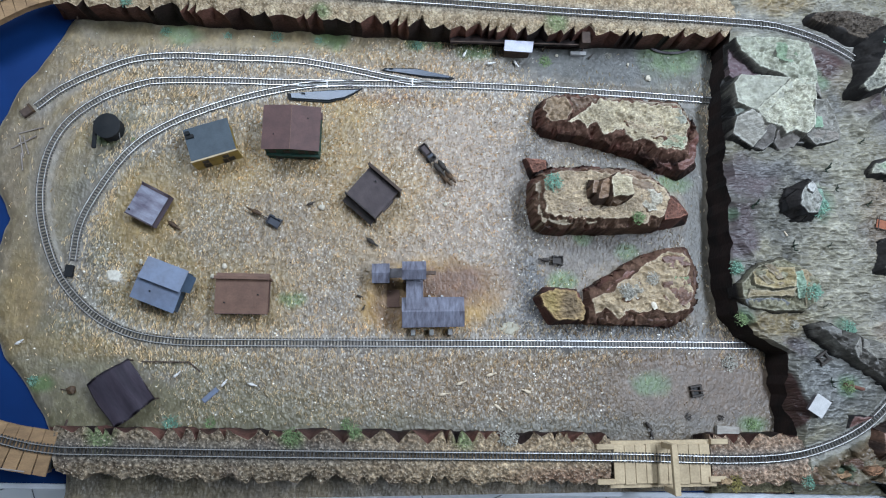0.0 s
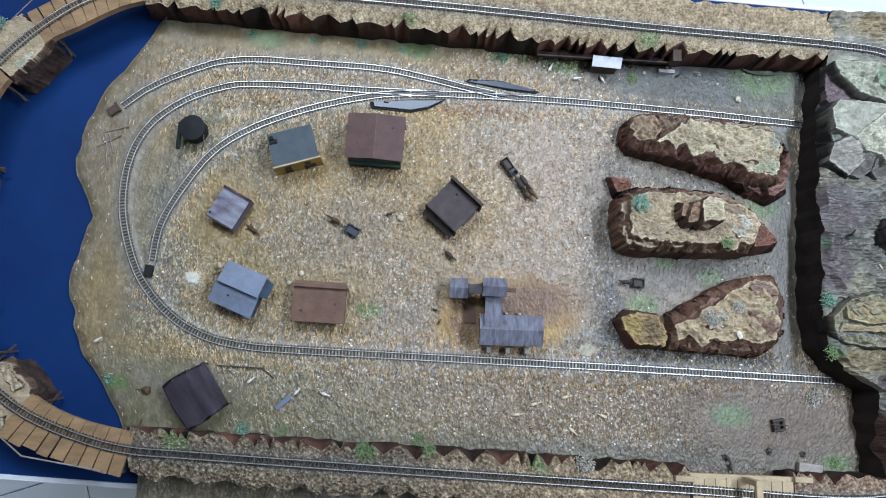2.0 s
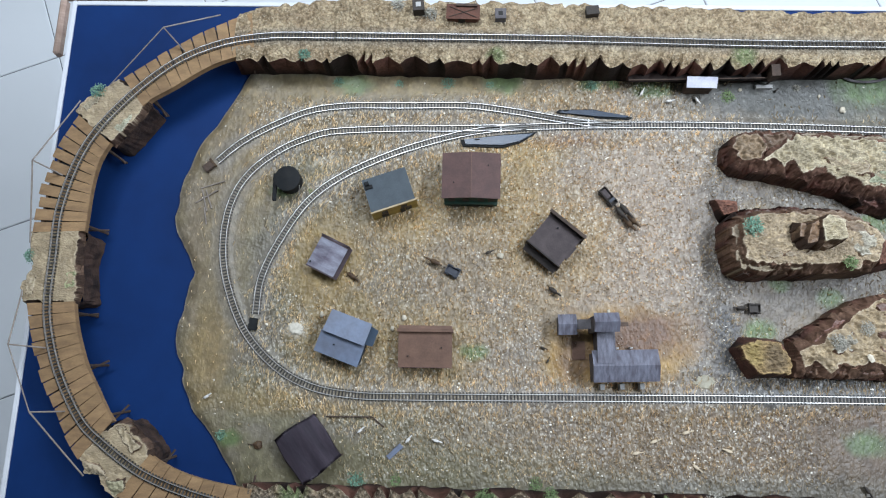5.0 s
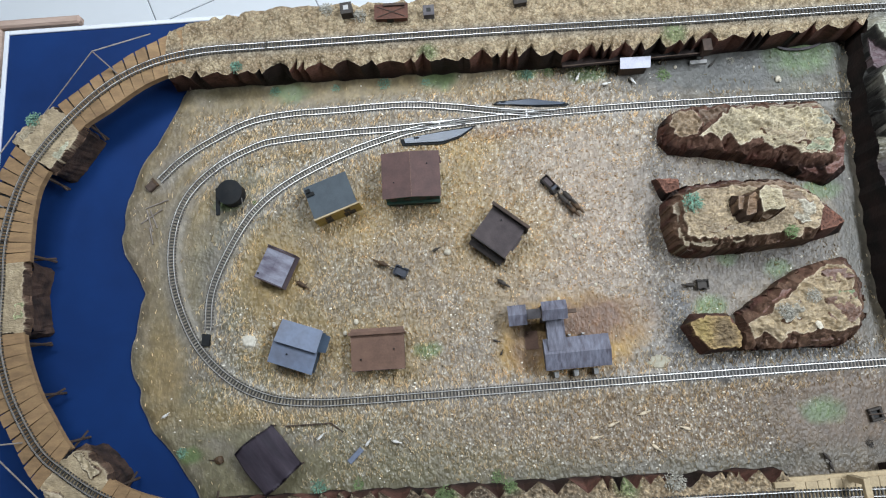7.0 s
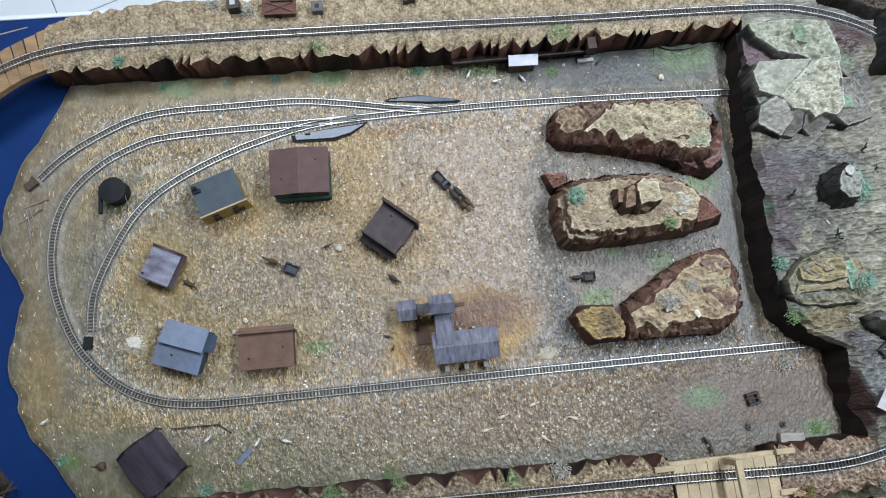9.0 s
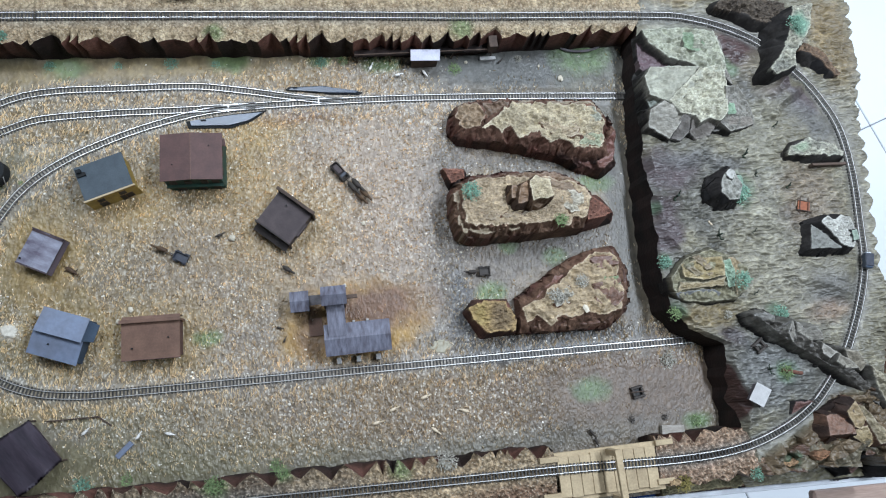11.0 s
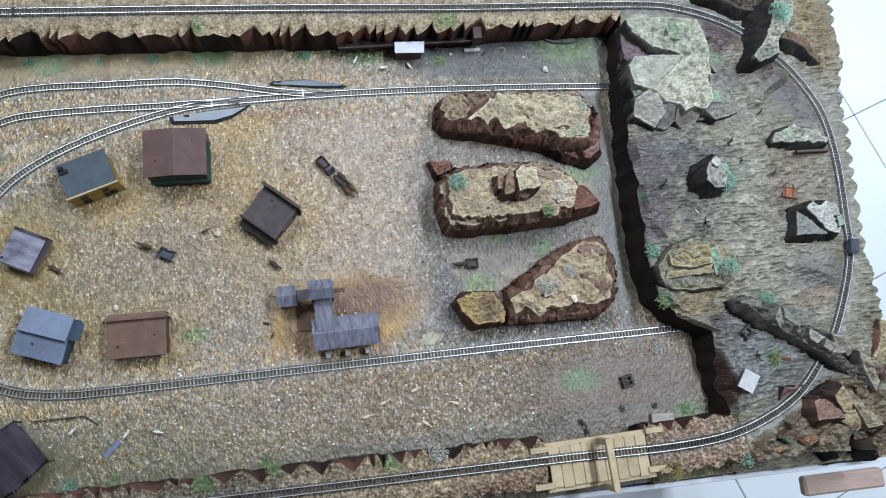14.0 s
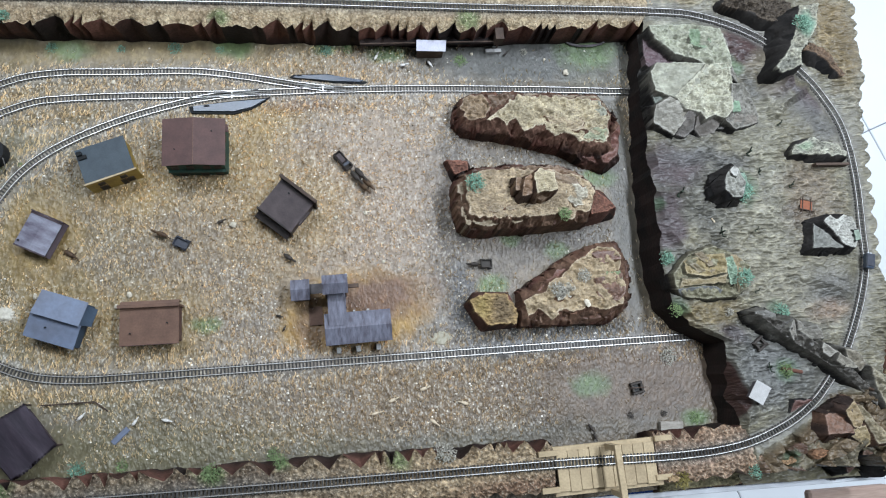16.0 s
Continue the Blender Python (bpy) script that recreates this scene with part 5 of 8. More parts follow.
crag("butte", "rounded ochre streaked butte with a mossy cleft and grey foot",
     grow([(0.462, -0.011), (0.492, 0.018), (0.535, 0.029), (0.568, 0.015), (0.596, -0.007), (0.585, -0.044), (0.567, -0.056), (0.517, -0.058), (0.478, -0.052), (0.463, -0.030)], 0.003), P0,
     [([(0.466, -0.011), (0.492, 0.017), (0.535, 0.027), (0.567, 0.013), (0.594, -0.007), (0.582, -0.042), (0.565, -0.053), (0.517, -0.054), (0.480, -0.048), (0.466, -0.028)], 0.0835, 0, 0.10, (0.20, 0.185, 0.12), 0.007, 0.3),
      ([(0.484, 0.006), (0.515, 0.014), (0.549, 0.014), (0.547, -0.017), (0.514, -0.021), (0.484, -0.014)], 0.0905, 0.08, -0.10, (0.26, 0.205, 0.105), 0.006, 0.2),
      ([(0.500, 0.016), (0.512, 0.020), (0.530, -0.004), (0.520, -0.006)], 0.0912, 0.05, -0.1, (0.19, 0.145, 0.085), 0.004, 0.0),
      ([(0.490, 0.000), (0.500, 0.002), (0.514, -0.012), (0.502, -0.014)], 0.0905, 0.05, -0.1, (0.18, 0.145, 0.085), 0.004, 0.0),
      ([(0.516, -0.014), (0.520, -0.011), (0.544, -0.010), (0.544, -0.014)], 0.0925, 0.05, -0.1, (0.18, 0.135, 0.08), 0.003, 0.0),
      ([(0.476, -0.021), (0.514, -0.024), (0.547, -0.020), (0.546, -0.032), (0.512, -0.031), (0.472, -0.034)], 0.0885, 0.05, 0.35, (0.24, 0.19, 0.105), 0.002, 0.25),
      ([(0.468, -0.036), (0.500, -0.034), (0.532, -0.035), (0.546, -0.044), (0.540, -0.051), (0.524, -0.049), (0.516, -0.056), (0.480, -0.051)], 0.077, 0.0, 0.8, (0.165, 0.17, 0.175), 0.0015, 0.0),
      ([(0.557, 0.010), (0.568, 0.011), (0.592, -0.008), (0.580, -0.040), (0.568, -0.050), (0.560, -0.025)], 0.086, -0.35, 0.15, (0.26, 0.20, 0.115), 0.004, 0.2),
      ([(0.548, 0.006), (0.559, 0.008), (0.566, -0.010), (0.562, -0.034), (0.553, -0.036), (0.549, -0.015)], 0.0915, 0.0, 0.15, (0.20, 0.285, 0.20), 0.004, 0.6)],
     16, INK, steep=3.5, lightened=(0.070, (0.19, 0.175, 0.12)))
crag("rock_pillar", "grey rock pillar with a mossy side and black flank",
     [(0.545, 0.122), (0.556, 0.146), (0.585, 0.157), (0.610, 0.150), (0.630, 0.125), (0.612, 0.092), (0.575, 0.088), (0.546, 0.094)], P0,
     [([(0.596, 0.142), (0.612, 0.143), (0.622, 0.124), (0.606, 0.102), (0.592, 0.108)], 0.082, -0.5, 0.1, (0.17, 0.25, 0.19), 0.004, 0.3),
      ([(0.562, 0.128), (0.572, 0.144), (0.581, 0.152), (0.592, 0.142), (0.602, 0.122), (0.594, 0.101), (0.574, 0.099), (0.562, 0.112)], 0.101, -0.2, 0.1, (0.24, 0.235, 0.205), 0.006, 0.5),
      ([(0.572, 0.140), (0.581, 0.150), (0.588, 0.142), (0.580, 0.130)], 0.107, 0, 0, (0.36, 0.35, 0.32), 0.004, 0.3)],
     17, INK, steep=2.6)
crag("lean_to_rock", "pale stippled rock slab above a grey triangular ledge and black flanks",
     grow([(0.695, 0.050), (0.708, 0.060), (0.745, 0.066), (0.776, 0.062), (0.784, 0.030), (0.776, 0.004), (0.72, 0.002), (0.692, 0.010)], 0.003), P0,
     [([(0.708, 0.052), (0.732, 0.030), (0.750, 0.011), (0.702, 0.013)], 0.090, 0.1, 0.1, (0.17, 0.17, 0.15), 0.003, 0.1),
      ([(0.716, 0.053), (0.730, 0.061), (0.742, 0.054), (0.756, 0.061), (0.772, 0.057), (0.779, 0.030), (0.771, 0.008), (0.752, 0.013), (0.735, 0.034)], 0.099, -0.1, 0.1, (0.36, 0.355, 0.32), 0.003, 0.9),
      ([(0.768, 0.036), (0.778, 0.036), (0.780, 0.022), (0.770, 0.018)], 0.098, -0.1, 0.1, (0.22, 0.28, 0.22), 0.003, 0.3)],
     19, INK, steep=2.6)
crag("southeast_crest", "long jagged rock crest of grey shards bridging the track",
     [(0.566, -0.076), (0.60, -0.070), (0.640, -0.084), (0.68, -0.100), (0.715, -0.138), (0.755, -0.160), (0.788, -0.205), (0.798, -0.250), (0.766, -0.268), (0.705, -0.225), (0.655, -0.178), (0.605, -0.134), (0.575, -0.100)], P0,
     [([(0.583, -0.086), (0.620, -0.098), (0.655, -0.122), (0.710, -0.160), (0.776, -0.222), (0.768, -0.236), (0.715, -0.185), (0.665, -0.150), (0.615, -0.116)], 0.092, 0.0, 0.2, (0.075, 0.068, 0.058), 0.010, 0.2),
      ([(0.578, -0.080), (0.598, -0.078), (0.620, -0.085), (0.617, -0.101), (0.604, -0.101), (0.586, -0.090)], 0.090, -0.2, 0.3, (0.16, 0.155, 0.14), 0.003, 0.1),
      ([(0.612, -0.108), (0.632, -0.094), (0.628, -0.112), (0.620, -0.117)], 0.098, 0.3, 0.5, (0.09, 0.085, 0.08), 0.002, 0.0),
      ([(0.634, -0.096), (0.643, -0.124), (0.634, -0.127), (0.621, -0.114)], 0.102, -0.6, 0.3, (0.24, 0.225, 0.195), 0.002, 0.05),
      ([(0.641, -0.096), (0.655, -0.109), (0.672, -0.107), (0.684, -0.129), (0.667, -0.128), (0.649, -0.132)], 0.098, 0.25, 0.45, (0.215, 0.20, 0.17), 0.003, 0.1),
      ([(0.676, -0.132), (0.696, -0.150), (0.686, -0.157), (0.676, -0.150)], 0.103, 0.4, 0.3, (0.30, 0.28, 0.24), 0.003, 0.1),
      ([(0.705, -0.146), (0.730, -0.150), (0.752, -0.170), (0.744, -0.184), (0.719, -0.166)], 0.097, -0.2, 0.5, (0.22, 0.195, 0.15), 0.003, 0.1),
      ([(0.696, -0.152), (0.718, -0.164), (0.736, -0.177), (0.712, -0.175), (0.694, -0.163)], 0.101, 0.0, 0.7, (0.31, 0.285, 0.235), 0.002, 0.05),
      ([(0.752, -0.176), (0.772, -0.190), (0.786, -0.225), (0.778, -0.240), (0.762, -0.212)], 0.090, -0.1, 0.2, (0.23, 0.205, 0.145), 0.007, 0.5)],
     20, INK, steep=3.6, lightened=(0.072, (0.19, 0.18, 0.155)))
crag("corner_rock", "boxy brown and tan broken rocks beside the curve",
     [(0.655, -0.240), (0.672, -0.233), (0.712, -0.214), (0.742, -0.218), (0.785, -0.288), (0.772, -0.304), (0.740, -0.306), (0.655, -0.318), (0.640, -0.30)], 0.03,
     [([(0.672, -0.242), (0.708, -0.238), (0.710, -0.272), (0.668, -0.270)], 0.086, 0.0, -0.25, (0.175, 0.095, 0.062), 0.003, 0.1),
      ([(0.697, -0.237), (0.718, -0.224), (0.735, -0.252), (0.724, -0.268), (0.710, -0.262)], 0.090, -0.3, 0.1, (0.27, 0.20, 0.11), 0.003, 0.3),
      ([(0.722, -0.230), (0.735, -0.234), (0.772, -0.290), (0.752, -0.293), (0.736, -0.258)], 0.084, 0.3, 0.15, (0.23, 0.19, 0.12), 0.005, 0.5),
      ([(0.711, -0.266), (0.735, -0.262), (0.750, -0.290), (0.739, -0.296), (0.708, -0.277)], 0.080, -0.2, 0.4, (0.29, 0.225, 0.125), 0.003, 0.3),
      ([(0.664, -0.276), (0.702, -0.280), (0.690, -0.298), (0.656, -0.296)], 0.066, 0.1, 0.3, (0.215, 0.15, 0.085), 0.005, 0.4),
      ([(0.650, -0.298), (0.69, -0.300), (0.684, -0.313), (0.652, -0.314)], 0.056, 0.1, 0.4, (0.165, 0.085, 0.05), 0.004, 0.1)],
     25, ((0.12, 0.065, 0.042), (0.03, 0.018, 0.014)), steep=2.6)
crag("cave_rock", "dark brown rock lip round a black hollow at the corner",
     [(0.712, -0.306), (0.750, -0.300), (0.775, -0.300), (0.800, -0.342), (0.795, -0.352), (0.72, -0.350), (0.705, -0.33)], -0.002,
     [([(0.712, -0.318), (0.728, -0.310), (0.734, -0.322), (0.718, -0.334)], 0.052, 0.3, 0.2, (0.10, 0.048, 0.036), 0.004, 0.0),
      ([(0.765, -0.302), (0.775, -0.304), (0.796, -0.340), (0.786, -0.344)], 0.050, -0.3, 0.1, (0.15, 0.10, 0.065), 0.004, 0.1),
      ([(0.745, -0.302), (0.768, -0.302), (0.772, -0.312), (0.742, -0.310)], 0.056, 0.0, 0.2, (0.13, 0.075, 0.05), 0.004, 0.1)],
     28, INK, steep=3.0)
crag("lip_rock", "small maroon rock wedge at the plateau rim above the curve", grow([(0.634, -0.218), (0.665, -0.219), (0.627, -0.235)], 0.006), P0,
     [([(0.634, -0.217), (0.667, -0.218), (0.627, -0.235)], 0.072, 0.0, 0.4, (0.12, 0.06, 0.05), 0.003, 0.0)], 38, INK)
rock("flat_outcrop", [(0.699, 0.182), (0.715, 0.192), (0.738, 0.197), (0.770, 0.186), (0.797, 0.170), (0.793, 0.158), (0.742, 0.168), (0.697, 0.170)], [(0.679, 0.156), (0.708, 0.198), (0.74, 0.203), (0.780, 0.19), (0.803, 0.168), (0.795, 0.152), (0.773, 0.150)], P0, 0.088,
     "long pale rock outcrop with a black underside", 18, (0.29, 0.285, 0.235), SOOT, bite=0.004, patches=((0.72, 0.183, 0.015, 0.008, (0.2, 0.27, 0.18), 0.7),))
bm = box(bmesh.new(), -0.03, -0.0022, 0, 0.03, 0.0022, 0.012, 0.0006)
solid("plank", bm, M_DARKWOOD, "dark plank lying below a rock outcrop", "plank", pose(0.772, 0.1525, 0.066, 0, 0, -2))
rock("northeast_arch", [(0.742, 0.42), (0.778, 0.42), (0.765, 0.376), (0.731, 0.337), (0.728, 0.312), (0.687, 0.298), (0.680, 0.312), (0.704, 0.335), (0.723, 0.369)],
     [(0.690, 0.43), (0.79, 0.43), (0.772, 0.372), (0.738, 0.332), (0.735, 0.306), (0.69, 0.290), (0.667, 0.302), (0.690, 0.345), (0.700, 0.385)], P0, 0.112,
     "tall grey rock arch over the track with green moss", 23, (0.27, 0.265, 0.215), SOOT, bite=0.003, rough=0.008, patches=((0.748, 0.385, 0.016, 0.018, (0.15, 0.27, 0.2), 0.9), (0.70, 0.312, 0.02, 0.012, (0.15, 0.15, 0.13), 0.8)))
rock("dark_hill", [(0.62, 0.436), (0.66, 0.425), (0.70, 0.405), (0.745, 0.402), (0.75, 0.44), (0.70, 0.452), (0.63, 0.450)], [(0.60, 0.443), (0.65, 0.422), (0.692, 0.396), (0.75, 0.392), (0.765, 0.445), (0.70, 0.458), (0.62, 0.457)], P0, 0.085,
     "dark brown rocky hill behind the track", 34, (0.07, 0.055, 0.042), SOOT, bite=0.004, rough=0.012, dome=0.008)
rock("dark_boulder", [(0.754, 0.352), (0.769, 0.367), (0.796, 0.351), (0.823, 0.306), (0.812, 0.303), (0.79, 0.335), (0.77, 0.347)], [(0.750, 0.350), (0.769, 0.372), (0.80, 0.356), (0.830, 0.306), (0.800, 0.293), (0.779, 0.312)], P0, 0.085,
     "dark brown boulder with a black hollow on the outer edge", 24, (0.13, 0.085, 0.055), SOOT, bite=0.002)
block("corner_rock_low", 0.795, -0.33, 0.020, 0.022, 0.0, 0.045, "low tan rock at the layout corner", 26, (0.24, 0.20, 0.12), BROWN_SIDE, turn=20, sides=7, taper=0.8)
block("corner_rock_low", 0.66, -0.298, 0.024, 0.011, 0.03, 0.042, "rusty brown broken rock below the curve", 35, (0.17, 0.09, 0.05), BROWN_SIDE, turn=4, sides=6, taper=0.8)
block("corner_rock_low", 0.61, -0.303, 0.020, 0.010, 0.03, 0.038, "rusty brown broken rock below the curve", 36, (0.22, 0.14, 0.08), BROWN_SIDE, turn=-6, sides=6, taper=0.8)
rock("edge_rock", [(0.817, -0.133), (0.832, -0.139), (0.824, -0.192), (0.795, -0.206), (0.790, -0.190), (0.81, -0.16)], [(0.812, -0.125), (0.840, -0.132), (0.832, -0.195), (0.790, -0.214), (0.770, -0.190), (0.795, -0.155)], 0.03, 0.078,
     "tan rock on the outer edge with a red brown inner flank", 27, (0.25, 0.20, 0.12), ((0.15, 0.07, 0.045), (0.06, 0.03, 0.022)), bite=0.003)
rock("low_ledge", [(0.43, -0.322), (0.58, -0.322), (0.58, -0.341), (0.43, -0.338)], [(0.425, -0.318), (0.585, -0.318), (0.585, -0.344), (0.425, -0.3405)], -0.012, 0.006,
     "low green tan plaster ledge along the board edge", 37, (0.19, 0.17, 0.10), BROWN_SIDE, bite=0.003, rough=0.003)

# ---------------------------------------------------------------- tracks
def sweep(pts, profile, z, top=None):
    """A rail along a chain of points; profile: (side, up) corners."""
    bm = bmesh.new()
    d = np.gradient(pts, axis=0)
    d /= np.linalg.norm(d, axis=1)[:, None]
    nrm = np.stack([-d[:, 1], d[:, 0]], 1)
    rows = []
    for p, n in zip(pts, nrm):
        rows.append([bm.verts.new((p[0] + n[0] * s, p[1] + n[1] * s, z + h)) for s, h in profile])
    k = len(profile)
    for a, b in zip(rows[:-1], rows[1:]):
        for i in range(k):
            bm.faces.new((a[i], a[(i + 1) % k], b[(i + 1) % k], b[i])).material_index = 1 if top is not None and i != top else 0
    bm.faces.new(rows[0]), bm.faces.new(rows[-1][::-1])
    bmesh.ops.recalc_face_normals(bm, faces=bm.faces)
    return bm


def offset(pts, s):
    d = np.gradient(pts, axis=0)
    d /= np.linalg.norm(d, axis=1)[:, None]
    return pts + np.stack([-d[:, 1], d[:, 0]], 1) * s


RAIL = [(-0.0008, 0), (0.0008, 0), (0.0003, 0.0006), (0.00036, 0.0016), (0.00042, 0.0021), (-0.00042, 0.0021), (-0.00036, 0.0016), (-0.0003, 0.0006)]


tie_me = mesh("sleeper", box(bmesh.new(), -0.0011, -0.0076, 0, 0.0011, 0.0076, 0.0016), M_TIE)


def track(line, z, label, tie=0.0052, first=0):
    """Rails on sleepers; 300 sleepers from the given one on are single pieces, the rest one band."""
    ob = thing("railway_track", label, "railway track")
    verts, faces = [], []
    d = np.concatenate([[0], np.cumsum(np.linalg.norm(np.diff(line, axis=0), axis=1))])
    for i, k in enumerate(np.arange(tie / 2, d[-1], tie)):
        p = np.array([np.interp(k, d, line[:, c]) for c in (0, 1)])
        q = np.array([np.interp(k + 0.001, d, line[:, c]) for c in (0, 1)])
        f = (q - p) / max(1e-9, np.linalg.norm(q - p))
        if first <= i < first + 300:
            o = new("sleeper", tie_me)
            o.parent = ob
            o.matrix_basis = Matrix.Translation((p[0], p[1], z)) @ Matrix.Rotation(math.atan2(f[1], f[0]) + radians(random.uniform(-1, 1)), 4, "Z")
            continue
        g = np.array([-f[1], f[0]])
        b = len(verts)
        for zz in (z, z + 0.0016):
            for sx, sy in ((-1, -1), (1, -1), (1, 1), (-1, 1)):
                c = p + f * 0.0011 * sx + g * 0.0076 * sy
                verts.append((c[0], c[1], zz))
        faces += [(b + 4, b + 5, b + 6, b + 7), (b, b + 1, b + 5, b + 4), (b + 1, b + 2, b + 6, b + 5), (b + 2, b + 3, b + 7, b + 6), (b + 3, b, b + 4, b + 7)]
    if faces:
        me = bpy.data.meshes.new("sleeper_band")
        me.from_pydata(verts, [], faces)
        me.materials.append(M_SLEEPER)
        s = tagged(new("sleeper_band", me), "dark brown plastic sleepers", kind="stuff")
        s.parent = ob
    for side in (-0.00475, 0.00475):
        part("rail", sweep(offset(line, side), RAIL, z + 0.0016, 4), [M_RAIL, M_RAILSIDE], ob, "shiny nickel rail")
    return ob


track(main_line, 0.0012, "narrow model railway main line on dark sleepers across the yard")
track(siding_a, 0.0012, "curved model railway siding ending at a wooden buffer")
track(siding_b[:-4], 0.0012, "inner curved model railway siding ending at a black buffer")
track(np.concatenate([loop_line, loop_line[1:2]]), LOOP_Z - 0.0005, "outer model railway loop on the raised rim", first=640)

# ---------------------------------------------------------------- turnouts
def turnout_box(pts, label, lever):
    ob = thing("turnout_motor", label, "turnout motor")
    part("base", prism(bmesh.new(), pts, 0.0, 0.0032), M_BLACK, ob)
    c = np.mean(pts, 0)
    part("cover", prism(bmesh.new(), [tuple(c + (np.array(p) - c) * np.array((0.9, 0.72))) for p in pts], 0.0032, 0.0062), M_SWITCH, ob, "smooth blue grey plastic cover")
    part("lever", box(bmesh.new(), lever[0] - 0.004, lever[1] - 0.0012, 0.0062, lever[0] + 0.004, lever[1] + 0.0012, 0.0078, 0.0004), M_BLACK, ob, "small black lever")
    return ob


turnout_box([(-0.101, 0.363), (-0.096, 0.3675), (-0.04, 0.3675), (0.024, 0.352), (0.018, 0.348), (-0.03, 0.352), (-0.07, 0.3585)],
            "black tapered turnout motor box beside the rails", (-0.085, 0.3645))
turnout_box([(-0.259, 0.3175), (-0.19, 0.3255), (-0.133, 0.3295), (-0.158, 0.3120), (-0.190, 0.3030), (-0.257, 0.3065)],
            "blue grey tapered turnout motor box beside the rails", (-0.232, 0.3165))
for guides in (((-0.150, 0.3620, -0.060, 0.3440), (-0.085, 0.3455, -0.012, 0.3385), (-0.090, 0.3505, 0.000, 0.3415), (-0.060, 0.3365, 0.020, 0.3370)),
               ((-0.290, 0.3215, -0.200, 0.3350), (-0.235, 0.3330, -0.150, 0.3385), (-0.230, 0.3390, -0.130, 0.3395), (-0.200, 0.3345, -0.120, 0.3360))):
    ob = thing("turnout_frog", "bright metal crossing rails where a turnout branches", "rail crossing", group="turnout crossings")
    for n, (x0, y0, x1, y1) in enumerate(guides):
        part("check_rail" if n % 2 else "wing_rail", bar(bmesh.new(), (x0, y0, 0.0052), (x1, y1, 0.0052), 0.0007, 6), M_RAIL, ob)
    x, y = (guides[1][0] + guides[1][2]) / 2, (guides[1][1] + guides[1][3]) / 2
    part("tie_bar", box(bmesh.new(), x - 0.001, y - 0.007, 0.0046, x + 0.001, y + 0.007, 0.0056), M_RAIL, ob)

# ---------------------------------------------------------------- trestle on the west side
IN = smooth([(-0.592, 0.450), (-0.604, 0.449), (-0.662, 0.430), (-0.723, 0.392), (-0.768, 0.363), (-0.822, 0.291), (-0.838, 0.239), (-0.843, 0.161), (-0.849, 0.095), (-0.846, 0.029), (-0.825, -0.039),
             (-0.803, -0.080), (-0.767, -0.136), (-0.702, -0.186), (-0.638, -0.212), (-0.560, -0.227)], 0.002)
OUT = smooth([(-0.60, 0.522), (-0.614, 0.517), (-0.677, 0.492), (-0.747, 0.451), (-0.821, 0.401), (-0.866, 0.357), (-0.900, 0.299), (-0.919, 0.233), (-0.926, 0.160), (-0.929, 0.1), (-0.925, 0.045),
              (-0.898, -0.040), (-0.851, -0.138), (-0.805, -0.201), (-0.750, -0.238), (-0.675, -0.268), (-0.572, -0.290)], 0.002)
DECK_Z = 0.0605


def along(line, f):
    return np.array([np.interp(f, np.linspace(0, 1, len(line)), line[:, i]) for i in (0, 1)])




def cut(line, p):
    """The fraction of a line at which it passes nearest to a point."""
    return np.argmin(np.hypot(line[:, 0] - p[0], line[:, 1] - p[1])) / (len(line) - 1)


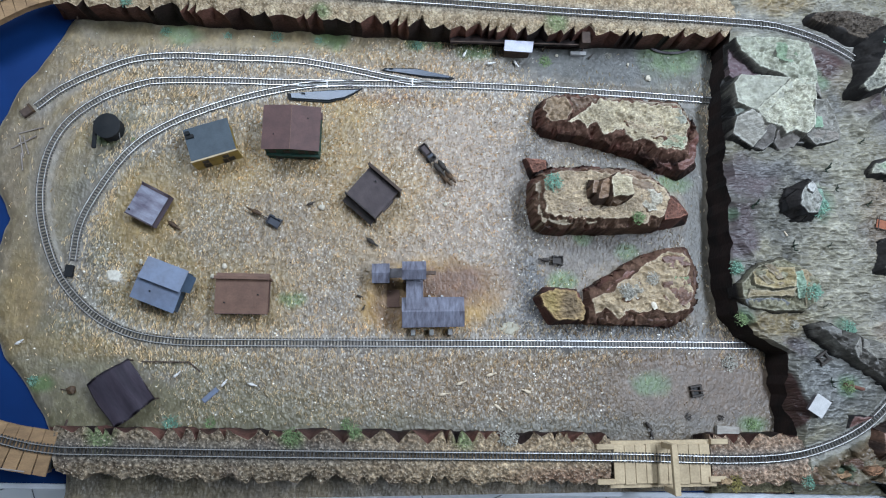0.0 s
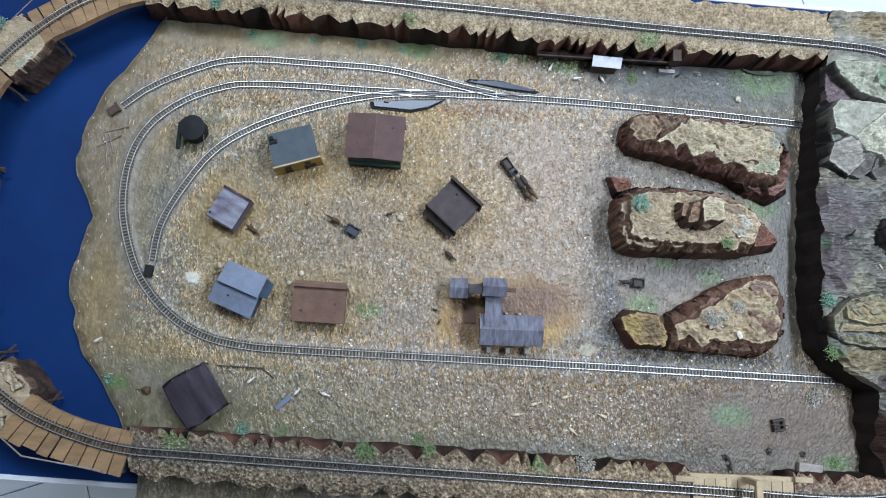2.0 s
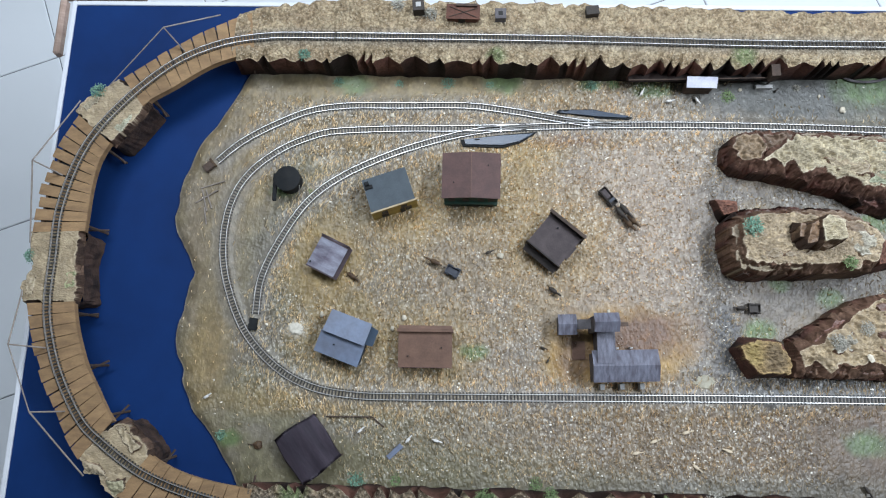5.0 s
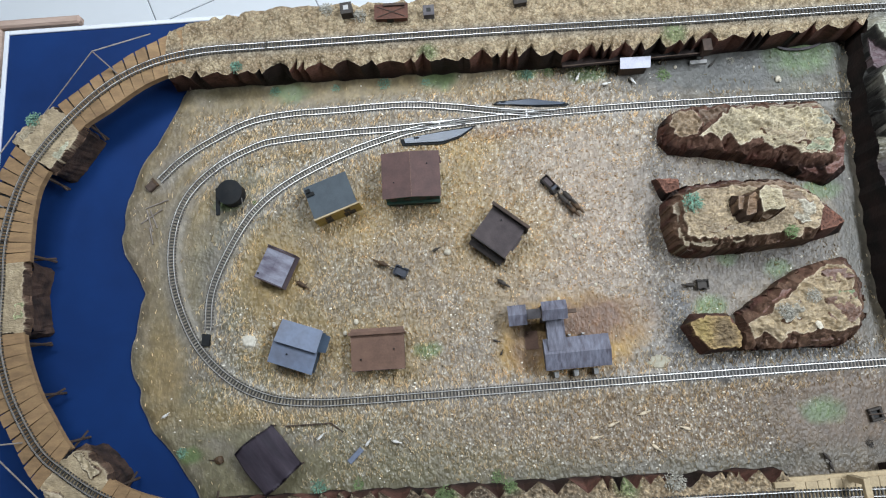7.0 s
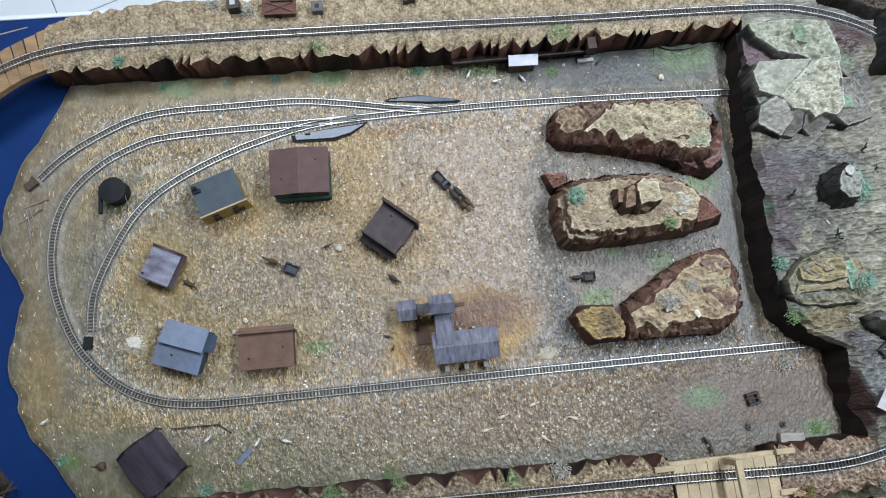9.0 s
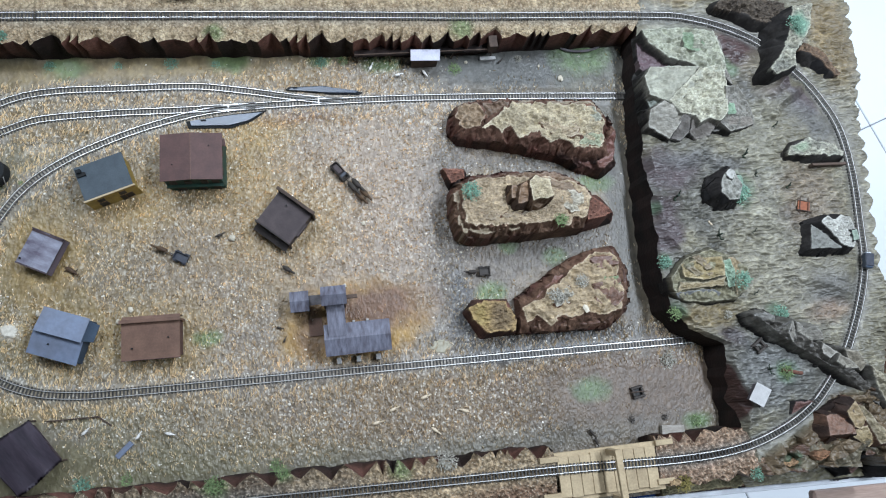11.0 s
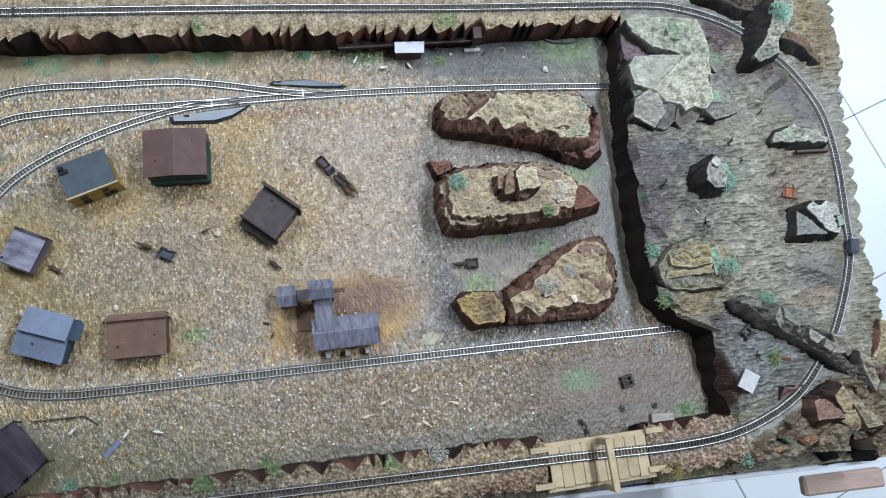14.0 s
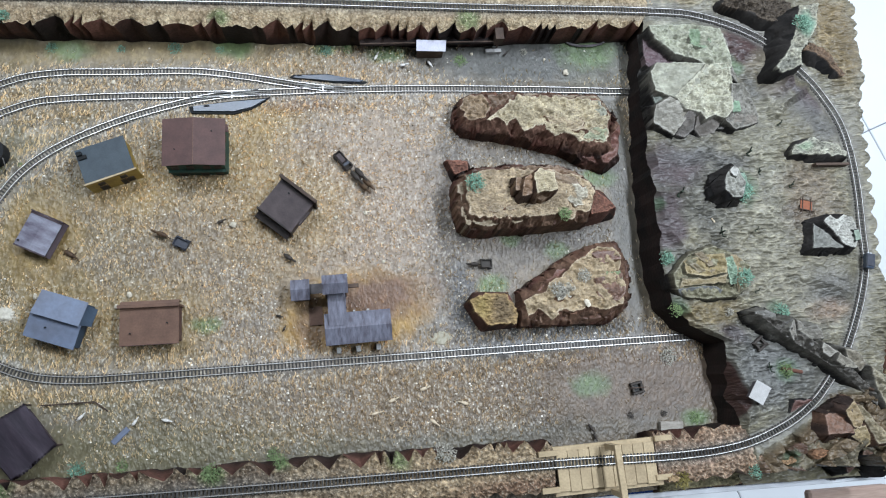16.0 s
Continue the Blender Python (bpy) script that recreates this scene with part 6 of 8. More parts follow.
SPANS = (((-0.60, 0.522), (-0.808, 0.410), (-0.592, 0.450), (-0.772, 0.362)), ((-0.872, 0.349), (-0.926, 0.152), (-0.822, 0.303), (-0.842, 0.155)),
         ((-0.924, 0.045), (-0.818, -0.186), (-0.847, 0.045), (-0.774, -0.133)), ((-0.758, -0.236), (-0.572, -0.290), (-0.714, -0.180), (-0.560, -0.227)))
for o0, o1, i0, i1 in SPANS:
    o0, o1, i0, i1 = cut(OUT, o0), cut(OUT, o1), cut(IN, i0), cut(IN, i1)
    outer = lambda f: along(OUT, o0 + (o1 - o0) * f)
    inner = lambda f: along(IN, i0 + (i1 - i0) * f)
    ob = thing("trestle_bridge", "curved brown plank trestle carrying the track over the water", "bridge", group="trestle spans")
    length = np.linalg.norm(np.diff(OUT, axis=0), axis=1).sum() * (o1 - o0)
    n = max(3, int(round(length / 0.0215)))
    for i in range(n):
        a, g = i / n, 1 / n
        slot = random.choice([0.035, 0.06, 0.08, 0.12])
        po0, po1 = outer(a + g * slot), outer(a + g - g * slot)
        pi0, pi1 = inner(a + g * 0.012), inner(a + g - g * 0.012)
        d = (po0 - pi0) / np.linalg.norm(po0 - pi0)
        ext = random.uniform(-0.0025, 0.0025)
        po0, po1 = po0 + d * ext, po1 + d * ext
        z = DECK_Z + random.uniform(-0.0005, 0.0002)
        part("plank", prism(bmesh.new(), [tuple(pi0), tuple(pi1), tuple(po1), tuple(po0)], z - 0.003, z), M_PLANK, ob)
    fs = np.linspace(0, 1, max(6, n))
    # two girders, and a black strip added as shade behind the plank gaps
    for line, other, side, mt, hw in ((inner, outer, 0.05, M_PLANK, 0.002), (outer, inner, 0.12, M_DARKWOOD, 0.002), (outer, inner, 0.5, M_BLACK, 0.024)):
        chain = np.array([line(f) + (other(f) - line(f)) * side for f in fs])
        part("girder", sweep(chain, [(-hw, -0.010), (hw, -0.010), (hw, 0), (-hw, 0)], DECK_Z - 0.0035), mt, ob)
    for f in np.linspace(0.08, 0.92, max(2, int(n / 4))):
        pi, po = inner(f), outer(f)
        d = (po - pi) / np.linalg.norm(po - pi)
        bm = bmesh.new()
        top, foot = pi + d * 0.008, pi + d * 0.002
        bar(bm, (*top, DECK_Z - 0.013), (*foot, -0.012), 0.0022, 5)
        bar(bm, (*(po - d * 0.008), DECK_Z - 0.013), (*(po - d * 0.002), -0.012), 0.0022, 5)
        bar(bm, (*(pi - d * 0.012), 0.012), (*(po - d * 0.004), 0.012), 0.0018, 5)
        part("bent", bm, M_DARKWOOD, ob, "dark wooden trestle leg")

M_FOOT = mat("dark_brown_rock", (0.085, 0.05, 0.036), (0.022, 0.015, 0.012), 0.8, 45, 0.0015, 220)
hill_pts = ([(-0.877, 0.358), (-0.864, 0.373), (-0.837, 0.392), (-0.814, 0.406), (-0.767, 0.368), (-0.773, 0.355), (-0.816, 0.303), (-0.848, 0.327), (-0.865, 0.342)],
            [(-0.928, 0.153), (-0.854, 0.155), (-0.855, 0.107), (-0.849, 0.065), (-0.854, 0.046), (-0.927, 0.048), (-0.934, 0.076), (-0.918, 0.096), (-0.927, 0.129)],
            [(-0.785, -0.148), (-0.758, -0.134), (-0.724, -0.166), (-0.714, -0.190), (-0.741, -0.225), (-0.758, -0.238), (-0.773, -0.228), (-0.783, -0.206), (-0.804, -0.203), (-0.817, -0.184)])
PIER_TOPS = ([([(-0.868, 0.362), (-0.845, 0.384), (-0.842, 0.374), (-0.860, 0.352)], 0.0612, 0, 0, (0.30, 0.25, 0.165), 0.002, 0.3), ([(-0.815, 0.325), (-0.79, 0.345), (-0.782, 0.355), (-0.800, 0.318)], 0.0606, 0, 0, (0.32, 0.31, 0.22), 0.002, 0.4)],
             [([(-0.865, 0.09), (-0.853, 0.092), (-0.852, 0.066), (-0.864, 0.068)], 0.0606, 0, 0, (0.30, 0.31, 0.16), 0.002, 0.3), ([(-0.926, 0.09), (-0.914, 0.085), (-0.916, 0.055), (-0.926, 0.058)], 0.0606, 0, 0, (0.41, 0.33, 0.22), 0.002, 0.3)],
             [([(-0.766, -0.142), (-0.755, -0.138), (-0.728, -0.168), (-0.738, -0.175)], 0.0640, 0.1, 0, (0.42, 0.34, 0.225), 0.004, 0.2), ([(-0.808, -0.188), (-0.786, -0.192), (-0.770, -0.214), (-0.786, -0.205), (-0.803, -0.200)], 0.0630, 0, 0.2, (0.41, 0.33, 0.22), 0.004, 0.2),
              ([(-0.770, -0.216), (-0.748, -0.214), (-0.742, -0.226), (-0.758, -0.236), (-0.770, -0.228)], 0.0625, 0.1, 0.2, (0.33, 0.30, 0.19), 0.004, 0.4)])
for k, t in enumerate(hill_pts):
    c = np.mean(t, 0)
    pier = crag("rock_pier", "tan plaster rock pier rising from the blue water", grow(t, 0.006), 0.044,
                [(grow(t, 0.002), 0.0600, 0, 0, (0.37, 0.29, 0.185), 0.0008, 0.15)] + PIER_TOPS[k], 50 + k, ((0.16, 0.10, 0.07), (0.05, 0.03, 0.022)), steep=4, step=0.001, category="rock pier", ragged=1.5)
    ring = smooth([tuple(c + (np.array(p) - c) * 1.07) for p in t], 0.005, closed=True)[:-1]
    bm, rows = bmesh.new(), []
    for z, f in ((-0.012, 0.97), (0.008, 0.95), (0.026, 0.98), (0.046, 1.0)):
        rows.append([bm.verts.new((*(c + (p - c) * (f + random.uniform(-0.035, 0.02))), z + random.uniform(-0.004, 0.004) * (0 < z < 0.04))) for p in ring])
    for a, b in zip(rows[:-1], rows[1:]):
        for q in range(len(ring)):
            bm.faces.new((a[q], a[(q + 1) % len(ring)], b[(q + 1) % len(ring)], b[q]))
    bmesh.ops.recalc_face_normals(bm, faces=bm.faces)
    part("foot", bm, M_FOOT, pier, "dark brown broken foot of the pier")

wires = thing("guy_rope", "thin grey rods and lines braced outside the trestle", "guy rope")
for a, b, r in (((-0.652, 0.518, 0.062), (-0.728, 0.476, 0.10), 0.0011), ((-0.728, 0.476, 0.10), (-0.826, 0.397, 0.062), 0.0009), ((-0.728, 0.476, 0.10), (-0.708, 0.455, 0.0605), 0.0012),
                ((-0.872, 0.371, 0.062), (-0.914, 0.258, 0.10), 0.0011), ((-0.914, 0.258, 0.10), (-0.927, 0.137, 0.062), 0.0012), ((-0.914, 0.258, 0.10), (-0.888, 0.246, 0.0605), 0.0013),
                ((-0.930, 0.063, 0.062), (-0.917, -0.022, 0.10), 0.0012), ((-0.917, -0.022, 0.10), (-0.874, -0.118, 0.10), 0.0009), ((-0.917, -0.022, 0.10), (-0.885, -0.025, 0.0605), 0.0013),
                ((-0.874, -0.118, 0.10), (-0.807, -0.209, 0.062), 0.0012), ((-0.874, -0.118, 0.10), (-0.845, -0.118, 0.0605), 0.0013),
                ((-0.748, -0.239, 0.066), (-0.70, -0.262, 0.09), 0.0011), ((-0.70, -0.262, 0.09), (-0.60, -0.281, 0.066), 0.0011)):
    part("rod", bar(bmesh.new(), a, b, r, 6), M_STRING, wires)

# ---------------------------------------------------------------- south plank bridge with its gate beam
br = thing("plank_bridge", "pale wooden plank bridge in the ridge under the track", "bridge")
for i in range(9):
    x = 0.2555 + i * 0.0167
    z = 0.0605 + random.uniform(-0.0004, 0)
    part("plank", box(bmesh.new(), x + 0.0003, -0.314 + random.uniform(-0.0015, 0.0015), z - 0.003, x + 0.0163, -0.256 + random.uniform(-0.0015, 0.0015), z, 0.0004), M_PALEWOOD, br)
for y, za in ((-0.2545, 0.056), (-0.3155, 0.056)):
    part("side_beam", box(bmesh.new(), 0.25, y - 0.004, za - 0.008, 0.415, y + 0.004, za), M_PALEWOOD, br)
for x0, x1, y in ((0.229, 0.257, -0.2585), (0.229, 0.256, -0.3095), (0.407, 0.434, -0.253), (0.402, 0.428, -0.308)):
    part("beam_end", box(bmesh.new(), x0, y - 0.004, 0.056, x1, y + 0.004, 0.0635, 0.0006), M_PALEWOOD, br)
for x in (0.262, 0.40):
    for y in (-0.262, -0.308):
        part("post", box(bmesh.new(), x - 0.003, y - 0.003, -0.012, x + 0.003, y + 0.003, 0.057), M_DARKWOOD, br)
gate = thing("bridge_portal", "pale wooden portal beam standing over the bridge track", "portal")
part("cross_beam", box(bmesh.new(), -0.0045, -0.0365, 0.096, 0.0045, 0.0365, 0.104, 0.0006), M_PALEWOOD, gate)
for y in (-0.032, 0.032):
    part("post", box(bmesh.new(), -0.004, y - 0.004, 0.0605, 0.004, y + 0.004, 0.096), M_PALEWOOD, gate)
gate.matrix_basis = pose(0.3345, -0.288, 0, 0, 0, 1.5)
block("bridge_rock", 0.428, -0.312, 0.011, 0.008, 0.03, 0.035, "small brown rock at the bridge end", 61, (0.26, 0.18, 0.1), BROWN_SIDE)

# ---------------------------------------------------------------- houses
M_SLATE = mat("slate_blue_roof", (0.045, 0.062, 0.075), (0.03, 0.043, 0.055), 0.5, 60, 0.0002)
M_YELLOW = mat("ochre_yellow_wall", (0.38, 0.27, 0.07), (0.25, 0.17, 0.05), 0.7, 80)
M_DKGREEN = mat("dark_green_wall", (0.03, 0.075, 0.055), (0.02, 0.045, 0.035), 0.7, 60)
M_BROWNROOF = mat("chocolate_roof", (0.100, 0.052, 0.046), (0.070, 0.038, 0.034), 0.6, 50, 0.0002)
M_BROWNFLAT = mat("brown_roof_board", (0.16, 0.09, 0.062), (0.115, 0.064, 0.045), 0.6, 50, 0.0002)
M_SHED = mat("dark_umber_board", (0.072, 0.054, 0.054), (0.042, 0.031, 0.032), 0.6, 60, 0.0002)
M_SOOTBOARD = mat("soot_dark_board", (0.032, 0.024, 0.022), (0.016, 0.013, 0.012), 0.6, 60, 0.0002)
M_BLUEROOF = mat("faded_blue_roof", (0.165, 0.205, 0.29), (0.135, 0.15, 0.195), 0.5, 22, 0.0002)
M_BLUEWALL = mat("dark_blue_wall", (0.05, 0.075, 0.11), (0.03, 0.05, 0.08), 0.6, 60)
M_PURPLEROOF = mat("weathered_purple_roof", (0.255, 0.26, 0.31), (0.105, 0.09, 0.12), 0.6, 50, 0.0003, stretch=(0.7, 1.8, 1))
M_PURPLEWALL = mat("dark_purple_wall", (0.07, 0.05, 0.055), (0.045, 0.03, 0.035), 0.7, 60)
M_CANOPY = mat("dark_violet_sheet", (0.115, 0.093, 0.118), (0.050, 0.040, 0.055), 0.6, 26, 0.0003, stretch=(2.5, 0.5, 1))
M_GREYROOF = mat("grey_blue_tin_roof", (0.175, 0.18, 0.225), (0.075, 0.068, 0.085), 0.5, 70, 0.0003, stretch=(3, 0.8, 1))
M_GREYWALL = mat("grey_board_wall", (0.13, 0.12, 0.125), (0.08, 0.07, 0.075), 0.7, 60)
M_DARK = mat("dark_opening", (0.012, 0.011, 0.010), None, 0.5, 60)
M_CONCRETE = mat("pale_concrete", (0.48, 0.47, 0.46), (0.38, 0.37, 0.36), 0.8, 80)


def opening(ob, name, x, z, w, h, y, axis="y"):
    """A dark framed window or door on a wall."""
    bm = bmesh.new()
    if axis == "y":
        box(bm, x - w / 2, y - 0.0006, z, x + w / 2, y + 0.0006, z + h)
    else:
        box(bm, y - 0.0006, x - w / 2, z, y + 0.0006, x + w / 2, z + h)
    hole = part(name, bm, M_DARK, ob)
    fr, e = bmesh.new(), 0.0008
    for a0, b0, a1, b1 in ((-w / 2 - e, z - e, w / 2 + e, z), (-w / 2 - e, z + h, w / 2 + e, z + h + e), (-w / 2 - e, z, -w / 2, z + h), (w / 2, z, w / 2 + e, z + h)):
        if axis == "y":
            box(fr, x + a0, y - 0.0009, b0, x + a1, y + 0.0009, b1)
        else:
            box(fr, y - 0.0009, x + a0, b0, y + 0.0009, x + a1, b1)
    part("frame", fr, M_DARKWOOD, hole)
    return hole


def slope(bm, corners, t=0.0012):
    """A thin roof sheet over four corners given in order."""
    lo, hi = [bm.verts.new((x, y, z)) for x, y, z in corners], [bm.verts.new((x, y, z + t)) for x, y, z in corners]
    bm.faces.new(hi), bm.faces.new(lo[::-1])
    for i in range(4):
        j = (i + 1) % 4
        bm.faces.new((lo[i], lo[j], hi[j], hi[i]))
    bmesh.ops.recalc_face_normals(bm, faces=bm.faces)
    return bm


def gable_body(w, d, h, r, along_x):
    """Walls with pointed gables: w and d are the plan, h the eaves, r the ridge."""
    bm = bmesh.new()
    if along_x:
        prof = [(-d / 2, 0), (d / 2, 0), (d / 2, h), (0, r), (-d / 2, h)]
        ends = [[bm.verts.new((x, a, b)) for a, b in prof] for x in (-w / 2, w / 2)]
    else:
        prof = [(-w / 2, 0), (w / 2, 0), (w / 2, h), (0, r), (-w / 2, h)]
        ends = [[bm.verts.new((a, y, b)) for a, b in prof] for y in (-d / 2, d / 2)]
    bm.faces.new(ends[0]), bm.faces.new(ends[1][::-1])
    for i in range(5):
        j = (i + 1) % 5
        bm.faces.new((ends[0][i], ends[0][j], ends[1][j], ends[1][i]))
    bmesh.ops.recalc_face_normals(bm, faces=bm.faces)
    return bm


def gable_roof(ob, w, d, h, r, along_x, material, eave=0.003, m=None, t=0.0012):
    half = (d if along_x else w) / 2
    k = (r - h) / half
    e = half + eave
    zl, g = h - k * eave + 0.0004, (w if along_x else d) / 2 + eave * 0.8
    for s in (-1, 1):
        if along_x:
            c = [(-g, 0, r + 0.0004), (g, 0, r + 0.0004), (g, s * e, zl), (-g, s * e, zl)]
        else:
            c = [(0, -g, r + 0.0004), (0, g, r + 0.0004), (s * e, g, zl), (s * e, -g, zl)]
        if m is not None:
            c = [tuple(m @ Vector(q)) for q in c]
        part("roof_slope", slope(bmesh.new(), c, t), material, ob)


def pipe(ob, x, y, z, r=0.0011, h=0.004, name="stove_pipe"):
    bm = bmesh.new()
    bmesh.ops.create_cone(bm, cap_ends=True, segments=8, radius1=r, radius2=r, depth=h, matrix=Matrix.Translation((x, y, z + h / 2)))
    part(name, bm, M_BLACK, ob, "small dark stove pipe")


# tall brown-roofed house
hs = thing("saloon_house", "tall dark green house with a chocolate brown gable roof", "house", pose(-0.2425, 0.239, -0.001, 0, 0, -1.5))
part("wall", gable_body(0.084, 0.068, 0.055, 0.061, False), M_DKGREEN, hs)
gable_roof(hs, 0.084, 0.068, 0.055, 0.061, False, M_BROWNROOF, eave=0.0035)
part("ridge_cap", box(bmesh.new(), -0.0004, -0.037, 0.0618, 0.0004, 0.037, 0.0630), M_BROWNFLAT, hs, "thin brown ridge strip")
part("porch_beam", box(bmesh.new(), -0.042, -0.0385, 0.026, 0.042, -0.034, 0.029), M_DKGREEN, hs)
for x in (-0.030, -0.008, 0.016, 0.032):
    opening(hs, "window", x, 0.034, 0.008, 0.012, -0.0343)
for x in (-0.024, 0.008, 0.03):
    opening(hs, "door" if x == 0.008 else "window", x, 0.002, 0.009, 0.019, -0.0343)
for y in (-0.018, 0.012):
    opening(hs, "window", y, 0.034, 0.008, 0.012, 0.0423, "x")
pipe(hs, -0.027, -0.012, 0.0575, 0.001, 0.003)
pipe(hs, 0.026, 0.016, 0.0575, 0.001, 0.003)
bm = bmesh.new()
slope(bm, [(0.042, 0.022, 0.04), (0.0475, 0.022, 0.036), (0.0460, 0.034, 0.038), (0.042, 0.034, 0.041)])
part("side_awning", bm, M_BROWNROOF, hs, "brown awning on the side wall")

# yellow house with a slate roof
hs = thing("yellow_house", "ochre yellow house with a dark slate blue roof", "house", pose(-0.3735, 0.222, -0.001, 0, 0, 18))
part("wall", box(bmesh.new(), -0.034, -0.026, 0, 0.034, 0.026, 0.036), M_YELLOW, hs)
part("roof", slope(bmesh.new(), [(-0.036, -0.0275, 0.0405), (0.036, -0.0275, 0.0405), (0.036, 0.029, 0.037), (-0.036, 0.029, 0.037)], 0.0016), M_SLATE, hs, "dark slate blue sheet roof")
part("false_front", box(bmesh.new(), -0.037, -0.0295, 0, 0.038, -0.0275, 0.0435), M_YELLOW, hs, "ochre yellow board front")
part("cornice", box(bmesh.new(), -0.0375, -0.030, 0.0425, 0.0385, -0.0275, 0.044), M_PALEWOOD, hs, "pale top moulding")
part("chimney", box(bmesh.new(), -0.0335, 0.0165, 0.037, -0.0265, 0.0225, 0.046, 0.0005), M_BLACK, hs, "small black chimney")
part("chimney_base", box(bmesh.new(), -0.0345, 0.011, 0.037, -0.022, 0.017, 0.0425, 0.0005), M_BLACK, hs)
for x, w, z, h in ((-0.017, 0.010, 0.006, 0.014), (0.012, 0.006, 0.001, 0.019), (0.022, 0.009, 0.006, 0.014), (-0.016, 0.008, 0.026, 0.009), (0.016, 0.008, 0.026, 0.009)):
    opening(hs, "window", x, z, w, h, -0.0298)

# shed with a tall front
hs = thing("false_front_shed", "dark umber shed with a tall board front and low porch", "shed", pose(-0.113, 0.1415, -0.001, 0, 0, -41))
part("wall", box(bmesh.new(), -0.029, -0.026, 0, 0.029, 0.026, 0.028), M_SHED, hs)
part("roof", slope(bmesh.new(), [(-0.031, -0.0285, 0.0285), (0.031, -0.0285, 0.0285), (0.031, 0.028, 0.033), (-0.031, 0.028, 0.033)], 0.0014), M_SHED, hs)
part("false_front", box(bmesh.new(), -0.033, 0.0275, 0, 0.034, 0.0305, 0.045), M_SOOTBOARD, hs, "tall dark board front")
part("front_cap", box(bmesh.new(), -0.0345, 0.0265, 0.045, 0.0355, 0.0315, 0.0468), M_DARKWOOD, hs)
part("rear_parapet", box(bmesh.new(), -0.033, -0.0305, 0, 0.033, -0.0285, 0.0345), M_SOOTBOARD, hs)
part("porch_roof", slope(bmesh.new(), [(-0.030, -0.041, 0.0165), (0.031, -0.041, 0.0165), (0.031, -0.0305, 0.020), (-0.030, -0.0305, 0.020)], 0.0013), M_SOOTBOARD, hs)
for x in (-0.028, -0.009, 0.010, 0.029):
    part("porch_post", box(bmesh.new(), x - 0.0007, -0.0405, 0, x + 0.0007, -0.039, 0.0165), M_DARKWOOD, hs)
for x in (-0.018, 0.004, 0.02):
    opening(hs, "door" if x == 0.004 else "window", x, 0.003, 0.008, 0.012, -0.0308)
part("eave_step", box(bmesh.new(), 0.029, -0.012, 0.02, 0.034, 0.012, 0.029), M_SHED, hs)
pipe(hs, -0.008, 0.016, 0.0335, 0.0013, 0.004)

# flat brown house
hs = thing("flat_roof_house", "brown house with a flat board roof and low front wall", "house", pose(-0.315, -0.0255, -0.001, 0, 0, -1.0))
part("wall", box(bmesh.new(), -0.039, -0.024, 0, 0.039, 0.026, 0.026), M_BROWNROOF, hs)
part("roof", slope(bmesh.new(), [(-0.041, -0.0285, 0.0262), (0.041, -0.0285, 0.0262), (0.041, 0.0255, 0.0275), (-0.041, 0.0255, 0.0275)], 0.0014), M_BROWNFLAT, hs)
part("parapet", box(bmesh.new(), -0.042, 0.0255, 0, 0.042, 0.0285, 0.034), M_BROWNFLAT, hs)
part("parapet_cap", box(bmesh.new(), -0.043, 0.0245, 0.034, 0.043, 0.0295, 0.0353), M_BROWNFLAT, hs)
part("porch_roof", slope(bmesh.new(), [(-0.041, 0.0285, 0.027), (0.041, 0.0285, 0.027), (0.041, 0.035, 0.025), (-0.041, 0.035, 0.025)], 0.001), M_BROWNFLAT, hs)
for x in (-0.038, 0.0, 0.038):
    part("porch_post", box(bmesh.new(), x - 0.0007, 0.0335, 0, x + 0.0007, 0.035, 0.0252), M_DARKWOOD, hs)
part("eave_board", box(bmesh.new(), -0.041, -0.0292, 0.0245, 0.041, -0.0284, 0.0278), M_BROWNROOF, hs)
for x in (-0.02, 0.02):
    opening(hs, "window", x, 0.008, 0.009, 0.012, -0.0243)
pipe(hs, -0.026, -0.012, 0.0275)
pipe(hs, 0.025, 0.001, 0.0275)

# blue house in two heights
hs = thing("blue_house", "faded blue tin roofed house in two roof heights", "house", pose(-0.438, -0.0075, -0.001, 0, 0, -21))
part("wall", box(bmesh.new(), -0.031, -0.001, 0, 0.031, 0.030, 0.036), M_BLUEWALL, hs)
part("upper_roof", slope(bmesh.new(), [(-0.034, -0.003, 0.0405), (0.0345, -0.003, 0.0405), (0.0335, 0.0325, 0.036), (-0.033, 0.0325, 0.036)], 0.0014), M_BLUEROOF, hs)
part("lean_to_wall", box(bmesh.new(), -0.034, -0.033, 0, 0.032, -0.001, 0.024), M_BLUEWALL, hs)
part("lean_to_roof", slope(bmesh.new(), [(-0.038, -0.036, 0.0255), (0.0345, -0.0365, 0.0255), (0.0345, -0.001, 0.033), (-0.037, -0.001, 0.033)], 0.0014), M_BLUEROOF, hs)
part("side_lean_to", slope(bmesh.new(), [(0.031, -0.001, 0.030), (0.044, 0.001, 0.021), (0.044, 0.027, 0.021), (0.031, 0.029, 0.030)], 0.0013), M_BLUEWALL, hs)
for x in (-0.018, 0.012):
    opening(hs, "window", x, 0.006, 0.008, 0.012, -0.0333)
pipe(hs, -0.011, -0.017, 0.029, 0.0013)

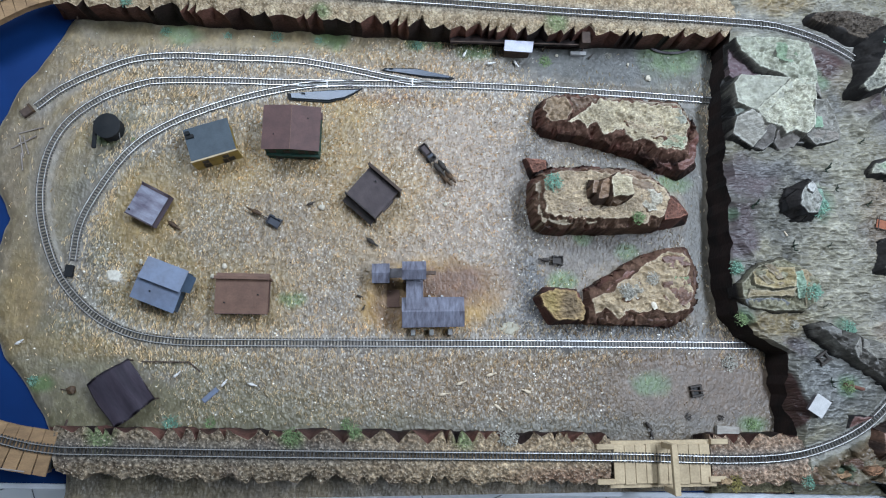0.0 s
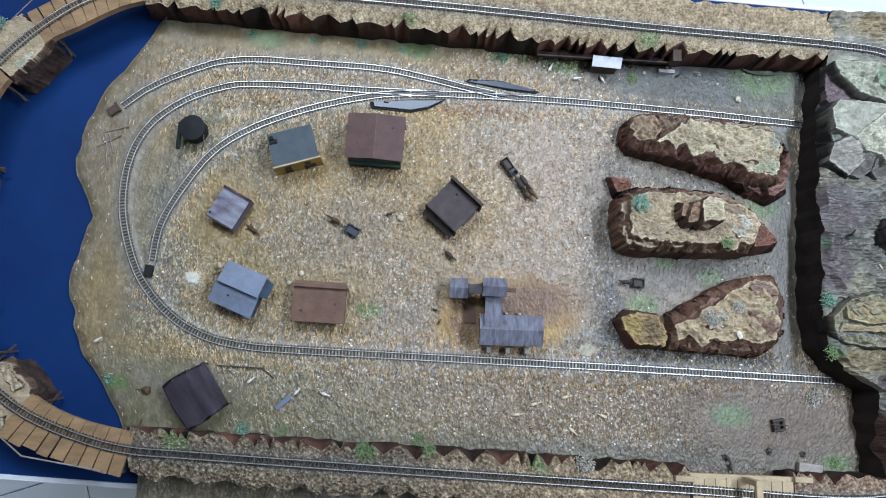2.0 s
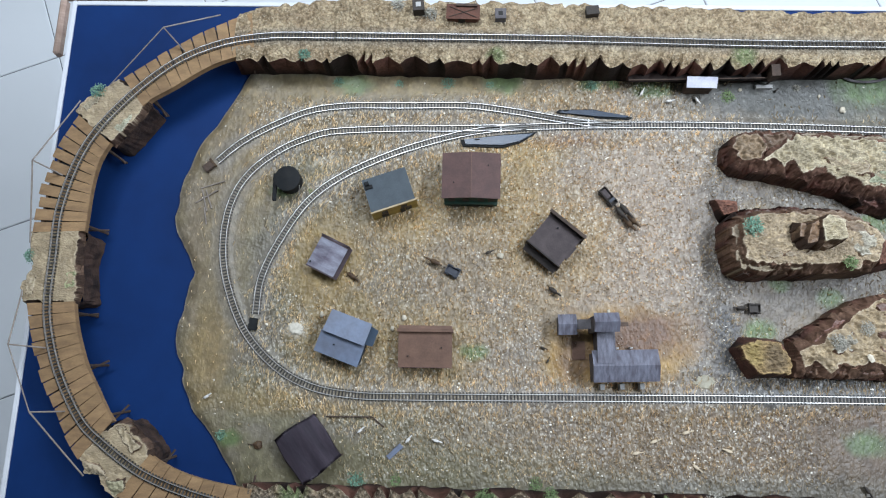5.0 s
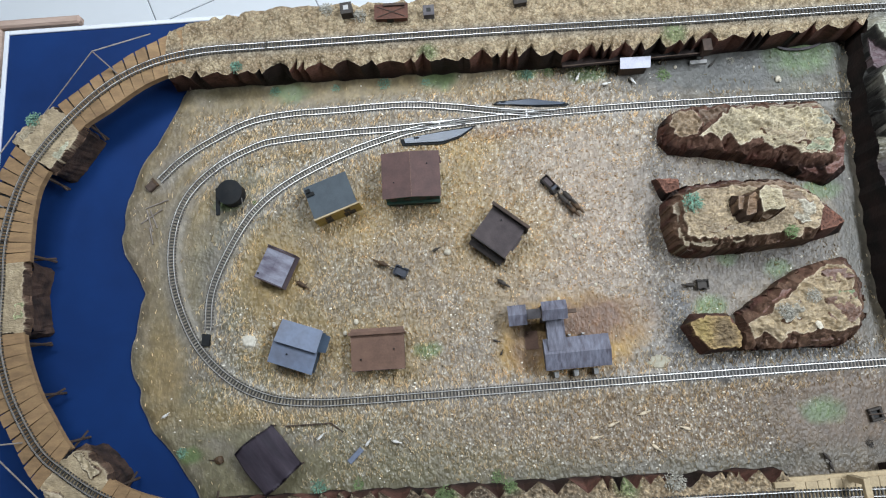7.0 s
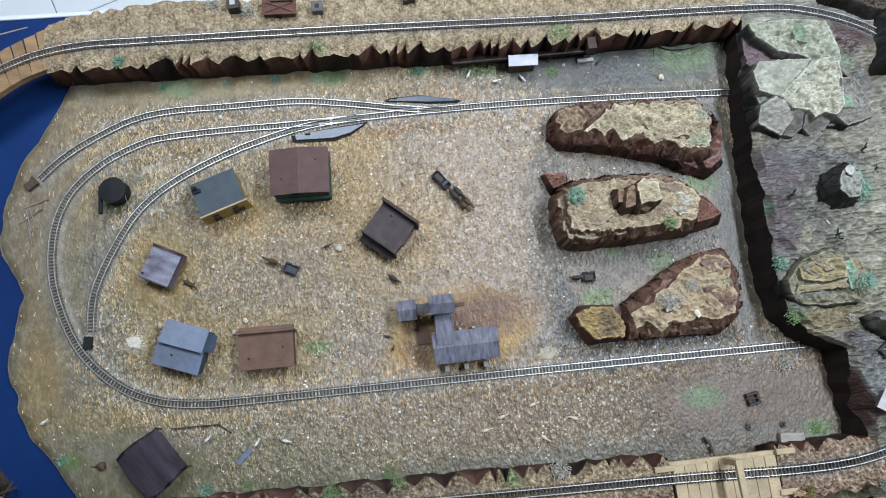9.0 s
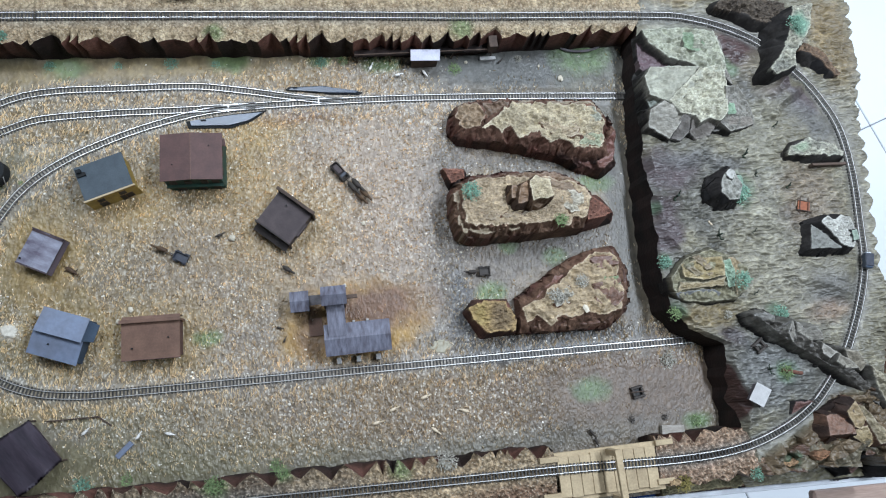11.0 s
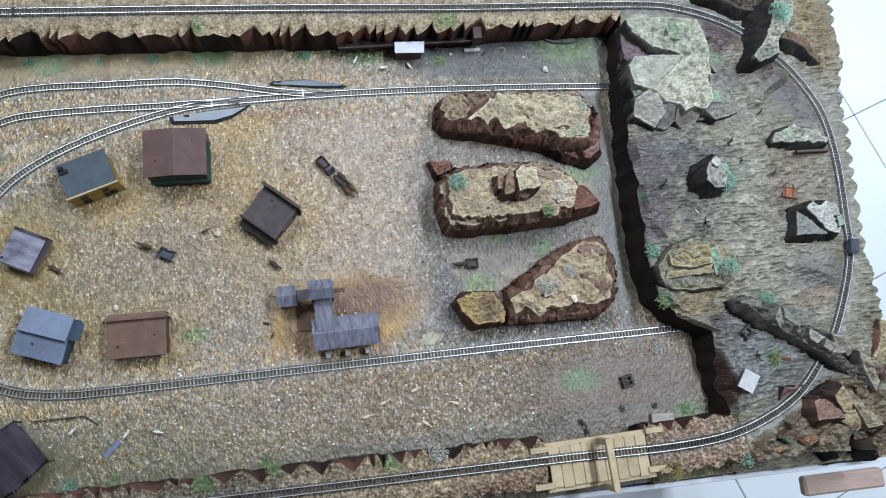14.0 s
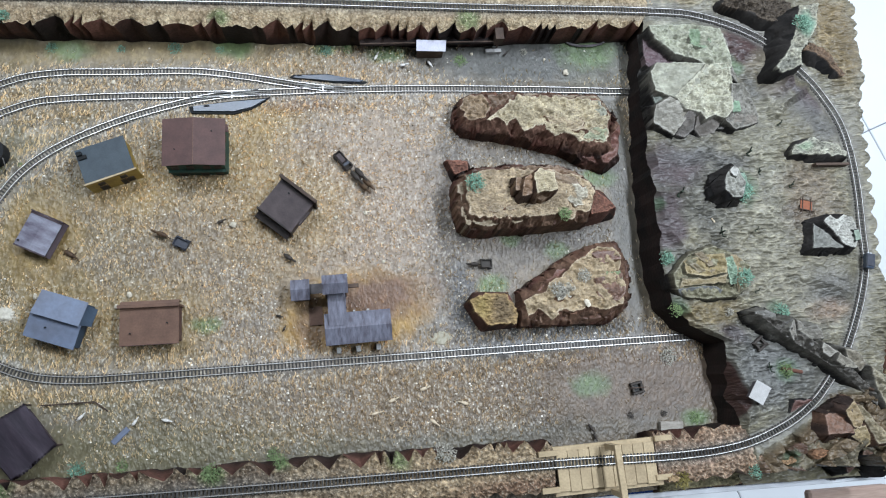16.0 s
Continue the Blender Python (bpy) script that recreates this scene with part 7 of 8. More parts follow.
# small weathered house
hs = thing("weathered_cabin", "small cabin with a worn purple grey roof", "cabin", pose(-0.4705, 0.1205, -0.001, 0, 0, -27))
part("wall", gable_body(0.041, 0.049, 0.020, 0.0235, False), M_PURPLEWALL, hs)
gable_roof(hs, 0.041, 0.049, 0.020, 0.0235, False, M_PURPLEROOF, eave=0.0035)
part("rear_board", box(bmesh.new(), -0.0245, 0.0265, 0, 0.0245, 0.0285, 0.0245), M_PURPLEWALL, hs)
part("side_sheet", slope(bmesh.new(), [(0.0235, -0.028, 0.0165), (0.029, -0.028, 0.012), (0.029, 0.027, 0.012), (0.0235, 0.027, 0.0165)], 0.001), M_PURPLEWALL, hs)
for y0, y1 in ((-0.0285, -0.0262), (0.0235, 0.0268)):
    for sx in (-1, 1):
        part("edge_board", slope(bmesh.new(), [(0, y0, 0.0254), (sx * 0.0245, y0, 0.0212), (sx * 0.0245, y1, 0.0212), (0, y1, 0.0254)], 0.0005), M_PURPLEWALL, hs, "dark purple board along the roof edge")
pipe(hs, -0.020, -0.02, 0.0205, 0.0014)

# wavy canopy
hs = thing("canopy_hut", "hut under a sagging dark violet corrugated sheet", "hut", pose(-0.4895, -0.173, -0.001, 0, 0, 35.5))
bm = bmesh.new()
nx, ny = 48, 14
rows = []
for i in range(nx + 1):
    x = -0.0365 + 0.073 * i / nx
    rows.append([])
    for j in range(ny + 1):
        y = -0.0395 + 0.079 * j / ny
        edge = 0.0004 * math.sin(i * 1.9) * (1 if j in (0, ny) else 0) + 0.0018 * math.cos(x * 70 + 0.9) * (y / 0.04)
        zz = 0.027 + 0.0007 * math.sin(x * 210) + 0.003 * math.cos(y * 38) - 0.0025 * (x / 0.036) ** 2 + 0.0015 * math.sin(y * 60 + x * 40)
        rows[-1].append(bm.verts.new((x + 0.0012 * math.cos(y * 90 - 0.5) * (x / 0.036), y + edge, zz)))
for i in range(nx):
    for j in range(ny):
        bm.faces.new((rows[i][j], rows[i + 1][j], rows[i + 1][j + 1], rows[i][j + 1]))
bmesh.ops.solidify(bm, geom=bm.faces[:], thickness=0.0011)
for f in bm.faces:
    f.smooth = True
part("roof_sheet", bm, M_CANOPY, hs)
part("wall", box(bmesh.new(), -0.029, -0.032, 0, 0.029, 0.032, 0.022), M_PURPLEWALL, hs)
for x in (-0.033, 0.033):
    for y in (-0.036, 0.036):
        part("post", box(bmesh.new(), x - 0.001, y - 0.001, 0, x + 0.001, y + 0.001, 0.024), M_DARKWOOD, hs)

# ore mill
hs = thing("ore_mill", "grey tin roofed ore mill with a tall head house and chute", "mill", pose(-0.0165, -0.053, -0.001, 0, 0, 0.8))
part("wall", gable_body(0.092, 0.040, 0.042, 0.050, True), M_GREYWALL, hs)
gable_roof(hs, 0.092, 0.040, 0.042, 0.050, True, M_GREYROOF, eave=0.0035)
part("head_house", box(bmesh.new(), -0.0455, 0.051, 0, -0.0135, 0.074, 0.070), M_GREYWALL, hs, "tall narrow grey board head house")
gable_roof(hs, 0.032, 0.022, 0.070, 0.077, True, M_GREYROOF, m=Matrix.Translation((-0.0295, 0.0625, 0)), eave=0.003)
part("chute_wall", box(bmesh.new(), -0.0385, 0.018, 0, -0.0185, 0.052, 0.040), M_GREYWALL, hs)
part("chute_roof", slope(bmesh.new(), [(-0.042, 0.004, 0.0495), (-0.0155, 0.004, 0.0495), (-0.0155, 0.0515, 0.054), (-0.042, 0.0515, 0.054)], 0.0013), M_GREYROOF, hs)
part("side_house", gable_body(0.024, 0.026, 0.032, 0.037, True), M_GREYWALL, hs, "", Matrix.Translation((-0.0815, 0.0635, 0)))
gable_roof(hs, 0.024, 0.026, 0.032, 0.037, True, M_GREYROOF, m=Matrix.Translation((-0.0815, 0.0635, 0)), eave=0.0025)
part("link_roof", slope(bmesh.new(), [(-0.069, 0.056, 0.030), (-0.046, 0.056, 0.032), (-0.046, 0.071, 0.032), (-0.069, 0.071, 0.030)], 0.0012), M_GREYWALL, hs)
part("spout", box(bmesh.new(), -0.013, 0.0575, 0.052, 0.005, 0.0635, 0.056, 0.0006), M_DARKWOOD, hs, "wooden spout")
for x in (-0.031, -0.0015, 0.0285):
    part("footing", box(bmesh.new(), x - 0.0035, -0.0345, 0, x + 0.0035, -0.0255, 0.016, 0.0006), M_CONCRETE, hs, "pale concrete footing")
    opening(hs, "loading_door", x, 0.016, 0.011, 0.014, -0.0203)
for x in (-0.004, 0.017):
    part("vent", box(bmesh.new(), x - 0.002, 0.0265, 0, x + 0.002, 0.0295, 0.012, 0.0004), M_CONCRETE, hs, "small pale vent block")
part("yard_plate", box(bmesh.new(), -0.072, 0.012, 0.0005, -0.052, 0.04, 0.0022), M_BROWNFLAT, hs, "brown slab beside the mill")

# water tank
hs = thing("water_tank", "round black water tank with a spout beside the track", "water tank", pose(-0.5375, 0.246, -0.001))
bm = bmesh.new()
bmesh.ops.create_cone(bm, cap_ends=True, segments=28, radius1=0.0200, radius2=0.0192, depth=0.022, matrix=Matrix.Translation((0, 0, 0.021)))
part("tank", bm, M_BLACK, hs)
bm = bmesh.new()
bmesh.ops.create_cone(bm, cap_ends=True, segments=28, radius1=0.0208, radius2=0.002, depth=0.0030, matrix=Matrix.Translation((0, 0, 0.0338)))
part("lid", bm, M_BLACK, hs)
for a in range(4):
    part("leg", bar(bmesh.new(), (0.014 * math.cos(a * 1.571), 0.014 * math.sin(a * 1.571), 0), (0.014 * math.cos(a * 1.571), 0.014 * math.sin(a * 1.571), 0.011), 0.002), M_DARKWOOD, hs)
part("spout", box(bmesh.new(), -0.026, -0.034, 0.018, -0.0195, 0.012, 0.0225, 0.001), M_BLACK, hs, "black spout arm")
part("ladder", bar(bmesh.new(), (0.012, -0.022, 0.0), (0.020, -0.012, 0.032), 0.0006), M_CONCRETE, hs, "thin pale ladder")

# ---------------------------------------------------------------- wagons and figures
M_FIG = mat("dark_figure_paint", (0.05, 0.04, 0.035), (0.03, 0.025, 0.02), 0.6, 300)
M_FIGBROWN = mat("brown_figure_paint", (0.10, 0.06, 0.03), (0.05, 0.03, 0.02), 0.6, 300)
M_FIGWHITE = mat("white_patched_paint", (0.8, 0.78, 0.75), (0.45, 0.42, 0.38), 0.6, 260)
M_CREAM = mat("cream_figure_paint", (0.66, 0.56, 0.42), (0.5, 0.4, 0.28), 0.7, 200)
M_IRON = mat("dark_blue_iron", (0.05, 0.055, 0.07), (0.03, 0.033, 0.045), 0.45, 200)


def wheel(ob, x, y, r, m=M_DARKWOOD):
    w = part("wheel", bmesh.new(), m, ob)
    bm = bmesh.new()
    mt = Matrix.Translation((x, y, r)) @ Matrix.Rotation(radians(90), 4, "X")
    bmesh.ops.create_cone(bm, cap_ends=False, segments=14, radius1=r, radius2=r, depth=0.001, matrix=mt)
    bmesh.ops.create_cone(bm, cap_ends=False, segments=14, radius1=r * 0.82, radius2=r * 0.82, depth=0.001, matrix=mt)
    for k in range(3):
        a = k * math.pi / 3
        c, s = math.cos(a) * r * 0.9, math.sin(a) * r * 0.9
        bar(bm, (x - c, y, r - s), (x + c, y, r + s), 0.0003, 4)
    bm.to_mesh(w.data)
    bm.free()
    part("hub", bar(bmesh.new(), (x, y - 0.0009, r), (x, y + 0.0009, r), 0.0008, 8), M_IRON, w)


def wagon(name, label, m, length=0.022, width=0.011, wall=0.004, mt=M_DARKWOOD, tongue=0.012, group=""):
    ob = thing(name, label, "wagon", m, group)
    part("bed", box(bmesh.new(), -length / 2, -width / 2, 0.0045, length / 2, width / 2, 0.0058), mt, ob)
    for y in (-width / 2, width / 2 - 0.0008):
        part("side_board", box(bmesh.new(), -length / 2, y, 0.0058, length / 2, y + 0.0008, 0.0058 + wall), mt, ob)
    for x in (-length / 2, length / 2 - 0.0008):
        part("end_board", box(bmesh.new(), x, -width / 2 + 0.0008, 0.0058, x + 0.0008, width / 2 - 0.0008, 0.0058 + wall), mt, ob)
    for x in (-length * 0.32, length * 0.32):
        for y in (-width / 2 - 0.0012, width / 2 + 0.0012):
            wheel(ob, x, y, 0.0048, mt)
    part("tongue", bar(bmesh.new(), (length / 2, 0, 0.004), (length / 2 + tongue, 0, 0.003), 0.0006, 5), mt, ob)
    return ob


def figurine(name, label, x, y, turn, material, s=1.0, z=None, group="", lying=False):
    """A small four-legged figure as one plain shape."""
    bm = bmesh.new()
    def egg(cx, cz, rx, ry, rz):
        for v in bmesh.ops.create_icosphere(bm, subdivisions=2, radius=1)["verts"]:
            v.co = Vector((cx + v.co.x * rx, v.co.y * ry, cz + v.co.z * rz))
    lift = 0.0 if lying else 0.0045
    egg(0, 0.0022 + lift, 0.0062, 0.0026, 0.0026)
    egg(0.0068, 0.0042 + lift, 0.0030, 0.0013, 0.0015)
    egg(0.0092, 0.0046 + lift, 0.0018, 0.0011, 0.0012)
    bar(bm, (-0.006, 0, 0.003 + lift), (-0.0085, 0.0008, 0.001 + lift), 0.0004, 4)
    for lx in (-0.004, 0.004):
        for ly in (-0.0014, 0.0014):
            if lying:
                bar(bm, (lx, ly, 0.0012), (lx * 1.2, ly * 3.2, 0.0006), 0.0005, 4)
            else:
                bar(bm, (lx, ly, 0.002 + lift), (lx, ly, 0), 0.00055, 4)
    zz = yard_z(x, y) if z is None else z
    return solid(name, bm, material, label, "figurine", pose(x, y, zz - 0.0003, 0, 0, turn) @ Matrix.Scale(s, 4), group)


ob = wagon("freight_wagon", "dark brown freight wagon standing in the open yard", pose(-0.0235, 0.2155, 0.001, 0, 0, -53), 0.033, 0.0125, 0.0065, M_FIG, 0.034)
part("seat", box(bmesh.new(), 0.006, -0.005, 0.0125, 0.0105, 0.005, 0.0140), M_IRON, ob, "dark driver's bench")
part("load", box(bmesh.new(), -0.014, -0.0045, 0.0058, 0.003, 0.0045, 0.0105, 0.001), M_SHED, ob, "dark load in the wagon bed")
for x, y in ((-0.0058, 0.1888), (0.0012, 0.1938), (0.0052, 0.1728), (0.0122, 0.1778)):
    figurine("horse_figure", "small dark horse figure harnessed to a wagon", x, y, -53, M_FIGBROWN if x > 0.004 else M_FIG, 1.75, group="wagon horses")
wagon("buckboard", "small dark blue cart with a square open frame", pose(-0.273, 0.0965, 0.001, 0, 0, 152), 0.022, 0.013, 0.0045, M_IRON, 0.012)
figurine("horse_figure", "brown horse figure pulling a cart", -0.301, 0.1115, 155, M_FIGBROWN, 1.5)
wagon("field_limber", "dark two-part limber between the mesas", pose(0.192, 0.035, 0.001, 0, 0, 178), 0.017, 0.012, 0.004, M_FIG, 0.016)
figurine("horse_figure", "dark horse figure harnessed to a limber", 0.172, 0.0355, 176, M_FIG, 1.3)
figurine("horse_figure", "dark horse figure lying on the ground", -0.434, 0.091, -35, M_FIGBROWN, 1.5, lying=True)
figurine("horse_figure", "dark horse figure standing alone in the yard", -0.116, 0.065, -38, M_FIG, 1.4)
figurine("mule_figure", "dark grey mule figure beside a white stone", -0.216, 0.127, 20, M_FIG, 0.9)
figurine("mule_figure", "dark mule figure near the mill", -0.134, -0.024, -20, M_FIG, 0.7)
figurine("mule_figure", "dark mule figure near the mill", -0.127, -0.044, 60, M_FIG, 0.6)
for x, y, a, mt in ((-0.415, -0.148, 40, M_FIGWHITE), (-0.342, -0.162, 50, M_FIGWHITE), (-0.299, -0.163, -15, M_FIGWHITE), (0.041, 0.394, 60, M_FIGWHITE), (0.085, 0.379, 5, M_FIGWHITE), (0.130, 0.381, -60, M_FIGWHITE),
                    (-0.655, -0.097, 30, M_FIGWHITE)):
    figurine("cow_figure", "small white and dark patched cow figure grazing", x, y, a, mt, 0.9, group="grazing cows")
for x, y, a in ((0.028, -0.164, 20), (0.001, -0.181, 10), (0.077, -0.151, 15), (0.138, -0.178, 160), (0.088, -0.201, -40)):
    figurine("cow_figure", "small cream cow figure lying on dry ground", x, y, a, M_CREAM, 1.05, group="resting cows", lying=True)
figurine("horse_figure", "black horse figure by the south bridge", 0.331, -0.232, -60, M_FIG, 1.0)
figurine("horse_figure", "black horse figure by the south bridge", 0.336, -0.246, -75, M_FIG, 0.9)

# ---------------------------------------------------------------- loose things in the yard
def crate(name, label, x, y, turn, w, d, h, material, z=None, lid=True):
    ob = thing(name, label, "crate", pose(x, y, (yard_z(x, y) - 0.001 if z is None else z), 0, 0, turn))
    part("body", box(bmesh.new(), -w / 2, -d / 2, 0, w / 2, d / 2, h, 0.0005), material, ob)
    if lid:
        part("lid", box(bmesh.new(), -w / 2 - 0.0005, -d / 2 - 0.0005, h, w / 2 + 0.0005, d / 2 + 0.0005, h + 0.0012, 0.0004), material, ob)
    return ob


M_GREYPLANK = mat("grey_beige_plank", (0.34, 0.31, 0.27), (0.24, 0.215, 0.185), 0.75, 80, 0.0004, 300, stretch=(1, 4, 1))
crate("buffer_stop", "black wooden buffer stop at the end of the inner siding", -0.589, 0.015, -7, 0.012, 0.018, 0.007, M_BLACK)
ob = crate("buffer_stop", "dark wooden buffer stop on the shore siding", -0.676, 0.277, 40, 0.018, 0.012, 0.007, M_DARKWOOD)
part("buffer_beam", box(bmesh.new(), 0.0065, -0.0085, 0.004, 0.0105, 0.0085, 0.0095, 0.0006), M_FIGBROWN, ob, "brown cross beam")
ob = thing("well_frame", "dark square timber well frame in the brown corner", "well", pose(0.415, -0.179, yard_z(0.415, -0.179) - 0.001, 0, 0, 10))
for x0, y0, x1, y1 in ((-0.010, -0.0095, 0.010, -0.0055), (-0.010, 0.0055, 0.010, 0.0095), (-0.0095, -0.0055, -0.0055, 0.0055), (0.0055, -0.0055, 0.0095, 0.0055)):
    part("frame_beam", box(bmesh.new(), x0, y0, 0, x1, y1, 0.009, 0.0008), M_FIG, ob)
part("water_hole", box(bmesh.new(), -0.0055, -0.0055, 0, 0.0055, 0.0055, 0.003), M_DARK, ob, "dark well opening")
part("crossbar", bar(bmesh.new(), (-0.013, 0.003, 0.010), (0.013, -0.002, 0.0105), 0.0009), M_DARKWOOD, ob)
crate("grey_crate", "long pale grey crate below the south ridge", 0.462, -0.242, -5, 0.036, 0.013, 0.009, M_GREYPLANK)
crate("feed_trough", "pale blue grey trough on the ground", -0.362, -0.179, 42, 0.028, 0.008, 0.005, M_BLUEROOF, lid=False)
ob = thing("cut_stump", "dark brown split stump with a stick", "stump", pose(-0.572, -0.170, -0.001))
bm = bmesh.new()
lump(bm, 0, 0, 0.003, 0.0085, 0.8, 0.2)
part("block", bm, M_FIGBROWN, ob)
part("stick", bar(bmesh.new(), (-0.016, 0.002, 0.003), (-0.004, 0, 0.004), 0.0006, 5), M_DARKWOOD, ob)
ob = thing("log_heap", "loose crossed dark poles lying near the shore", "poles")
for a, b in (((-0.688, 0.240), (-0.649, 0.251)), ((-0.686, 0.237), (-0.676, 0.200)), ((-0.696, 0.215), (-0.659, 0.236)), ((-0.681, 0.207), (-0.675, 0.178)), ((-0.680, 0.236), (-0.668, 0.205))):
    part("pole", bar(bmesh.new(), (*a, 0.0012), (*b, 0.0030), 0.0011, 6), M_STRING, ob)
ob = thing("wooden_pipe", "thin dark pole lying along the ground with a bent end", "pole")
part("pole", bar(bmesh.new(), (-0.468, -0.127, 0.0035), (-0.397, -0.128, 0.0035), 0.0011, 6), M_DARKWOOD, ob)
part("bent_end", bar(bmesh.new(), (-0.397, -0.128, 0.0035), (-0.379, -0.143, 0.001), 0.0011, 6), M_DARKWOOD, ob)
M_AWNING = mat("lilac_white_sheet", (0.52, 0.52, 0.60), (0.45, 0.45, 0.53), 0.5, 60)
# awning and ledge below the north cliff
ob = thing("cliff_gallery", "dark wooden ledge under the cliff with a white awning", "gallery")
part("ledge", box(bmesh.new(), 0.015, 0.405, 0.022, 0.252, 0.424, 0.0255, 0.0006), M_WALL, ob, "dark brown ledge board")
part("ledge_rail", box(bmesh.new(), 0.015, 0.4045, 0.030, 0.245, 0.406, 0.032), M_DARKWOOD, ob)
part("awning", slope(bmesh.new(), [(0.106, 0.390, 0.032), (0.154, 0.388, 0.032), (0.156, 0.405, 0.037), (0.107, 0.407, 0.037)], 0.0012), M_AWNING, ob, "pale lilac white sheet awning")
part("counter", box(bmesh.new(), 0.109, 0.393, 0, 0.152, 0.404, 0.028), M_DARKWOOD, ob)
for x in (0.02, 0.075, 0.18, 0.247):
    part("post", box(bmesh.new(), x - 0.001, 0.4055, 0, x + 0.001, 0.4075, 0.022), M_DARKWOOD, ob)
part("end_frame", box(bmesh.new(), 0.238, 0.402, 0.0255, 0.252, 0.422, 0.046), M_DARKWOOD, ob)
part("step", box(bmesh.new(), 0.228, 0.399, 0, 0.255, 0.405, 0.006), M_CONCRETE, ob, "pale stone step")
figurine("mule_figure", "dark mule figure beside the gallery", 0.262, 0.396, 40, M_FIG, 0.7)
ob = thing("cave_mouth", "blue grey stone arch in the foot of the cliff", "arch")
bm = bmesh.new()
for k in range(9):
    a0, a1 = math.pi * k / 9, math.pi * (k + 1) / 9
    bar(bm, (0.408 - 0.036 * math.cos(a0), 0.4185 - 0.011 * math.sin(a0), 0.004), (0.408 - 0.036 * math.cos(a1), 0.4185 - 0.011 * math.sin(a1), 0.004), 0.0022, 5)
part("arch_stones", bm, M_GREYWALL, ob)

# things on the north ridge
crate("stove_box", "small black box shed with a white square on top", -0.325, 0.520, 3, 0.018, 0.019, 0.018, M_FIG, z=0.059)
part("plate", box(bmesh.new(), -0.004, -0.004, 0.0192, 0.004, 0.004, 0.0205), M_CONCRETE, bpy.data.objects["stove_box"], "white square plate")
ob = thing("red_hut", "red brown plank hut standing on the north ridge", "hut", pose(-0.253, 0.508, 0.059, 0, 0, -3))
part("wall", box(bmesh.new(), -0.025, -0.011, 0, 0.025, 0.011, 0.014), M_REDROCK, ob)
part("roof", box(bmesh.new(), -0.027, -0.013, 0.014, 0.027, 0.013, 0.0155), M_REDROCK, ob)
part("ridge_board", box(bmesh.new(), -0.012, 0.008, 0.0155, 0.022, 0.012, 0.0195), M_DARKWOOD, ob)
part("brace", bar(bmesh.new(), (-0.022, -0.010, 0.0165), (0.022, 0.006, 0.0165), 0.0007, 5), M_DARKWOOD, ob)
part("brace", bar(bmesh.new(), (-0.022, 0.008, 0.0165), (0.022, -0.010, 0.0165), 0.0007, 5), M_DARKWOOD, ob)
opening(ob, "door", -0.002, 0.001, 0.010, 0.011, -0.0113)
crate("grey_box", "small grey box with a dark hole in its lid", -0.193, 0.504, 0, 0.017, 0.017, 0.014, M_GREYWALL, z=0.059)
part("hole", box(bmesh.new(), -0.0035, -0.0035, 0.0152, 0.0035, 0.0035, 0.0156), M_DARK, bpy.data.objects["grey_box"], "dark square hole")
crate("black_box", "small black box on the north ridge", -0.046, 0.508, 5, 0.02, 0.014, 0.012, M_FIG, z=0.059)

# things on the plateau
ob = thing("hide_rack", "small rust red frame with dark poles on the plateau", "rack", pose(0.713, 0.086, plateau_z(0.713, 0.086) - 0.001, 0, 0, -14))
part("hide", box(bmesh.new(), -0.010, -0.008, 0.004, 0.010, 0.008, 0.005), mat("rust_red_hide", (0.28, 0.10, 0.05), (0.2, 0.07, 0.04), 0.8, 200), ob, "stretched rust red hide")
for x in (-0.007, 0.007):
    part("pole", bar(bmesh.new(), (x, -0.015, 0.006), (x, 0.015, 0.006), 0.0007, 5), M_DARKWOOD, ob)
for y in (-0.008, 0.008):
    part("pole", bar(bmesh.new(), (-0.014, y, 0.0055), (0.014, y, 0.0055), 0.0007, 5), M_DARKWOOD, ob)
for x in (-0.01, 0.01):
    for y in (-0.012, 0.012):
        part("leg", bar(bmesh.new(), (x, y, -0.003), (x * 0.7, y * 0.9, 0.006), 0.0006, 5), M_DARKWOOD, ob)
ob = thing("white_tent", "flat pale grey canvas tent on the plateau", "tent", pose(0.5745, -0.200, plateau_z(0.5745, -0.2) - 0.002, 0, 0, -34))
part("canvas", slope(bmesh.new(), [(-0.0125, -0.0145, 0.009), (0.0125, -0.0145, 0.009), (0.0125, 0.0145, 0.012), (-0.0125, 0.0145, 0.012)], 0.001), M_CONCRETE, ob)
part("wall", box(bmesh.new(), -0.011, -0.013, 0, 0.011, 0.013, 0.0095), M_GREYWALL, ob)
part("pole", bar(bmesh.new(), (0.0125, 0.016, 0.0), (0.0125, 0.016, 0.014), 0.0008, 5), M_FIG, ob)
ob = thing("timber_frame", "small black square timber frame lying on the plateau", "frame", pose(0.595, -0.128, plateau_z(0.595, -0.128) - 0.0005, 0, 0, 35))
for x0, y0, x1, y1 in ((-0.0105, -0.0085, 0.0105, -0.0045), (-0.0095, 0.0045, 0.0115, 0.0085), (-0.0085, -0.0045, -0.0045, 0.0045), (0.0045, -0.0045, 0.0085, 0.0045)):
    part("frame_beam", box(bmesh.new(), x0, y0, 0, x1, y1, 0.006, 0.0007), M_FIG, ob)
part("crossbar", bar(bmesh.new(), (-0.012, 0.010, 0.0065), (0.010, -0.010, 0.007), 0.0009), M_FIG, ob)
ob = thing("fallen_trunk", "short red brown log on the plateau", "log")
part("trunk", bar(bmesh.new(), (0.625, -0.168, plateau_z(0.63, -0.17) + 0.002), (0.655, -0.176, plateau_z(0.65, -0.175) + 0.002), 0.003, 7), M_REDROCK, ob)


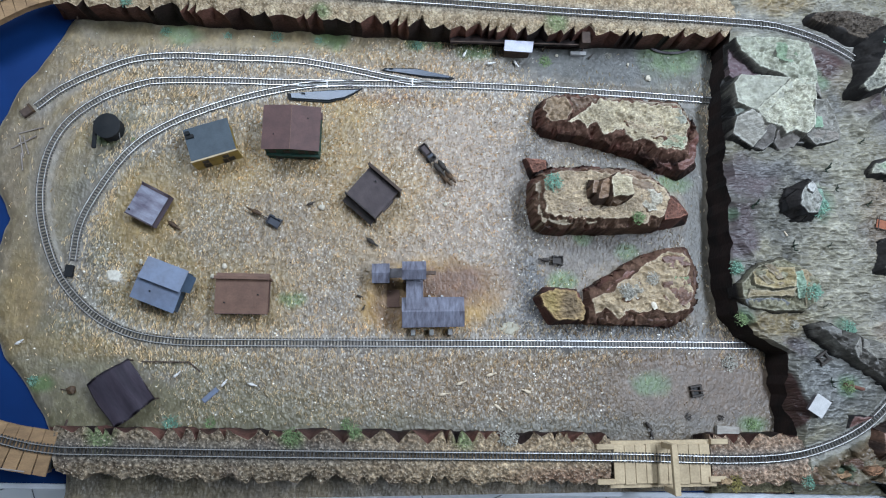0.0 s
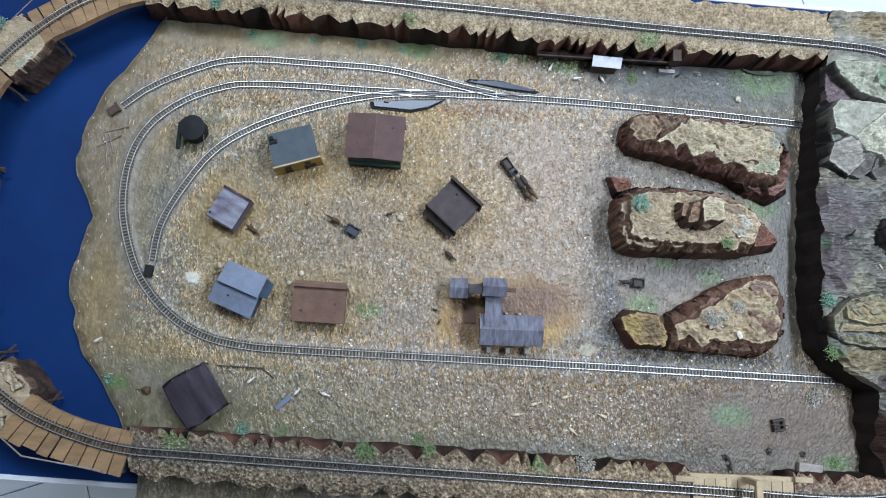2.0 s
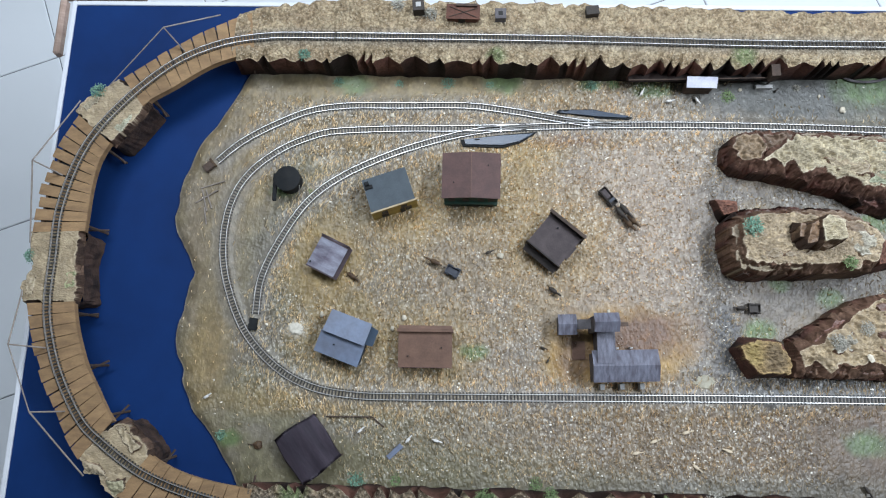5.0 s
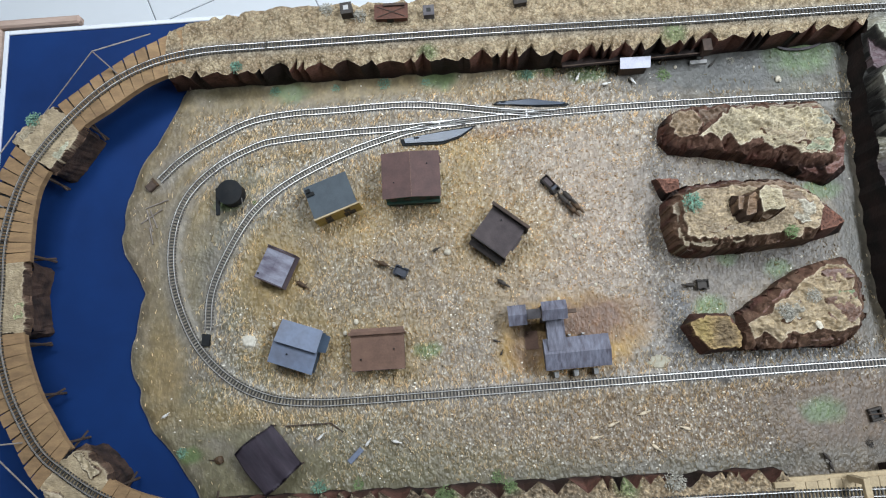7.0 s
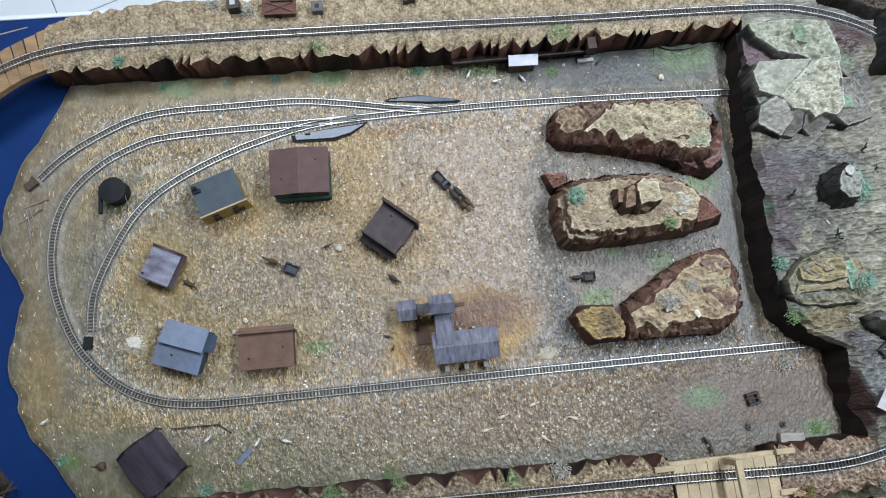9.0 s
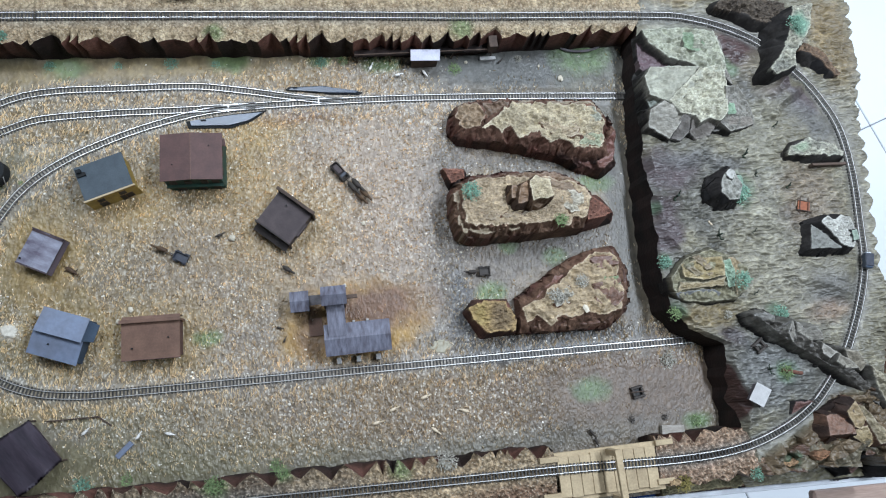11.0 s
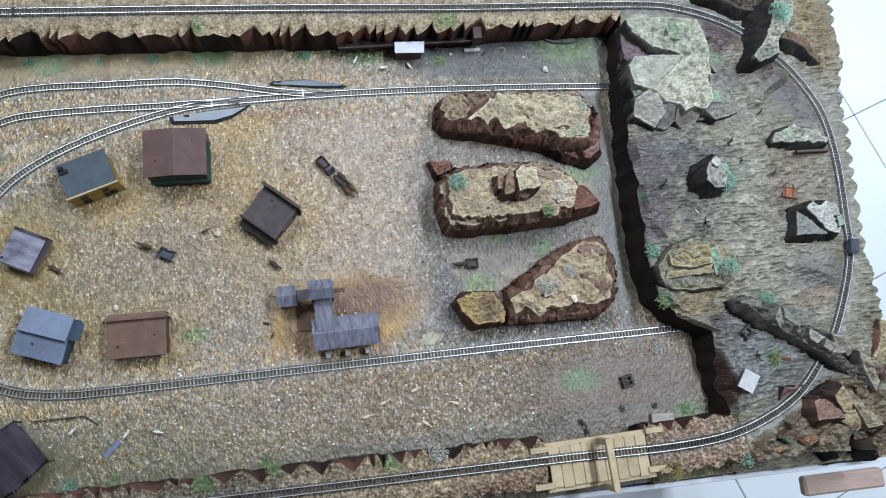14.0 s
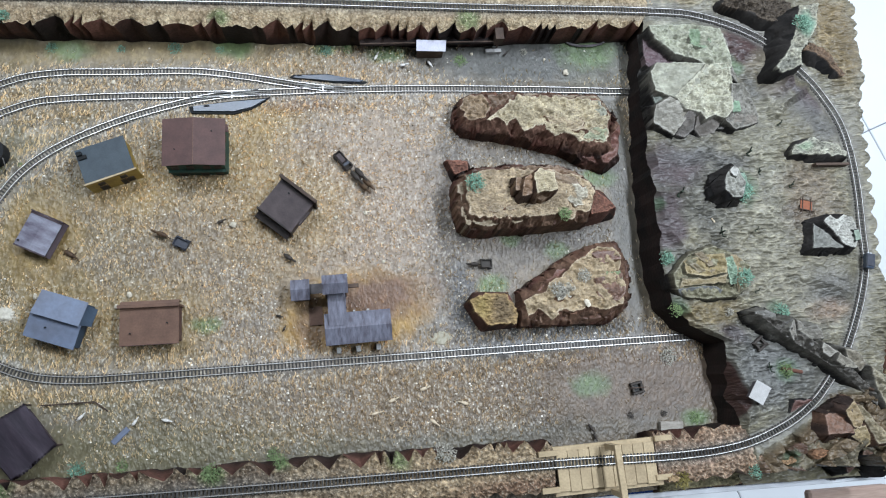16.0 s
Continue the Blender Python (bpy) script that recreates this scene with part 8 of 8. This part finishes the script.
def cactus(x, y, turn, s=1.0, label="small dark green cactus with raised arms"):
    ob = thing("cactus", label, "cactus", pose(x, y, plateau_z(x, y) - 0.001, 0, 0, turn), "plateau cacti")
    part("trunk", bar(bmesh.new(), (0, 0, 0), (0.001, 0, 0.013 * s), 0.0013 * s, 6), M_CACTUS, ob)
    for sx, z in ((-1, 0.006), (1, 0.005)):
        bm = bmesh.new()
        bar(bm, (0, 0, z * s), (sx * 0.006 * s, sx * 0.0015, (z + 0.001) * s), 0.001 * s, 6)
        bar(bm, (sx * 0.006 * s, sx * 0.0015, (z + 0.001) * s), (sx * 0.0072 * s, sx * 0.004, (z + 0.006) * s), 0.001 * s, 6)
        part("arm", bm, M_CACTUS, ob)


M_CACTUS = mat("dark_cactus_green", (0.022, 0.035, 0.02), (0.012, 0.02, 0.012), 0.6, 200)
for x, y, a, s in ((0.497, 0.115, 30, 1.25), (0.562, 0.050, 75, 1.1), (0.620, 0.051, 10, 0.6), (0.692, 0.120, 20, 0.8), (0.643, 0.146, 50, 0.7), (0.627, 0.178, 35, 1.1), (0.603, -0.165, 80, 1.0), (0.606, -0.046, 0, 0.6), (0.69, 0.225, 15, 0.8)):
    cactus(x, y, a, s)
for x, y, a in ((0.598, 0.148, 60), (0.554, 0.071, -65)):
    z = plateau_z(x, y)
    solid("bleached_bone", bar(bmesh.new(), (-0.005, 0, 0.0012), (0.005, 0.001, 0.002), 0.0012, 6), M_CREAM, "white bleached bone lying on the plateau", "bone", pose(x, y, z, 0, 0, a))

# ---------------------------------------------------------------- rail trolley on the loop
car = thing("rail_trolley", "small blue grey rail trolley on the outer track", "rail car", pose(0.8045, -0.012, LOOP_Z + 0.0032, 0, 0, 78))
part("body", box(bmesh.new(), -0.0125, -0.0065, 0.003, 0.0125, 0.0065, 0.0125, 0.0012), M_SWITCH, car)
part("roof", box(bmesh.new(), -0.009, -0.007, 0.0125, 0.0115, 0.007, 0.014, 0.0006), M_IRON, car)
part("headlight", box(bmesh.new(), 0.0125, -0.004, 0.005, 0.0135, 0.004, 0.0105), M_WHITE, car, "white front panel")
for x in (-0.007, 0.007):
    for y in (-0.0048, 0.0048):
        bm = bmesh.new()
        bmesh.ops.create_cone(bm, cap_ends=True, segments=12, radius1=0.0028, radius2=0.0028, depth=0.0012, matrix=Matrix.Translation((x, y, 0.0028)) @ Matrix.Rotation(radians(90), 4, "X"))
        part("wheel", bm, M_IRON, car)

# ---------------------------------------------------------------- stones, tufts and scatter
M_STONE = mat("pale_stone", (0.62, 0.56, 0.45), (0.42, 0.37, 0.29), 0.8, 200, objects=0.1)
M_LEAF = mat("lichen_green", (0.20, 0.27, 0.12), (0.11, 0.16, 0.07), 0.8, 300, islands=0.3)
M_MINT = mat("mint_green_lichen", (0.20, 0.34, 0.25), (0.11, 0.21, 0.15), 0.8, 300, islands=0.3)
M_GREYBUSH = mat("grey_lichen", (0.42, 0.40, 0.34), (0.26, 0.24, 0.2), 0.85, 300, islands=0.3)
M_OLIVE = mat("olive_lichen", (0.24, 0.2, 0.06), (0.15, 0.12, 0.04), 0.85, 300, islands=0.3)
for x, y, r in ((-0.197, 0.122, 0.0062), (-0.350, 0.024, 0.0042), (-0.368, 0.007, 0.0036), (0.007, 0.130, 0.0032), (-0.040, 0.125, 0.003), (-0.373, 0.363, 0.0038), (-0.030, 0.032, 0.003), (0.365, 0.360, 0.0055), (0.204, 0.399, 0.003),
                (-0.006, 0.064, 0.0028), (0.03, 0.05, 0.003), (-0.28, 0.15, 0.0028), (-0.09, 0.09, 0.0026), (0.33, 0.385, 0.003), (-0.25, -0.17, 0.003), (0.20, -0.13, 0.003), (-0.47, -0.02, 0.004), (-0.48, 0.03, 0.004)):
    bm = bmesh.new()
    lump(bm, 0, 0, 0.4 * r, r, 0.7, 0.18, 2)
    solid("loose_stone", bm, M_STONE, "pale loose stone lying on the ground", "stone", pose(x, y, yard_z(x, y)), "yard stones")
M_TANSPILL = mat("tan_spilled_plaster", (0.40, 0.37, 0.29), (0.31, 0.28, 0.21), 0.7, 120, 0.0006, 400)
M_SPILL = mat("pale_spilled_plaster", (0.62, 0.58, 0.50), (0.48, 0.44, 0.36), 0.7, 160, 0.0006, 400)
for x, y, r, tone in ((-0.521, 0.007, 0.0125, "pale"), (0.11, -0.076, 0.016, "dull")):
    bm = bmesh.new()
    rs = random.Random(int(x * 1000))
    ring = []
    for k in range(22):
        a, q = k * 0.2856, r * rs.uniform(0.72, 1.12)
        ring.append(bm.verts.new((q * 1.2 * math.cos(a), q * 0.85 * math.sin(a), -0.001)))
    inner = [bm.verts.new((v.co.x * 0.72, v.co.y * 0.72, 0.0016 + rs.uniform(-0.0004, 0.0004))) for v in ring]
    for k in range(22):
        bm.faces.new((ring[k], ring[(k + 1) % 22], inner[(k + 1) % 22], inner[k]))
    bm.faces.new(inner)
    solid("plaster_spill", bm, M_SPILL if tone == "pale" else M_TANSPILL, tone + " spilled plaster splash dried on the ground", "plaster", pose(x, y, yard_z(x, y) + 0.0012))
bm = bmesh.new()
lump(bm, 0, 0, 0.001, 0.0065, 0.5, 0.15, 1)
solid("flat_stone", bm, M_STONE, "flat white stone on top of the mesa", "stone", pose(0.335, -0.043, 0.049))


def tuft(name, label, x, y, z, r, material, n=60, high=0.5, group="", flat=False):
    """A clump of small curled leaves."""
    bm = bmesh.new()
    rs = random.Random(int((x + 3) * 9000 + (y + 3) * 700))
    for _ in range(n * 3):
        a, d = rs.uniform(0, 6.283), r * math.sqrt(rs.random()) * (0.75 + 0.25 * math.sin(3 * rs.uniform(0, 6.283)))
        px, py = d * math.cos(a), d * math.sin(a)
        pz = high * r * (1 - (d / r) ** 2) * rs.uniform(0.2, 1.1)
        s = r * rs.uniform(0.10, 0.2)
        t = a + rs.uniform(-1.2, 1.2)
        c, sn = math.cos(t), math.sin(t)
        v = [bm.verts.new((px - sn * s * 0.4, py + c * s * 0.4, pz)), bm.verts.new((px + sn * s * 0.4, py - c * s * 0.4, pz)),
             bm.verts.new((px + c * s, py + sn * s, pz + s * rs.uniform(0.0, 0.6)))]
        lo = bm.verts.new((px, py, max(0, pz - s)))
        bm.faces.new(v), bm.faces.new((v[0], v[1], lo)), bm.faces.new((v[1], v[2], lo)), bm.faces.new((v[2], v[0], lo))
    return solid(name, bm, material, label, "bush", pose(x, y, z), group)


for x, y, r, m, h in ((0.183, 0.388, 0.014, M_LEAF, 0.3), (-0.040, 0.411, 0.012, M_MINT, 0.3), (-0.004, 0.413, 0.013, M_LEAF, 0.3), (0.296, 0.401, 0.008, M_GREYBUSH, 0.6), (0.476, -0.133, 0.017, M_GREYBUSH, 0.5),
                      (0.506, -0.233, 0.012, M_LEAF, 0.3), (0.40, -0.22, 0.008, M_FIG, 0.5), (-0.15, -0.226, 0.012, M_LEAF, 0.4), (-0.466, 0.424, 0.012, M_MINT, 0.3), (-0.279, 0.421, 0.014, M_MINT, 0.3),
                      (-0.362, 0.420, 0.010, M_MINT, 0.3), (-0.21, 0.415, 0.010, M_MINT, 0.3), (-0.42, -0.222, 0.016, M_MINT, 0.3), (-0.36, -0.222, 0.012, M_LEAF, 0.3), (-0.63, -0.155, 0.011, M_MINT, 0.3), (0.13, 0.385, 0.006, M_FIG, 0.5),
                      (-0.505, 0.232, 0.006, M_LEAF, 0.4), (0.455, -0.222, 0.008, M_FIG, 0.4)):
    tuft("ground_tuft", {M_GREYBUSH: "pale grey lichen clump on the ground", M_FIG: "dark dry weed on the ground"}.get(m, "green lichen tuft on the ground"), x, y, yard_z(x, y) - 0.001, r, m, high=h, group="yard tufts")
for x, y, z, r, m in ((0.172, 0.148, 0.078, 0.017, M_MINT), (0.307, 0.093, 0.076, 0.013, M_LEAF), (0.095, -0.242, 0.058, 0.017, M_GREYBUSH), (-0.228, -0.238, 0.058, 0.014, M_LEAF), (-0.135, -0.232, 0.056, 0.011, M_LEAF),
                      (-0.510, 0.447, 0.056, 0.013, M_MINT), (0.445, -0.312, 0.05, 0.018, M_OLIVE), (0.561, -0.313, 0.058, 0.013, M_MINT), (-0.845, 0.388, 0.056, 0.016, M_MINT), (-0.925, 0.118, 0.054, 0.014, M_MINT),
                      (0.600, 0.112, 0.085, 0.019, M_MINT), (0.570, -0.027, 0.098, 0.016, M_MINT), (0.467, 0.015, 0.066, 0.013, M_MINT), (0.470, -0.065, 0.064, 0.013, M_LEAF), (0.631, -0.171, 0.068, 0.013, M_LEAF),
                      (0.637, -0.082, 0.075, 0.014, M_MINT), (0.735, 0.385, 0.115, 0.015, M_MINT), (0.583, 0.361, 0.08, 0.013, M_LEAF), (0.72, 0.018, 0.07, 0.010, M_LEAF), (-0.305, 0.512, 0.058, 0.015, M_GREYBUSH), (-0.36, 0.53, 0.058, 0.014, M_GREYBUSH),
                      (0.335, 0.0, 0.05, 0.012, M_GREYBUSH), (0.29, -0.02, 0.05, 0.014, M_GREYBUSH), (0.555, -0.075, 0.066, 0.008, M_GREYBUSH)):
    tuft("rock_tuft", {M_GREYBUSH: "pale grey lichen clump on the rock", M_OLIVE: "olive brown lichen cushion at the ridge edge", M_MINT: "mint green lichen tuft on the rock"}.get(m, "green lichen tuft on the rock"), x, y, z, r, m, n=80, high=0.6, group="rock tufts")


def scatter(name, label, n, material, size, seed, tall=0.75, stroke=1.0):
    """Many tiny chips on the yard as one object, thickest where its grit is."""
    rs = np.random.RandomState(seed)
    j, i = rs.randint(8, X.shape[0] - 8, n * 4), rs.randint(4, X.shape[1] - 4, n * 4)
    ok = (rail_d[j, i] > 0.009) & (Y[j, i] > -0.235) & (Y[j, i] < 0.42) & (rs.rand(n * 4) < np.clip(grit[j, i] * 1.3 - 0.05, 0.02, 1))
    j, i = j[ok][:n], i[ok][:n]
    n = len(j)
    cx, cy, cz = X[j, i] + rs.uniform(-0.001, 0.001, n), Y[j, i] + rs.uniform(-0.001, 0.001, n), Z[j, i]
    s, a = size[0] + (size[1] - size[0]) * rs.rand(n) ** 2, rs.uniform(0, 6.28, n)
    V = np.empty((n, 6, 3))
    for k in range(5):
        r = s * rs.uniform(0.7, 1.2, n)
        V[:, k] = np.stack([cx + r * np.cos(a + k * 1.2566) / stroke ** 0.5, cy + r * 0.8 * stroke * np.sin(a + k * 1.2566), cz - 0.0004], 1)
    V[:, 5] = np.stack([cx + rs.uniform(-0.3, 0.3, n) * s, cy + rs.uniform(-0.3, 0.3, n) * s, cz + s * tall * rs.uniform(0.7, 1.3, n)], 1)
    tri = np.array([(k, (k + 1) % 5, 5) for k in range(5)])
    F = (np.arange(n)[:, None, None] * 6 + tri[None]).reshape(-1, 3)
    me = bpy.data.meshes.new(name)
    me.from_pydata(V.reshape(-1, 3).tolist(), [], F.tolist())
    me.materials.append(material)
    return tagged(new(name, me), label, "gravel", kind="stuff")


M_CHIP = mat("white_chip", (0.86, 0.82, 0.74), (0.62, 0.56, 0.46), 0.5, 150, islands=0.35)
M_DARKCHIP = mat("dark_grit", (0.075, 0.06, 0.045), (0.04, 0.033, 0.027), 0.8, 150, islands=0.4)
M_BEAD = mat("plaster_bead", (0.80, 0.70, 0.55), (0.58, 0.48, 0.35), 0.36, 9, islands=0.35, spec=0.6, paint="paint")
scatter("pale_gravel", "pale plaster chips strewn over the ground", 4200, M_CHIP, (0.0008, 0.0026), 1)
scatter("dark_gravel", "dark grit strewn over the ground", 1800, M_DARKCHIP, (0.0006, 0.0018), 2)


def strokes(name, label, n, material, seed):
    """Short wavy ridges of raised plaster, brushed across the tracks, as one object."""
    rs = np.random.RandomState(seed)
    j, i = rs.randint(8, X.shape[0] - 8, n * 4), rs.randint(4, X.shape[1] - 4, n * 4)
    ok = (rail_d[j, i] > 0.0085) & (Y[j, i] > -0.237) & (Y[j, i] < 0.42) & (rs.rand(n * 4) < np.clip(grit[j, i] * 1.5 - 0.05, 0.03, 1))
    j, i = j[ok][:n], i[ok][:n]
    n = len(j)
    cx, cy = X[j, i] + rs.uniform(-0.001, 0.001, n), Y[j, i] + rs.uniform(-0.001, 0.001, n)
    open_yard = np.clip(spot(cx, cy, 0.0, 0.17, 0.22, 0.16, 1.0), 0, 1)
    side = near_track[j, i]
    long = rs.uniform(0.0016, 0.0032, n) * (1 + 0.9 * side - 0.35 * open_yard)
    wide = rs.uniform(0.0006, 0.0012, n) * (1 + 0.2 * open_yard)
    tall = rs.uniform(0.0010, 0.0024, n)
    turn = math.pi / 2 + rs.normal(0, 0.30, n) * (1 + 1.6 * open_yard) - 0.12
    bend = rs.uniform(-0.7, 0.7, n) * wide * 2.4
    ux, uy = np.cos(turn), np.sin(turn)
    ks = np.array((-1.0, -0.4, 0.35, 1.0))
    V = np.empty((n, 12, 3))
    base = Z[j, i] - 0.0006
    for q, k in enumerate(ks):
        sway = bend * math.sin(k * 3.0) + rs.uniform(-0.2, 0.2, n) * wide
        px, py = cx + ux * k * long - uy * sway, cy + uy * k * long + ux * sway
        w = wide * (0.35 if abs(k) == 1 else 1.0)
        h = tall * (0.25 if abs(k) == 1 else rs.uniform(0.75, 1.15, n))
        V[:, q * 3] = np.stack([px - uy * w, py + ux * w, base], 1)
        V[:, q * 3 + 1] = np.stack([px, py, base + 0.0006 + h], 1)
        V[:, q * 3 + 2] = np.stack([px + uy * w, py - ux * w, base], 1)
    quad = np.array([(q * 3 + a, q * 3 + a + 1, q * 3 + a + 4, q * 3 + a + 3) for q in range(3) for a in (0, 1)])
    F = (np.arange(n)[:, None, None] * 12 + quad[None]).reshape(-1, 4)
    me = bpy.data.meshes.new(name)
    me.from_pydata(V.reshape(-1, 3).tolist(), [], F.tolist())
    me.materials.append(material)
    grey = col[j, i].mean(1, keepdims=True)
    tone = np.clip(0.42 * np.array((1.0, 0.92, 0.79)) + 1.5 * col[j, i] + 0.5 * grey, 0, 1.2)
    at = me.color_attributes.new("paint", "FLOAT_COLOR", "POINT")
    at.data.foreach_set("color", np.repeat(np.concatenate([tone, np.ones((n, 1))], 1), 12, 0).astype(np.float32).ravel())
    return tagged(new(name, me), label, "gravel", kind="stuff")


strokes("plaster_stipple", "raised cream plaster strokes stippled over the ground", 19500, M_BEAD, 3)

# ---------------------------------------------------------------- floor tiles
tile = bmesh.new()
box(tile, -0.2235, -0.2235, -0.008, 0.2235, 0.2235, 0, 0.002)
tile_me = mesh("tile", tile, M_TILE)
grid = pose(1.566, 0.493, FLOOR_Z, 0, 0, 19.5)
for i in range(-11, 6):
    for j in range(-9, 8):
        p = grid @ Vector(((i + 0.5) * 0.45, (j + 0.5) * 0.45, 0))
        if abs(p.x) < 2.7 and abs(p.y) < 2.7:
            t = new("tile", tile_me)
            t.parent = floor
            t.matrix_basis = Matrix.Translation(p) @ Matrix.Rotation(radians(19.5), 4, "Z")
